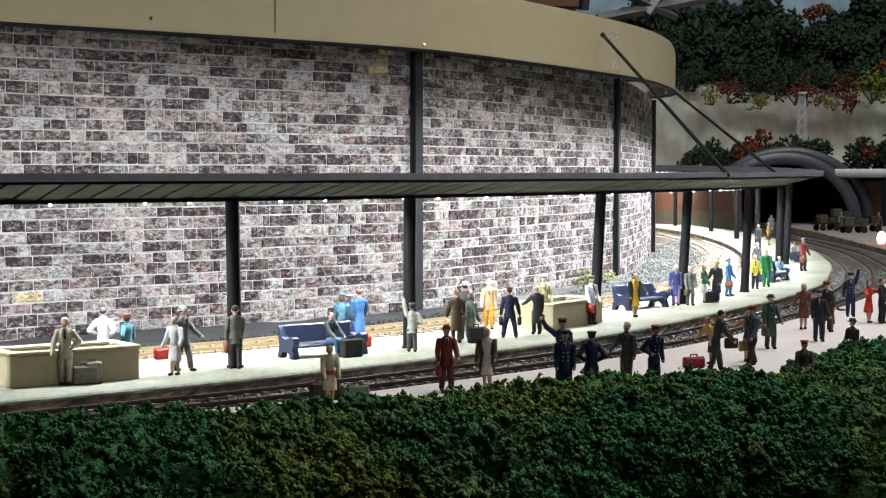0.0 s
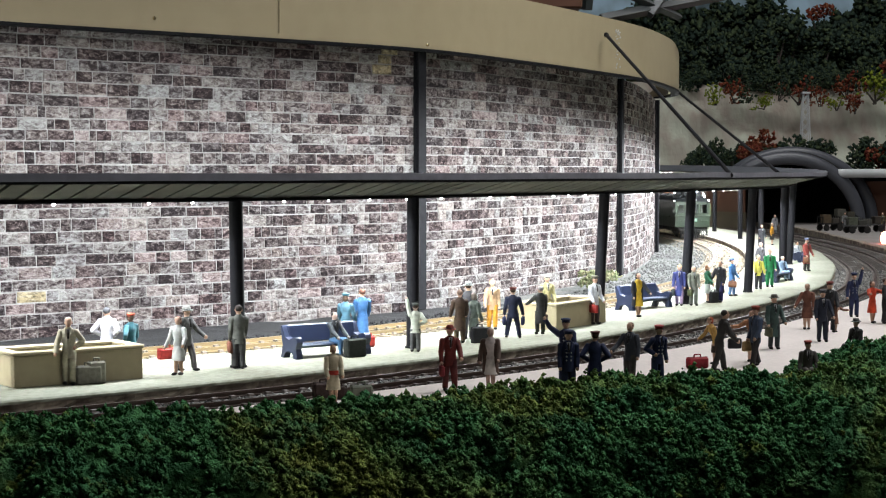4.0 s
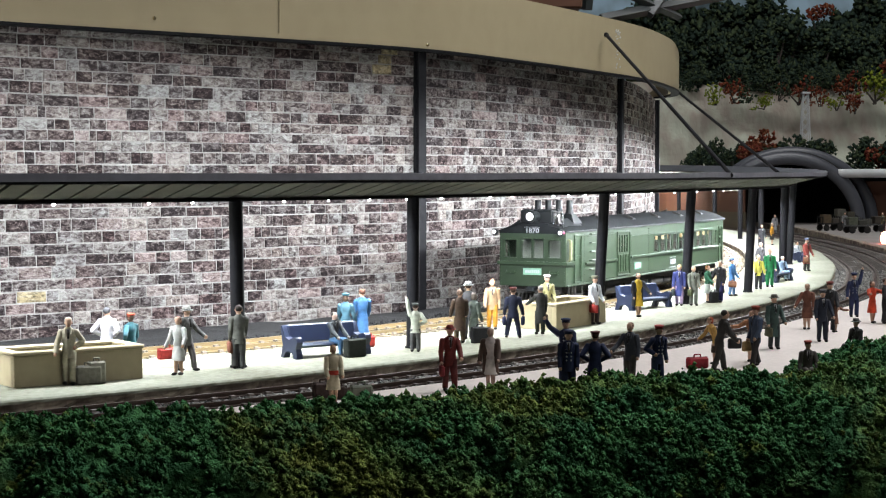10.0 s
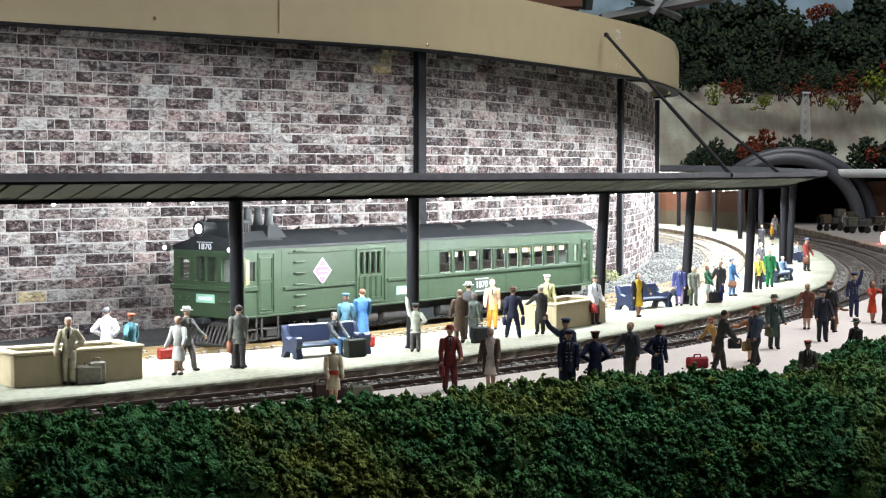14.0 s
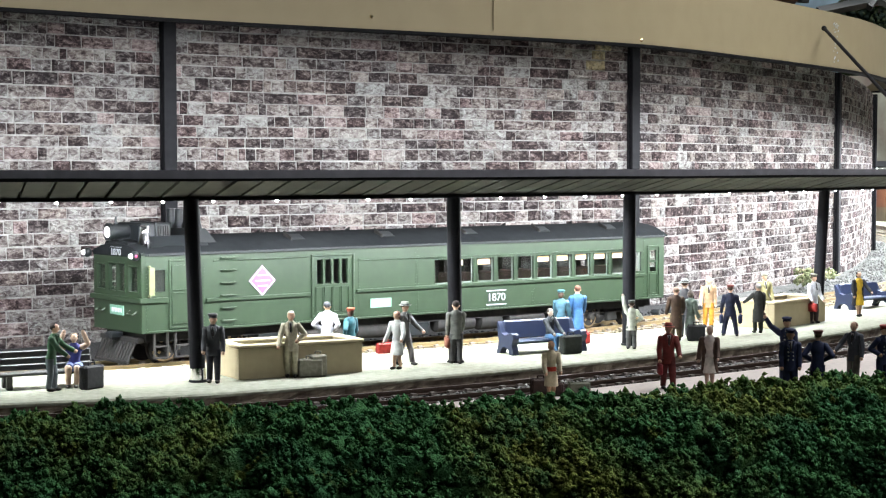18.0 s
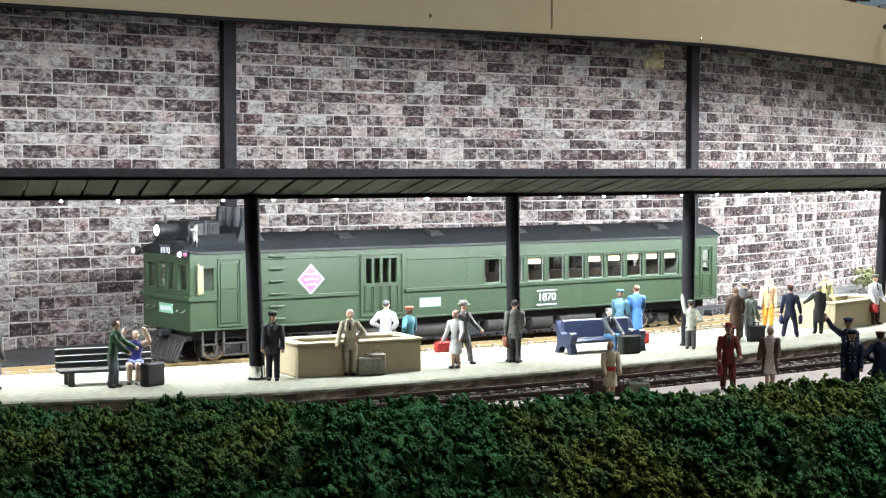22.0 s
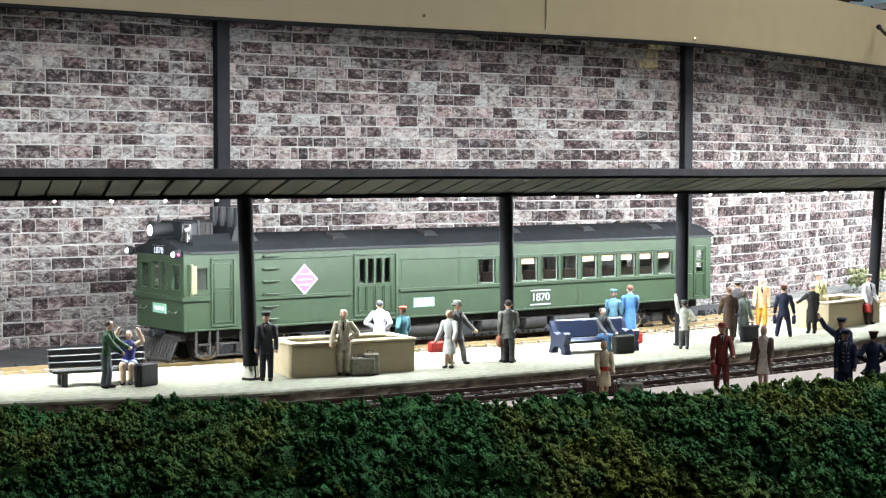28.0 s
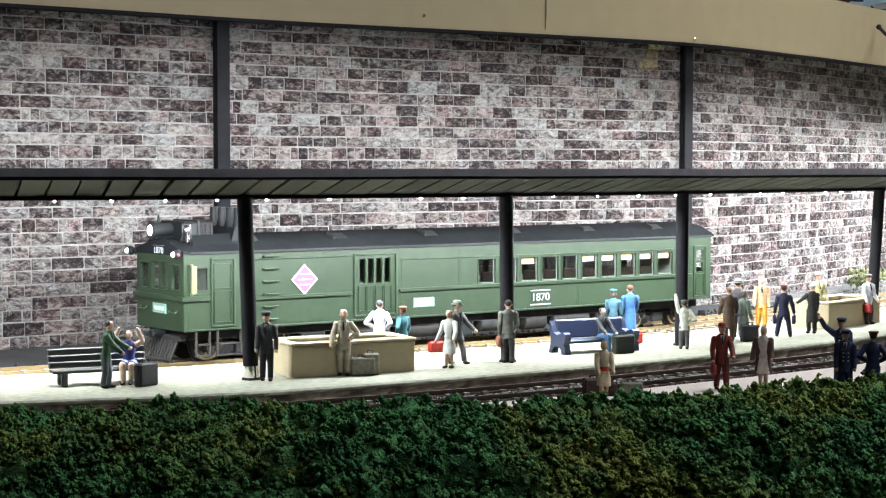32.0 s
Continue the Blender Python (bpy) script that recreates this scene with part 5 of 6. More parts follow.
# ---- furniture and luggage ----
def planter(x, y, turn, length, depth, height, label):
    root = thing("stairwell_parapet", at(x, y, 0, turn), label, "parapet", "stairwell parapets")
    w = 2.4
    for n, a in (("long_wall", (0, length, 0, w)), ("long_wall", (0, length, depth - w, depth)), ("end_wall", (0, w, w, depth - w)), ("end_wall", (length - w, length, w, depth - w))):
        bm = bmesh.new()
        box(bm, a[0], a[1], a[2], a[3], 0, height - 1.2, .15)
        part(n, bm, planter_tan, root)
    for a in ((-.5, length + .5, -.5, w + .4), (-.5, length + .5, depth - w - .4, depth + .5), (-.5, w + .4, w + .4, depth - w - .4), (length - w - .4, length + .5, w + .4, depth - w - .4)):
        bm = bmesh.new()
        box(bm, a[0], a[1], a[2], a[3], height - 1.2, height, .3)
        part("coping", bm, planter_tan, root)


def bench(x, y, turn, length, mat, label, slats=False):
    root = thing("bench", at(x, y, 0, turn), label, "bench", "platform benches")
    if slats:
        for z, yy in ((4.4, -4.2), (4.4, -2.2), (4.4, -.2), (5.8, 1.6), (7.7, 2.2), (9.6, 2.8)):
            bm = bmesh.new()
            box(bm, -length / 2, length / 2, yy - .8, yy + .8, z - .5, z + .5, .25) if z < 5 else box(bm, -length / 2, length / 2, yy - .5, yy + .5, z - .95, z + .95, .3)
            part("slat", bm, mat, root)
    else:
        bm = bmesh.new()
        box(bm, -length / 2 + 1, length / 2 - 1, -5.2, 1.9, 3.6, 4.9, .5)
        part("seat", bm, mat, root)
        bm = bmesh.new()
        v = box(bm, -length / 2 + 1, length / 2 - 1, 1.0, 2.2, 5.0, 11.2)
        for q in bm.verts:
            q.co.y += max(0, q.co.z - 5) * .22
        bmesh.ops.bevel(bm, geom=list(bm.edges), offset=.35, segments=1, affect="EDGES")
        part("backrest", bm, mat, root)
    for s in (-1, 1):
        if slats:
            for yy in (-4.0, 1.6):
                bm = bmesh.new()
                a = s * (length / 2 - 3.5)
                box(bm, a - .9, a + .9, yy - 1.0, yy + 1.0, 0, 4.1, .3)
                part("leg", bm, mat, root)
            continue
        # scrolled end: rolled arm, cut-out below, flared feet
        outline = ((-6.2, 0), (-5.9, 2.0), (-5.2, 3.4), (-5.9, 4.6), (-6.3, 5.8), (-5.9, 7.0), (-4.9, 7.5), (-3.4, 7.2), (-1.0, 6.4), (1.4, 7.2), (2.6, 9.6), (3.5, 11.0), (4.2, 10.8),
                   (3.6, 7.0), (3.0, 4.4), (3.6, 2.0), (4.4, 0), (2.2, 0), (1.6, 1.5), (.2, 2.4), (-2.0, 2.4), (-3.4, 1.5), (-4.0, 0))
        bm = bmesh.new()
        a = s * (length / 2 - .6)
        rows = [[bm.verts.new((x, yy, z)) for yy, z in outline] for x in (a - 1.2, a + 1.2)]
        bm.faces.new(rows[0])
        bm.faces.new(rows[1][::-1])
        for k in range(len(outline)):
            q = (k + 1) % len(outline)
            bm.faces.new((rows[0][k], rows[0][q], rows[1][q], rows[1][k]))
        part("end_panel", bm, mat, root)
    return root


def suitcase(x, y, z, turn, w, d, h, mat, label, name="suitcase"):
    root = thing(name, at(x, y, z, turn), label, "suitcase", "luggage")
    bm = bmesh.new()
    box(bm, -w / 2, w / 2, -d / 2, d / 2, 0, h, min(.5, d * .2))
    part("body", bm, mat, root)
    bm = bmesh.new()
    box(bm, -w / 2 - .12, w / 2 + .12, -.12, .12, 0.05, h + .12)
    part("rim", bm, mat, root)
    bm = bmesh.new()
    for a, b in (((-w * .16, 0, h - .1), (-w * .16, 0, h + .9)), ((w * .16, 0, h - .1), (w * .16, 0, h + .9)), ((-w * .16, 0, h + .9), (w * .16, 0, h + .9))):
        rod(bm, a, b, .25, n=6)
    part("handle", bm, mat, root)
    return root


COLORS = {}


def paint(c):
    if c not in COLORS:
        COLORS[c] = material("figure_paint", c, 0.7, spec=0.3, color2=tuple(v * .55 for v in c), grain=700, big=220, amount=.5, bump=.35)
    return COLORS[c]


SKIN = (0.60, 0.38, 0.27)
BLACK, NAVY, GREY, BROWN = (0.022, 0.022, 0.025), (0.02, 0.028, 0.075), (0.14, 0.14, 0.13), (0.075, 0.045, 0.03)


def figurine(x, y, z, h, turn, label, style="suit", top=GREY, legs=None, hat=None, arms=((8, 0), (8, 0)), skin=SKIN, hair=BROWN, bag=None, lean=0.0, brim=False, bare=False, trim=None, shell=None):
    """A painted model figure, one plain moulded shape. arms: for its right and left, degrees outwards and forwards."""
    legs = legs or top
    cols = [top, legs, skin, hat or hair, bag or BLACK, (.02, .017, .015), trim or (.55, .55, .56), shell or top, hair]
    sleeve = 2 if bare else 7 if shell else 0
    bm = bmesh.new()
    s = h / 20.0
    wob = random.Random(int(abs(x) * 7 + abs(y) * 13))

    def loft(rings, mat, n=14, cap=True):
        """Stacked ellipses (x, y, z, half width, half depth)."""
        prev = None
        for cx, cy, cz, a, b in rings:
            cur = [bm.verts.new(((cx + a * math.cos(2 * math.pi * i / n)) * s, (cy + b * math.sin(2 * math.pi * i / n)) * s, cz * s)) for i in range(n)]
            if prev:
                for i in range(n):
                    bm.faces.new((prev[i], prev[(i + 1) % n], cur[(i + 1) % n], cur[i])).material_index = mat
            elif cap:
                bm.faces.new(cur[::-1]).material_index = mat
            prev = cur
        bm.faces.new(prev).material_index = mat

    def limb(pts, radii, mat, n=9):
        for a, b, p, q in zip(pts, pts[1:], radii, radii[1:]):
            rod(bm, Vector(a) * s, Vector(b) * s, p * s, q * s, n, mat)
        for a, p in zip(pts[1:-1], radii[1:-1]):
            ball(bm, Vector(a) * s, p * 1.02 * s, mat=mat, u=9, v=6)

    def shoe(px, py, mat=5):
        ball(bm, (px * s, (py - .75) * s, .5 * s), .72 * s, 1.45 * s, .55 * s, 9, 6, mat)

    sit, dress, coat = style == "sit", style == "dress", style == "coat"
    hip, sh = (5.6, 12.3) if sit else (9.6, 16.3)
    if sit:
        for k in (-1, 1):
            limb([(k * 1.05, .2, hip - .2), (k * 1.35, -4.6, hip + .1), (k * 1.2, -4.9, 1.0)], (1.5, 1.15, .75), 2 if bare else 1)
            if bare:
                limb([(k * 1.0, .3, hip), (k * 1.25, -4.2, hip + .15)], (1.75, 1.45), 1)
            shoe(k * 1.2, -4.9)
    elif dress:
        for k in (-1, 1):
            f_ = k * wob.uniform(.2, .9)
            limb([(k * .75, 0, 7.0), (k * .8, f_ * .4 - .2, 4.2), (k * .8, f_, .9)], (.95, .78, .5), 2)
            shoe(k * .8, f_)
        loft([(0, .1, 5.0, 2.55, 2.1), (0, .1, 5.6, 2.5, 2.0), (0, .05, 8.2, 2.15, 1.7), (0, 0, 10.2, 1.75, 1.35), (0, 0, 11.6, 1.4, 1.1)], 1)
    else:
        stride = 2.1 if style == "walk" else wob.uniform(.3, .9)
        for k in (-1, 1):
            f_ = -k * stride
            w_ = 2.6 if style == "spread" else 1.15
            limb([(k * .95, 0, hip), (k * (.5 + w_ * .55), f_ * .55 - .35, 5.1), (k * w_, f_ + (.25 if f_ > 1 else 0), .9)], (1.3, 1.02, .85), 1)
            shoe(k * (w_ + .05), f_)
    f = -lean * (sh - hip) / 7
    lerp = lambda zz: f * (zz - hip) / (sh - hip)
    if coat:
        loft([(0, .1, 4.6, 2.45, 1.95), (0, .1, 5.2, 2.4, 1.9), (0, .05, 8.2, 2.1, 1.65), (0, lerp(11), 11.2, 1.85, 1.4)], 0)
    hem = hip - .8 if sit else 10.0 if dress else 7.9
    loft([(0, 0, hem, 2.12 if not dress else 1.75, 1.55 if not dress else 1.3), (0, 0, hip + .6, 1.98, 1.45), (0, lerp(hip + 2.4), hip + 2.4, 1.72 if not dress else 1.5, 1.28),
          (0, lerp(sh - 2.6), sh - 2.6, 2.12, 1.55), (0, lerp(sh - 1.1), sh - 1.1, 2.42, 1.42), (0, f, sh - .2, 2.1, 1.2), (0, f, sh + .45, 1.15, .95), (0, f * 1.05, sh + .8, .85, .85)], 0)
    limb([(0, f, sh + .3), (0, f * 1.2 - .1, sh + 1.4)], (.75, .68), 2)
    if shell:
        low = 4.9 if dress else 7.4
        for k in (-1, 1):
            loft([(k * 1.55, .5, low, 1.25, 1.75), (k * 1.45, .4, hip + 1, 1.0, 1.4), (k * 1.5, .25 + f, sh - 1.4, 1.15, 1.45), (k * 1.2, .2 + f, sh, .9, 1.0)], 7, 10)
        loft([(0, 1.1, low, 2.1, 1.1), (0, .8, hip + 1, 1.7, .9), (0, .6 + f, sh - 1.4, 2.2, 1.1), (0, .4 + f, sh + .1, 1.6, .8)], 7, 10)
    for k, (out, fwd) in zip((-1, 1), arms):
        if out <= 8:
            out, fwd = wob.uniform(6, 26), wob.uniform(-16, 34)
        hips = out == 38
        o, w = radians(36 if hips else out if out > 55 else out * .6), radians(-22 if hips else fwd * .8)
        d1 = Vector((k * math.sin(o) * math.cos(w), -math.sin(w), -math.cos(o) * math.cos(w))).normalized()
        a = Vector((k * 2.2, f, sh - .85))
        e = a + d1 * 3.5
        d2 = (d1 + Vector((-k * .12, -.42, .06 if out < 60 else .5))).normalized()
        palm = e + d2 * 3.2
        if hips:
            palm = Vector((k * 1.95, f * .2 - 1.0, hip + 1.5))
            d2 = (palm - e).normalized()
        if out == 150:
            e, palm = Vector((k * 4.3, f - 1.2, sh + .6)), Vector((k * 2.9, f - 1.4, sh + 3.9))
            d2 = (palm - e).normalized()
        limb([a, e, palm], (1.0, .82, .66), sleeve)
        ball(bm, a * s, 1.05 * s, mat=sleeve if shell else 0, u=9, v=6)
        ball(bm, (palm + d2 * .35) * s, .55 * s, .6 * s, .62 * s, mat=2, u=8, v=6)
        if bag and (style == "spread" or k == (1 if dress or lean else -1)):
            q = palm * s
            box(bm, q.x - .75 * s, q.x + .75 * s, q.y - 2.3 * s, q.y + 2.3 * s, q.z - 4.3 * s, q.z - .9 * s, .4 * s, 4)
            limb([(palm.x, palm.y - .8, palm.z - 1.0), (palm.x, palm.y, palm.z - .2), (palm.x, palm.y + .8, palm.z - 1.0)], (.22, .22, .22), 4, 6)
    if style in ("suit", "walk", "coat", "sit") and not bare:
        # shirt front and tie between the lapels
        V = lambda a, b, c: (a * s, b * s, c * s)
        vs = [bm.verts.new(V(*q)) for q in ((-.7, f - 1.12, sh + .35), (.7, f - 1.12, sh + .35), (0, lerp(sh - 3) - 1.72, sh - 3.0), (0, f - .7, sh - .4))]
        for t_ in ((0, 1, 2), (0, 2, 3), (1, 3, 2)):
            bm.faces.new([vs[i] for i in t_]).material_index = 6
        limb([(0, f - 1.28, sh + .1), (0, lerp(sh - 2.6) - 1.78, sh - 2.6)], (.2, .3), 5, 6)
        for k in (-1, 1):
            limb([(k * .8, f - 1.0, sh + .4), (k * .75, f - 1.42, sh - 1.2), (k * .1, lerp(sh - 3.4) - 1.62, sh - 3.4)], (.3, .42, .2), 0, 6)
    if "uniform" in label or "bellboy" in label or "porter" in label:
        for k in (-1, 1):
            for q in range(4):
                zq = hip + 1.6 + q * 1.15
                ball(bm, (k * .75 * s, (-1.5 + lerp(zq)) * s, zq * s), .24 * s, .2 * s, .24 * s, 6, 4, 6)
    if trim and dress:
        loft([(0, 0, hip + .4, 1.95, 1.55), (0, 0, hip + 1.9, 1.75, 1.4)], 6, 12)
    # head: jaw and skull, nose, ears, hair, hat
    f2 = f * 1.25 - .1
    loft([(0, f2 - .25, sh + .95, .45, .5), (0, f2 - .15, sh + 1.4, .82, .95), (0, f2, sh + 2.2, 1.02, 1.2), (0, f2 + .05, sh + 3.0, 1.0, 1.15), (0, f2 + .1, sh + 3.5, .6, .7)], 2, 10)
    ball(bm, (0, (f2 - 1.22) * s, (sh + 1.95) * s), .22 * s, .3 * s, .36 * s, 6, 4, 2)
    for k in (-1, 1):
        ball(bm, (k * 1.04 * s, (f2 + .1) * s, (sh + 2.05) * s), .16 * s, .26 * s, .38 * s, 6, 4, 2)
    full = dress or (sit and bare)
    ball(bm, (0, (f2 + .32) * s, (sh + 2.65) * s), 1.16 * s, 1.2 * s, 1.12 * s, 11, 7, 8)
    if full:
        ball(bm, (0, (f2 + .55) * s, (sh + 1.9) * s), 1.2 * s, .95 * s, 1.25 * s, 10, 6, 8)
    if hat and brim:
        loft([(0, f2, sh + 2.75, 1.85, 2.05), (0, f2, sh + 2.95, 1.95, 2.15), (0, f2, sh + 3.05, 1.28, 1.42), (0, f2 + .05, sh + 3.7, 1.2, 1.35), (0, f2 + .05, sh + 4.1, .85, 1.05)], 3, 12)
        loft([(0, f2, sh + 3.0, 1.33, 1.47), (0, f2, sh + 3.3, 1.31, 1.45)], 5, 12)
    elif hat:
        loft([(0, f2 + .1, sh + 2.65, 1.2, 1.3), (0, f2 + .1, sh + 3.25, 1.25, 1.35), (0, f2 + .05, sh + 3.5, 1.55, 1.65), (0, f2 + .1, sh + 3.85, 1.45, 1.5), (0, f2 + .1, sh + 4.0, .8, .9)], 3, 12)
        loft([(0, f2 - .75, sh + 2.72, 1.0, .95), (0, f2 - .7, sh + 2.9, 1.05, .9)], 5, 12)
    # cloth folds and a slightly uneven casting
    seed = Vector((wob.uniform(0, 50), wob.uniform(0, 50), 0))
    for v in bm.verts:
        c = v.co / s
        if c.z > .8:
            fold = .16 if c.z < sh + .6 else .05
            q = Vector((c.x * .9, c.y * .9, c.z * .45)) + seed
            v.co += Vector((noise.noise(q), noise.noise(q + Vector((7, 3, 1))), 0)) * fold * s * 1.6
    ob = link("figurine", bm, [paint(c) for c in cols], smooth=50)
    ob.matrix_basis = at(x, y, z, turn)
    tagged(ob, label, "figurine", "station figurines")
    return ob


# ---- things on the platform ----
RED, WHITE = (0.36, 0.03, 0.025), (0.52, 0.52, 0.56)
BLUE, SKY, GREEN = (0.035, 0.11, 0.25), (0.055, 0.13, 0.18), (0.02, 0.20, 0.07)
MAROON = (0.16, 0.025, 0.02)
STILL, WAVE, HIPS = (8, 0), (165, 8), (38, 10)


def on_seat(x, y, turn, along):
    """The spot on a bench seat, so far along it from its middle."""
    a = math.radians(turn)
    return x + math.cos(a) * along + math.sin(a) * 2.2, y + math.sin(a) * along - math.cos(a) * 2.2


def build_platform_things():
    planter(-126.6, 489.8, 36.0, 41.5, 19, 10.6, "tan plastered open stairwell parapet on the platform")
    planter(45.8, 670.4, 58.0, 44.5, 19, 10.8, "tan plastered open stairwell parapet beside the posts")
    bench(-180.1, 469.2, 34, 29, bench_slate, "dark slate slatted bench on the platform", True)
    bench(-41.2, 579.2, 37, 29.5, bench_blue, "navy blue moulded bench with rolled arms on the platform")
    bench(93.4, 779.5, 47, 30, bench_blue, "navy blue moulded bench with rolled arms on the platform")
    bench(194.2, 972.3, 58, 25, bench_blue, "navy blue moulded bench at the curve of the platform")
    bench(251.8, 1187.0, 66, 24, bench_blue, "navy blue moulded bench far along the platform")
    g = "figurine "
    f = figurine
    # stretch seen after the camera turns
    f(-174.3, 459.5, 0, 19.6, 95, g + "in a green jacket and grey trousers bending forward", "suit", (0.035, 0.10, 0.045), (0.10, 0.12, 0.13), None, ((15, 45), (15, 60)), hair=(.05, .035, .03), lean=.9)
    f(*on_seat(-180.1, 469.2, 34, 8.5), 0, 19.5, 12, g + "of a seated lady in a violet-blue dress with raised arms", "sit", (.05, .055, .22), (.16, .19, .38), None, ((150, 0), (150, 0)), hair=(.10, .06, .03), skin=(.50, .36, .26), bare=True)
    f(-132.7, 483.0, 0, 20.6, 12, g + "in a black suit and railway cap standing by the post", "suit", (.035, .037, .042), (.02, .02, .028), BLACK, (STILL, STILL), lean=.2)
    suitcase(-164.6, 466.2, 0, 64, 7.5, 3.4, 6.8, paint(BLACK), "black suitcase standing on the platform")
    f(-206.1, 449.7, 0, 20, 150, g + "in a grey coat at the end of the bench", "coat", GREY, GREY)
    # middle of the platform
    f(-112.5, 498.9, 0, 20.4, 12, g + "in a cream suit leaning on the parapet", "suit", (0.46, 0.42, 0.31), (0.46, 0.42, 0.31), None, ((30, 10), HIPS), hair=(.50, .47, .40))
    f(-107.8, 533.0, 0, 20.6, 170, g + "in a white jacket seen from behind", "suit", WHITE, WHITE, None, (HIPS, HIPS), hair=(.06, .06, .07))
    f(-100.2, 533.6, 0, 18.4, 235, g + "in a teal coat and red cap", "coat", (0.03, 0.12, 0.15), (0.03, 0.10, 0.12), (0.30, 0.06, 0.03), (STILL, HIPS), skin=(.10, .05, .035))
    suitcase(-106.8, 500.2, 0, 20, 7.5, 3.2, 5.6, paint((.22, .21, .17)), "grey suitcase standing by the parapet")
    suitcase(-104.7, 501.6, 0, 28, 5.2, 3.2, 6.8, paint((.24, .23, .18)), "taller grey suitcase standing by the parapet")
    f(-82.5, 534.5, 0, 20.4, 60, g + "in a grey suit and hat striding along", "walk", (.12, .12, .115), (.10, .09, .09), (.22, .22, .20), ((20, -20), (35, 40)), brim=True)
    f(-83.3, 522.6, 0, 18.6, -25, g + "in a pale grey dress with a red bag", "dress", (.48, .49, .47), (.48, .49, .47), None, ((30, 10), (45, 30)), hair=(.22, .12, .09))
    suitcase(-90.1, 542.3, 2.8, 30, 6.4, 2.6, 3.6, paint(RED), "red travelling bag held by the pale figure", "travel_bag")
    f(-66.3, 539.2, 0, 20.8, 195, g + "in a grey jacket carrying a brown bag", "suit", (.13, .135, .12), (.055, .055, .055), None, ((6, 0), (9, 8)), hair=(.04, .03, .025), bag=(.22, .08, .05), lean=.05)
    f(*on_seat(-41.2, 579.2, 37, 2.5), 0, 19.0, 45, g + "seated on the blue bench in a dark jacket", "sit", (.03, .035, .04), (.05, .12, .22), None, ((10, 50), (10, 50)), hair=(.05, .04, .035), skin=(.50, .36, .30))
    f(-35.5, 607.4, 0, 19.4, 170, g + "in a teal-blue dress behind the bench", "dress", SKY, SKY, (.04, .12, .14), ((18, 20), (20, 30)))
    f(-29.7, 611.3, 0, 21.0, 200, g + "in a bright blue suit behind the bench", "coat", BLUE, BLUE, None, ((20, 30), (12, 10)), hair=(.12, .05, .03))
    suitcase(-30.5, 573.9, 0, 38, 8.0, 3.4, 6.4, paint((.02, .024, .02)), "black-green suitcase standing by the bench")
    suitcase(-26.7, 607.4, 0, 38, 3.4, 2.6, 4.0, paint(RED), "small red case standing behind the bench")
    f(-9.8, 590.2, 0, 17.2, 190, g + "of a child in white shirt and grey shorts waving", "suit", (.55, .58, .48), (.10, .10, .10), (.10, .11, .10), (HIPS, WAVE), skin=(.5, .36, .3))
    f(6.3, 621.5, 0, 20.0, 185, g + "in a dark brown suit seen from behind", "coat", BROWN, (.10, .07, .04), None, (STILL, STILL), hair=(.3, .2, .15))
    f(9.7, 634.1, 0, 21.8, 170, g + "in a dark suit with a pale hat", "suit", (.06, .06, .065), (.06, .06, .065), (.42, .45, .42), (STILL, STILL), brim=True)
    f(11.7, 623.5, 0, 18.6, 130, g + "in a grey-green coat and skirt", "dress", (.17, .21, .18), (.17, .21, .18), None, ((20, 0), (12, 30)), hair=(.24, .2, .17), skin=(.4, .3, .25))
    suitcase(13.7, 621.5, 0, 20, 6.4, 3.0, 6.0, paint(BLACK), "black suitcase standing on the platform")
    f(20.0, 675.2, 0, 20.4, 5, g + "in a bright yellow suit", "suit", (.40, .26, .15), (.44, .20, .02), None, ((8, 10), (8, 10)), hair=(.55, .2, .05))
    f(27.0, 640.6, 0, 19.4, 175, g + "in a navy uniform with feet apart", "spread", (.012, .016, .04), (.012, .016, .04), (.18, .05, .04), ((30, 0), (25, 0)), bag=NAVY)
    f(38.3, 654.0, 0, 19.2, 200, g + "in a long black coat reaching to the parapet", "coat", (.03, .03, .028), (.03, .035, .025), None, ((10, 0), (50, 60)), hair=(.4, .38, .36), bag=BROWN)
    f(43.8, 700.4, 0, 20.4, 20, g + "in a pale yellow jacket behind the parapet", "suit", (.36, .33, .16), (.26, .24, .12), (.48, .48, .40))
    f(63.6, 697.8, 0, 20.2, 40, g + "in a white shirt carrying a red bag", "suit", (.66, .68, .72), (.05, .03, .03), (.16, .15, .11), ((14, 10), (10, 20)), bag=RED)
    f(86.0, 733.2, 0, 19.4, 20, g + "in a yellow dress under an open black coat", "dress", (.58, .38, .03), (.58, .38, .03), None, ((14, 0), (40, 40)), hair=(.02, .02, .02), shell=BLACK)
    f(113.0, 795.4, 0, 19.6, -12, g + "in a navy coat over a mauve dress", "coat", (.035, .045, .16), (.30, .22, .34), None, ((16, 0), (12, 0)), hair=(.55, .45, .12), bag=(.04, .05, .05))
    f(119.8, 795.4, 0, 18.8, 10, g + "in a grey suit with a green bag", "suit", (.16, .17, .14), (.13, .14, .12), None, ((12, 10), (12, 10)), hair=(.42, .36, .33), bag=(.06, .07, .03))
    f(129.2, 812.6, 0, 18.4, 60, g + "in a green jacket and white skirt", "dress", (.03, .13, .07), (.5, .55, .5), None, ((20, 40), (12, 10)), hair=(.20, .09, .03))
    suitcase(132.0, 812.6, 0, 35, 5.5, 3.0, 5.5, paint(BLACK), "black suitcase standing among the figures")
    f(135.9, 816.1, 0, 20.4, -40, g + "in a black suit and navy trousers", "coat", BLACK, (.03, .03, .12), None, ((30, 30), (12, 0)), hair=BLACK)
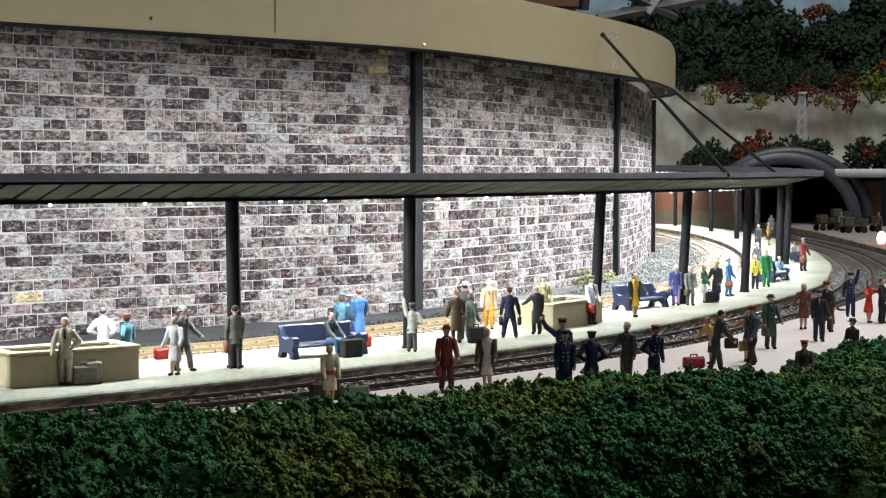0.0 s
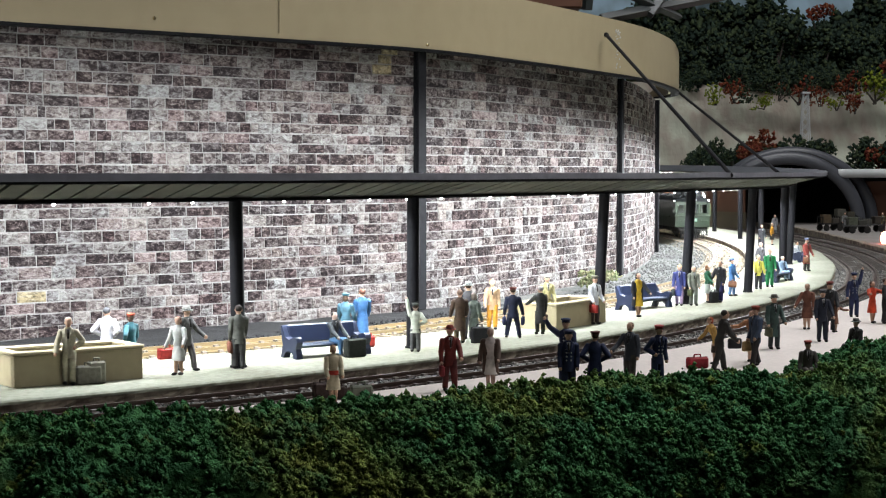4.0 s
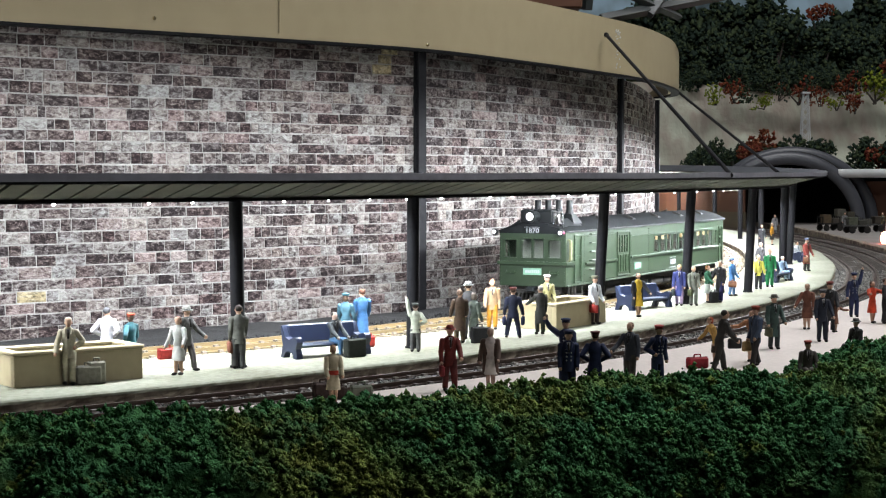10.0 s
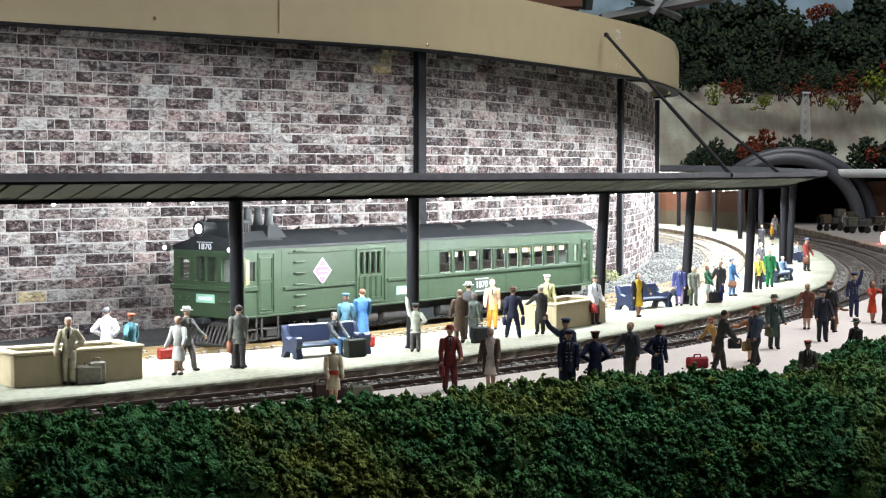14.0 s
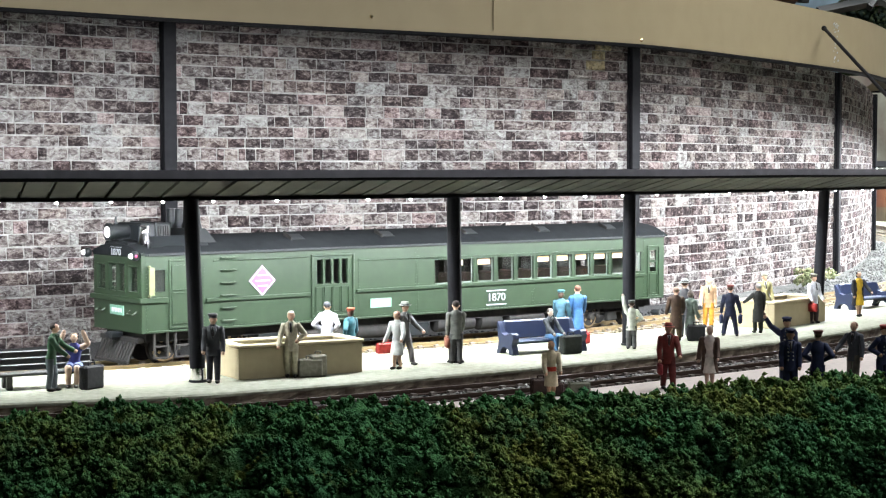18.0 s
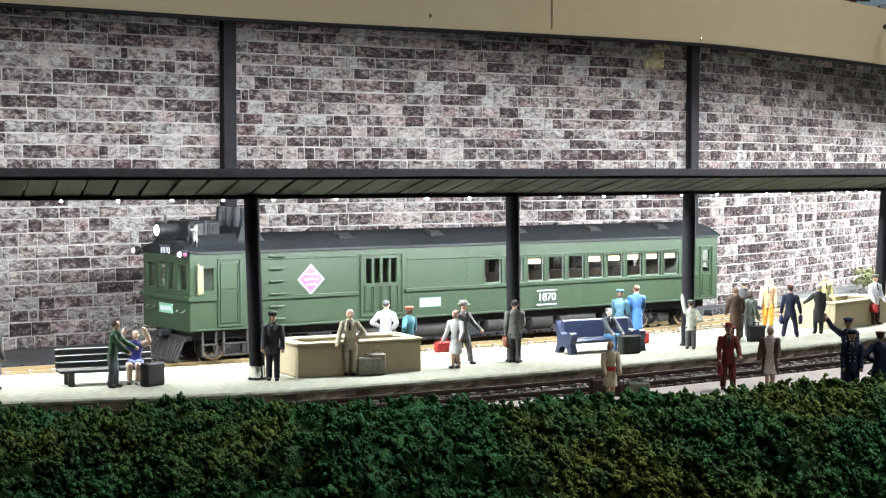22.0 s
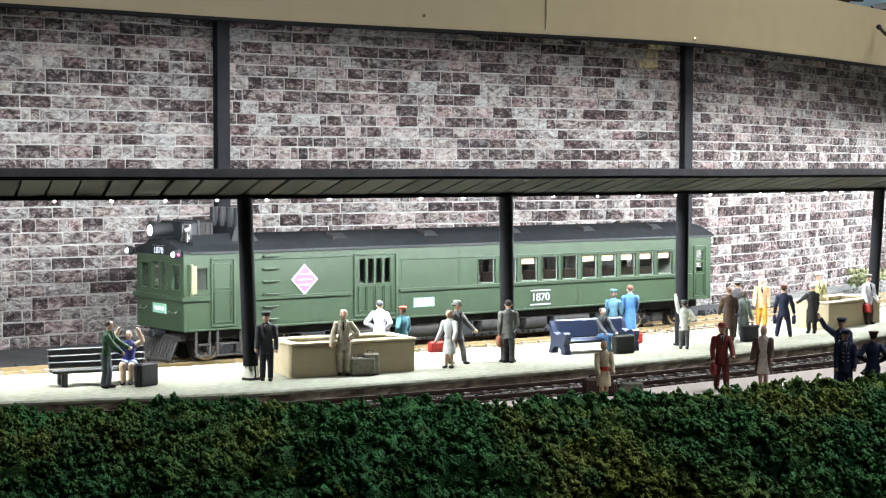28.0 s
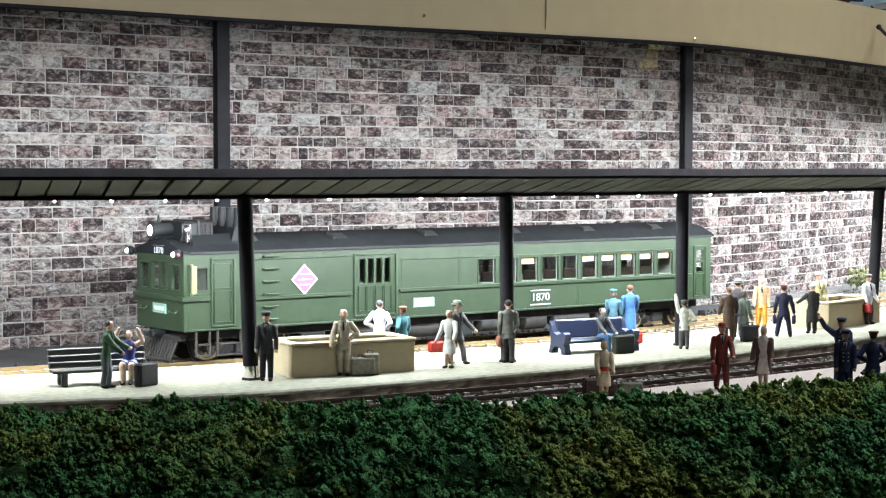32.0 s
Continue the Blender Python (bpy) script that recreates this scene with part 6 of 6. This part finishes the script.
    f(148.8, 857.1, 0, 19.4, 60, g + "in a light blue coat and hat with a brown case", "coat", (.10, .26, .55), (.10, .2, .4), (.22, .34, .60), ((10, 0), (14, 20)), bag=(.20, .09, .05), brim=True)
    f(171.9, 906.7, 0, 18.6, 5, g + "in a yellow blouse and black skirt", "suit", (.62, .58, .10), BLACK, None, (STILL, STILL), hair=(.55, .45, .15))
    f(200.0, 1048.2, 0, 19.4, 30, g + "in a grey suit behind the post", "suit", (.10, .10, .11), (.05, .05, .06), None, (STILL, STILL), hair=(.5, .48, .46))
    f(181.5, 924.5, 0, 21.0, 0, g + "in a bright green suit", "suit", GREEN, GREEN, None, ((12, 10), (14, 10)), hair=(.26, .14, .06))
    f(200.5, 982.5, 0, 17.6, 25, g + "seated on the bench in pale blue", "sit", (.25, .36, .50), (.28, .38, .50), None, ((14, 30), (14, 30)), hair=(.5, .46, .42))
    f(250.7, 1179.6, 0, 18, 40, g + "seated on the far bench in white", "sit", (.55, .58, .62), (.06, .08, .16), None)
    f(234.1, 1072.1, 0, 21.0, 30, g + "in a red coat and blue hat with a brown case", "coat", (.26, .05, .04), (.05, .05, .05), (.30, .36, .60), ((14, 20), (16, 20)), bag=(.20, .09, .05))
    f(286.8, 1452.5, 0, 19, 60, g + "in an orange coat far along the platform", "dress", (.55, .26, .03), (.04, .04, .04), None, (STILL, HIPS), hair=(.45, .36, .26))
    f(265.7, 1388.3, 0, 20, 20, g + "in a dark suit beside a far post", "suit", (.05, .05, .06), (.05, .05, .06), None)
    f(338.8, 1701.6, 0, 20, 20, g + "in a pale coat at the far end", "coat", (.35, .36, .38), (.2, .2, .2), None)
    # paving in front
    z = -3
    f(-31.6, 477.7, z, 17.2, 15, g + "of a girl in a cream dress with a red belt", "dress", (.60, .52, .36), (.60, .52, .36), None, ((9, 20), (9, 30)), hair=(.40, .20, .10), skin=(.58, .36, .24), trim=(.50, .05, .03))
    suitcase(-35.3, 488.4, z, 20, 6.0, 3.4, 5.0, paint((.05, .03, .025)), "dark brown suitcase on the paving")
    suitcase(-30.6, 488.4, z, -10, 4.5, 3.0, 4.0, paint((.06, .035, .03)), "dark brown suitcase on the paving")
    suitcase(-24.0, 488.4, z, 10, 6.5, 3.0, 4.2, paint((.16, .17, .13)), "grey suitcase on the paving")
    f(2.1, 506.1, z, 20.0, 8, g + "in a maroon suit and hat with a red bag", "walk", MAROON, (.11, .02, .018), (.26, .04, .03), ((14, 5), (18, 40)), bag=(.22, .025, .03), brim=True)
    f(14.6, 510.0, z, 19.2, -5, g + "in a white dress under a brown coat", "dress", (.64, .56, .52), (.66, .60, .55), None, ((22, 0), (14, 30)), hair=(.52, .46, .38), skin=(.5, .34, .27), shell=(.10, .06, .045))
    f(37.2, 492.1, z, 20.0, 0, g + "of a bellboy in a navy uniform with buttons", "suit", NAVY, NAVY, NAVY, ((10, 0), (10, 0)))
    f(38.7, 523.7, z, 20.6, 0, g + "of a bellboy in navy waving one arm", "suit", NAVY, NAVY, NAVY, ((128, 10), STILL))
    f(45.3, 494.6, z, 19.4, 175, g + "of a bellboy in navy seen from behind", "suit", NAVY, NAVY, (.09, .025, .02), (HIPS, HIPS), hair=BROWN)
    f(58.7, 520.9, z, 19.8, -30, g + "in a grey suit with a cream scarf", "suit", (.055, .06, .075), (.10, .09, .08), None, ((45, 40), STILL), hair=(.16, .08, .05))
    f(66.2, 512.7, z, 19.6, 30, g + "of a porter in navy with a red cap", "suit", NAVY, NAVY, (.30, .03, .03), (HIPS, STILL), lean=.6)
    f(92.8, 558.0, z, 20.6, 100, g + "in a black suit leaning back from a heavy case", "walk", (.035, .033, .03), (.035, .033, .03), None, ((20, 30), (30, 50)), hair=(.03, .025, .02), lean=1.6, bag=BLACK)
    f(95.0, 577.8, z, 16.6, -70, g + "in a yellow blouse and brown skirt", "dress", (.60, .36, .10), (.05, .04, .03), None, ((50, 20), STILL), hair=(.4, .08, .03), lean=2.4)
    suitcase(86.7, 566.1, z, 20, 7.6, 3.0, 3.8, paint((.30, .02, .03)), "dark red suitcase lying on the paving")
    f(107.8, 572.7, z, 20.6, -60, g + "in a blue-grey jacket with a tan case", "walk", (.06, .085, .14), (.03, .025, .025), (.30, .05, .03), ((20, -10), (20, 20)), bag=(.46, .32, .14), hair=(.2, .08, .04))
    f(109.0, 586.4, z, 18.0, -20, g + "in a pale orange blouse behind the blue jacket", "dress", (.45, .2, .1), (.03, .03, .035), None, ((60, 10), STILL), hair=(.3, .1, .05))
    f(125.0, 627.7, z, 20.4, 15, g + "in a dark green overcoat carrying a coat", "coat", (.05, .085, .075), (.04, .05, .05), (.10, .09, .07), (STILL, (14, 30)), bag=(.09, .09, .05), brim=True)
    f(154.8, 706.8, z, 19.4, -20, g + "in a brown dress", "dress", (.17, .065, .04), (.17, .065, .04), None, ((45, 20), STILL), hair=(.16, .06, .04))
    f(149.5, 654.9, z, 20.4, 5, g + "in a navy suit and cap with a white collar", "suit", (.02, .024, .04), (.02, .024, .04), (.10, .10, .11), (STILL, STILL))
    f(161.5, 694.3, z, 21.0, 10, g + "in a black coat and red cap", "coat", BLACK, BLACK, (.22, .04, .03), (STILL, STILL))
    f(163.7, 694.3, z, 13.5, 10, g + "of a small child in brown", "dress", (.18, .08, .05), (.18, .08, .05), None, (STILL, (60, 20)))
    f(189.7, 767.6, z, 20.2, 0, g + "in a navy uniform waving one arm", "suit", (.02, .028, .085), (.02, .028, .085), (.02, .028, .085), (STILL, WAVE))
    f(190.0, 736.0, z, 18.6, 30, g + "in a vivid red suit with arms raised forward", "dress", (.62, .06, .02), (.62, .06, .02), None, ((60, 50), (70, 60)), hair=(.12, .06, .04))
    f(195.0, 733.2, z, 20.0, 60, g + "in a black suit with a black bag", "suit", BLACK, BLACK, None, ((30, 20), STILL), bag=BLACK)
    f(146.3, 588.4, z, 18.5, -60, g + "in a dark coat and broad hat seated behind the hedge", "sit", (.05, .05, .05), (.05, .05, .05), (.12, .12, .11), (STILL, STILL), brim=True)
    f(114.3, 520.1, z, 17.5, 0, g + "in a red cap half hidden by the hedge", "sit", (.10, .09, .08), (.10, .09, .08), (.36, .05, .03), (STILL, STILL))
    # bushes at the foot of the wall
    bush("bush", 88.2, 987.2, -4, 11, 9, dry_sage, "small sage green bush at the foot of the wall", 260, 4)
    bush("bush", 101.4, 1022.5, -4, 9, 7, dry_sage, "small sage green bush at the foot of the wall", 200, 9)


# ---- far end: tunnel, carts, hill ----
def arch(x, y, z, half, rise_, tube, label):
    bm = bmesh.new()
    n, k = 40, 14
    rows = []
    for i in range(n + 1):
        a = math.pi * (i / n)
        c = Vector((x + half * math.cos(a), y, z + rise_ * math.sin(a)))
        q = Vector((math.cos(a), 0, math.sin(a)))
        rows.append([bm.verts.new(c + (q * math.cos(2 * math.pi * j / k) + Vector((0, 1, 0)) * math.sin(2 * math.pi * j / k)) * tube) for j in range(k)])
    for a, b in zip(rows, rows[1:]):
        for j in range(k):
            bm.faces.new((a[j], a[(j + 1) % k], b[(j + 1) % k], b[j]))
    bm.faces.new(rows[0])
    bm.faces.new(rows[-1][::-1])
    tagged(link("tunnel_arch", bm, tube_black, smooth=True), label, "tunnel arch", "tunnel arches")


def cart(x, y, turn, mat, label, load):
    root = thing("baggage_cart", at(x, y, 0, turn), label, "cart", "baggage carts")
    bm = bmesh.new()
    box(bm, -13, 13, -6, 6, 7, 8.6, .3)
    part("deck", bm, mat, root)
    for s in (-1, 1):
        bm = bmesh.new()
        for q in (-5, 0, 5):
            rod(bm, (s * 12.4, q, 8), (s * 12.4, q, 15), .5, n=6)
        rod(bm, (s * 12.4, -5, 15), (s * 12.4, 5, 15), .5, n=6)
        part("rack", bm, mat, root)
        for q in (-6.6, 6.6):
            bm = bmesh.new()
            rod(bm, (s * 8.5, q - .6, 3.6), (s * 8.5, q + .6, 3.6), 3.6, n=14)
            rod(bm, (s * 8.5, q - .8, 3.6), (s * 8.5, q + .8, 3.6), 1.0, n=8)
            part("wheel", bm, frame_black, root)
    for a, b, c, d, e in load:
        bm = bmesh.new()
        box(bm, a, a + b, -4.6, 4.6, 8.6, 8.6 + c, .4)
        part("crate", bm, paint(d), root, e)


def build_far_end():
    arch(410, 1990, 0, 87, 80, 8.0, "black foam tube bent into a tunnel portal")
    arch(432, 2070, 0, 101, 87, 8.0, "second black foam tube behind the portal")
    # tunnel lining, dark inside
    bm = bmesh.new()
    n = 18
    rows = [[bm.verts.new((x + w * math.cos(math.pi * i / n), y, (w - 5) * math.sin(math.pi * i / n))) for i in range(n + 1)] for x, y, w in ((410, 1994, 84), (432, 2072, 96), (470, 2600, 96))]
    for i in range(n):
        for a, b in zip(rows, rows[1:]):
            bm.faces.new((a[i], a[i + 1], b[i + 1], b[i]))
    bm.faces.new(rows[-1])
    tagged(link("tunnel_lining", bm, void_black), "matt black lining of the tunnel", "tunnel", kind="structure")
    # low boards closing the curve behind the far platform
    c = Curve([(140, 2330), (220, 2190), (267, 2050), (310, 1990), (352, 1938)])
    bm = bmesh.new()
    sweep(bm, c, 0, c.length, 20, [(0, -10), (0, 17), (-3, 17), (-3, -10)])
    tagged(link("kick_board", bm, olive_board), "dull olive board behind the far platform", "board", kind="structure")
    bm = bmesh.new()
    sweep(bm, c, 60, c.length, 20, [(-1, 17), (-1, 62), (-4, 62), (-4, 17)])
    tagged(link("brown_panel", bm, red_panel), "reddish brown panel behind the far platform", "board", kind="structure")
    bm = bmesh.new()
    box(bm, 512, 900, 2100, 2105, -8, 52, .4)
    tagged(link("brown_board", bm, brown_board), "dark brown board beside the tunnel mouth", "board", kind="structure")
    bm = bmesh.new()
    box(bm, 232, 262, 2084, 2087, 17, 60, .4)
    tagged(link("pale_panel", bm, white_board), "pale grey panel at the back of the curve", "board", kind="structure")
    # hill: rock face, terraces, backdrop
    bm = bmesh.new()
    rng = random.Random(4)
    nx, nz = 60, 20
    for j in range(nz + 1):
        for i in range(nx + 1):
            x, z = -200 + 1500 * i / nx, 62 + 138 * j / nz
            y = 2480 + j * 3 - 22 * abs(noise.noise(Vector((x * .012, z * .02, 1.7)))) - 10 * noise.noise(Vector((x * .03, z * .03, 5)))
            bm.verts.new((x, y, z))
    bm.verts.ensure_lookup_table()
    for j in range(nz):
        for i in range(nx):
            a = j * (nx + 1) + i
            bm.faces.new((bm.verts[a], bm.verts[a + 1], bm.verts[a + nx + 2], bm.verts[a + nx + 1]))
    tagged(link("rock_face", bm, rock_paint, smooth=True), "painted grey-green rock face above the tunnel", "rock face", kind="structure")
    bm = bmesh.new()
    box(bm, -200, 1300, 2020, 2520, 60, 66)
    tagged(link("hill_terrace", bm, ground_dark), "dark earth terrace over the tunnel", "terrace", kind="structure")
    bm = bmesh.new()
    box(bm, -200, 1300, 2535, 3095, 180, 188)
    tagged(link("upper_terrace", bm, ground_dark), "dark earth terrace above the rock face", "terrace", kind="structure")
    bm = bmesh.new()
    box(bm, -600, 1900, 3100, 3110, -40, 900)
    tagged(link("backdrop", bm, sky_paint), "painted pale blue sky behind the hill", "backdrop", kind="structure")
    rng = np.random.default_rng(12)
    # hanging creepers on the rock edge
    for k, (x, z, r, m) in enumerate(((405, 178, 15, lime_leaf), (432, 182, 17, rust_red), (455, 182, 14, dark_green), (478, 172, 13, lime_leaf), (500, 184, 16, dark_green), (528, 178, 18, rust_red),
                                      (560, 176, 13, rust_red), (585, 170, 12, lime_leaf), (600, 186, 18, rust_red), (612, 165, 16, rust_red), (640, 180, 22, lime_leaf), (545, 188, 13, dark_green), (670, 175, 22, lime_leaf))):
        bush("creeper", x - 2, 2474, z - 16, r * 1.25, r * 2.2, m, "creeper of coloured foliage hanging on the rock face", 130, 20 + k, "creepers")
    # trees: dark mass above, autumn ones at the sides
    spots = []
    for k in range(54):
        spots.append((rng.uniform(320, 780), rng.uniform(2560, 2660), 188, rng.uniform(36, 52), rng.uniform(70, 105), dark_green))
    for k in range(26):
        spots.append((rng.uniform(320, 800), rng.uniform(2700, 2850), 188, rng.uniform(44, 62), rng.uniform(120, 165), dark_green))
    spots += [(692, 2545, 188, 30, 95, rust_red), (716, 2550, 188, 34, 110, rust_red), (600, 2680, 188, 30, 150, rust_red), (735, 2540, 188, 30, 60, lime_leaf)]
    for k in range(26):
        x = 345 + 17 * k + rng.uniform(-6, 6)
        bush("bush", x, 2530 + rng.uniform(-6, 14), 186, rng.uniform(17, 26), rng.uniform(26, 44), dark_green, "dark green bush along the top of the rock face", 260, 300 + k)
    for k, (x, y, z, r, h, m) in enumerate(spots):
        tree(x, y, z, r, h, m, k)
    for k, (x, y, r, h, m) in enumerate(((392, 2110, 17, 26, rust_red), (372, 2120, 15, 22, dark_green), (350, 2140, 16, 24, dark_green), (420, 2150, 17, 22, dark_green), (444, 2190, 20, 30, dark_green), (470, 2200, 20, 34, dark_green),
                                         (330, 2170, 18, 24, dark_green), (362, 2210, 20, 34, dark_green), (405, 2230, 18, 30, dark_green), (425, 2220, 22, 36, rust_red), (520, 2260, 22, 34, dark_green), (486, 2280, 20, 28, lime_leaf), (640, 2120, 26, 40, dark_green), (660, 2080, 24, 34, rust_red), (500, 2230, 16, 22, dark_green), (542, 2120, 22, 30, dark_green), (560, 2110, 18, 26, rust_red), (580, 2090, 22, 34, dark_green), (600, 2070, 18, 28, rust_red), (620, 2060, 24, 36, dark_green))):
        bush("bush", x, y + 20, 66, r * 1.15, h * 1.25, m, "bush of foliage foam on the terrace over the tunnel", 420, 60 + k)
    # lattice tower
    root = thing("lattice_tower", at(529, 2440, 66), "pale grey lattice tower on the terrace", "tower")
    for sx in (-1, 1):
        for sy in (-1, 1):
            bm = bmesh.new()
            rod(bm, (sx * 8, sy * 8, 0), (sx * 3.5, sy * 3.5, 112), .9, .7, 6)
            part("leg", bm, white_board, root)
    for k in range(8):
        bm = bmesh.new()
        z0, z1 = k * 14, k * 14 + 14
        w0, w1 = 8 - 4.5 * z0 / 112, 8 - 4.5 * z1 / 112
        for sy in (-1, 1):
            rod(bm, (-w0, sy * w0, z0), (w1, sy * w1, z1), .5, n=5)
            rod(bm, (w0, sy * w0, z0), (-w1, sy * w1, z1), .5, n=5)
        part("brace", bm, white_board, root)
    bm = bmesh.new()
    box(bm, -6, 6, -6, 6, 111, 114, .4)
    part("cap", bm, white_board, root)
    # pipe over the platform at the side
    bm = bmesh.new()
    rod(bm, (470, 1990, 62), (620, 1860, 62), 5.2, n=14)
    tagged(link("grey_pipe", bm, white_board, smooth=40), "pale grey horizontal pipe beside the tunnel", "pipe")
    bm = bmesh.new()
    for x, y in ((520, 1947), (585, 1890)):
        box(bm, x - 2, x + 2, y - 2, y + 2, 0, 58)
    tagged(link("pipe_stand", bm, black_steel), "black stands under the grey pipe", "stand")
    # carts and luggage on the outer platform
    cart(418, 1800, 20, (frame_black), "dark baggage cart with crates", [(-10, 9, 9, (.10, .07, .04), "brown crate"), (1, 8, 5, (.06, .05, .04), "dark crate")])
    cart(455, 1770, 10, (bench_slate), "grey baggage cart with sacks", [(-9, 8, 5, (.10, .10, .08), "grey crate"), (2, 7, 8, (.05, .04, .03), "dark crate")])
    cart(476, 1690, 5, (frame_black), "dark baggage cart with brown boxes", [(-10, 9, 6, (.20, .10, .04), "brown box"), (0, 9, 5, (.14, .07, .03), "brown box")])
    figurine(434, 1800, 0, 20, 0, "painted figurine in a grey coat beside the carts", "coat", (.2, .2, .2))
    figurine(458, 1680, 0, 20, 0, "painted figurine in a dark blue coat beside the carts", "coat", (.05, .08, .14), None, (.2, .03, .02))
    figurine(472, 1790, 0, 20, 0, "painted figurine in brown beside the carts", "suit", (.16, .12, .05))
    cart(430, 1730, 12, (bench_slate), "dark green baggage cart with trunks", [(-11, 10, 8, (.09, .10, .07), "green trunk"), (0, 9, 5, (.05, .05, .04), "dark crate")])
    cart(505, 1760, 8, (frame_black), "dark baggage cart with a red-brown crate", [(-9, 9, 7, (.12, .05, .03), "red-brown crate"), (2, 8, 9, (.09, .065, .03), "brown crate")])
    cart(446, 1850, 15, (frame_black), "dark baggage cart with tall crates", [(-11, 10, 14, (.08, .075, .06), "tall grey crate"), (1, 9, 11, (.06, .055, .04), "dark crate")])
    figurine(496, 1740, 0, 20, 10, "painted figurine in a blue coat beside the carts", "coat", (.07, .10, .20), None, (.3, .33, .45))
    # signal with a red lamp
    root = thing("signal", at(392, 1480, 0), "small signal with a glowing red lamp on the outer platform", "signal")
    bm = bmesh.new()
    rod(bm, (0, 0, 0), (0, 0, 20), 1.0, .8, 8)
    part("mast", bm, black_steel, root)
    bm = bmesh.new()
    ball(bm, (0, -3, 5), 4.2, 3, 6, 12, 8)
    part("lamp", bm, red_glow, root, "glowing red lamp")
    # girders over the wall
    for (x0, y0, z0), (x1, y1, z1), r in (((100, 1180, 178), (110, 1180, 270), 5), ((112, 1190, 172), (240, 1300, 205), 4), ((120, 1200, 196), (175, 1240, 178), 3), ((150, 1220, 178), (190, 1260, 230), 4)):
        bm = bmesh.new()
        rod(bm, (x0, y0, z0), (x1, y1, z1), r, n=4)
        tagged(link("girder", bm, girder_grey), "dark grey steel girder above the board", "girder", "girders")
    bm = bmesh.new()
    box(bm, 50, 92, 1105, 1150, 172, 260, 1)
    tagged(link("brown_block", bm, brown_board), "brown wooden block above the board", "block")


def tree(x, y, z, r, h, mat, seed):
    rng = np.random.default_rng(100 + seed)
    root = thing("tree", at(x, y, z), "tree of %s foliage foam on the hill" % ("dark green" if mat is dark_green else "autumn coloured"), "tree", "hill trees")
    bm = bmesh.new()
    rod(bm, (0, 0, 0), (0, 0, h * .6), r * .10, r * .05, 7)
    lobes = []
    for k in range(9):
        a = rng.uniform(0, 6.28)
        q = (math.cos(a) * r * .55 * rng.uniform(.3, 1), math.sin(a) * r * .5 * rng.uniform(.3, 1), h * rng.uniform(.12, .95))
        lobes.append(np.array(q))
        rod(bm, (0, 0, h * .35), q, r * .04, r * .02, 5)
    part("trunk", bm, tie_wood, root)
    pts, sizes = [], []
    for k in range(620):
        v = rng.normal(0, 1, 3)
        v /= np.linalg.norm(v)
        pts.append(lobes[k % 9] + v * r * .42 * rng.uniform(.5, 1.05))
        sizes.append(r * .075 * rng.uniform(.6, 1.6))
    tufts("crown", pts, sizes, [mat], [0] * len(pts), root)


build_ground()
build_platform()
scatter_stones()
track_stones()
build_fascia()
build_canopy()
build_hedge()
build_track("near railway track on dark ties beside the platform", EDGE_FRONT.offset(-18), 150, 2000, 6.6, rail_steel, tie_wood, ballast_pale)
build_track("second curving railway track beside the outer platform", EDGE_FRONT.offset(-48), 1050, 2100, 8.0, rail_steel, tie_wood, ballast_grey)
build_track("platform railway track with dusty ties between wall and platform", TRACK_1, 20, 2300, 7.7, rail_yellow, tie_pale, ballast_sand)
build_platform_things()
build_far_end()
RAILCAR, BOGIES = build_railcar()
build_wall()

# seconds, and the place of the car's middle along the track
RUN = [(0, 2440), (1, 2240), (2, 2040), (3, 1838), (3.5, 1738), (4.5, 1550), (5.5, 1366), (6, 1270), (6.5, 1176), (7, 1092), (7.5, 1019), (8, 953), (8.5, 899), (9, 848), (9.5, 800), (10, 756), (10.5, 716),
       (11, 681), (11.5, 651), (12, 625.5), (12.5, 603), (13, 582), (13.5, 561.5), (14, 541), (14.5, 521.5), (15.5, 486), (16.5, 455), (17, 439.5), (17.5, 426), (18, 417.5), (18.5, 414), (19, 413.4), (20, 413.4), (32, 413.4)]


def place(t):
    ts, ss = np.array([r[0] for r in RUN], float), np.array([r[1] for r in RUN], float)
    i = int(min(max(np.searchsorted(ts, t) - 1, 0), len(ts) - 2))
    sl = np.gradient(ss, ts)
    sl[ts >= 19] = 0
    h = ts[i + 1] - ts[i]
    u = (t - ts[i]) / h
    return float((2 * u ** 3 - 3 * u ** 2 + 1) * ss[i] + (u ** 3 - 2 * u ** 2 + u) * h * sl[i] + (-2 * u ** 3 + 3 * u ** 2) * ss[i + 1] + (u ** 3 - u ** 2) * h * sl[i + 1])


def car_pose(s):
    a, b = TRACK_1.at(s - 97)[0], TRACK_1.at(s + 97)[0]
    f, c = a - b, (a + b) / 2
    return at(c[0], c[1], RAIL_Z, math.degrees(math.atan2(f[1], f[0])) - 90)


def motions():
    stop = 19.5
    coarse = [k / 4 for k in range(int(stop * 4) + 1)] + [32.0]
    walk(RAILCAR, [(t, car_pose(place(t))) for t in coarse])
    s0 = place(0)
    fine = [k / 30 for k in range(int(stop * 30) + 1)] + [32.0]
    for bogie, y, sets in BOGIES:
        rows = []
        for t in coarse:
            s = place(t)
            m = car_pose(s)
            tan = -TRACK_1.at(s - y)[1]
            yaw = math.degrees(math.atan2(tan[1], tan[0])) - 90 - math.degrees(m.to_euler().z)
            rows.append((t, at(0, y, 0, (yaw + 180) % 360 - 180)))
        walk(bogie, rows)
        for ws, w in sets:
            walk(ws, [(t, at(0, w, 5.2, 0, -math.degrees((s0 - place(t)) / 5.2) % 360)) for t in fine])


motions()
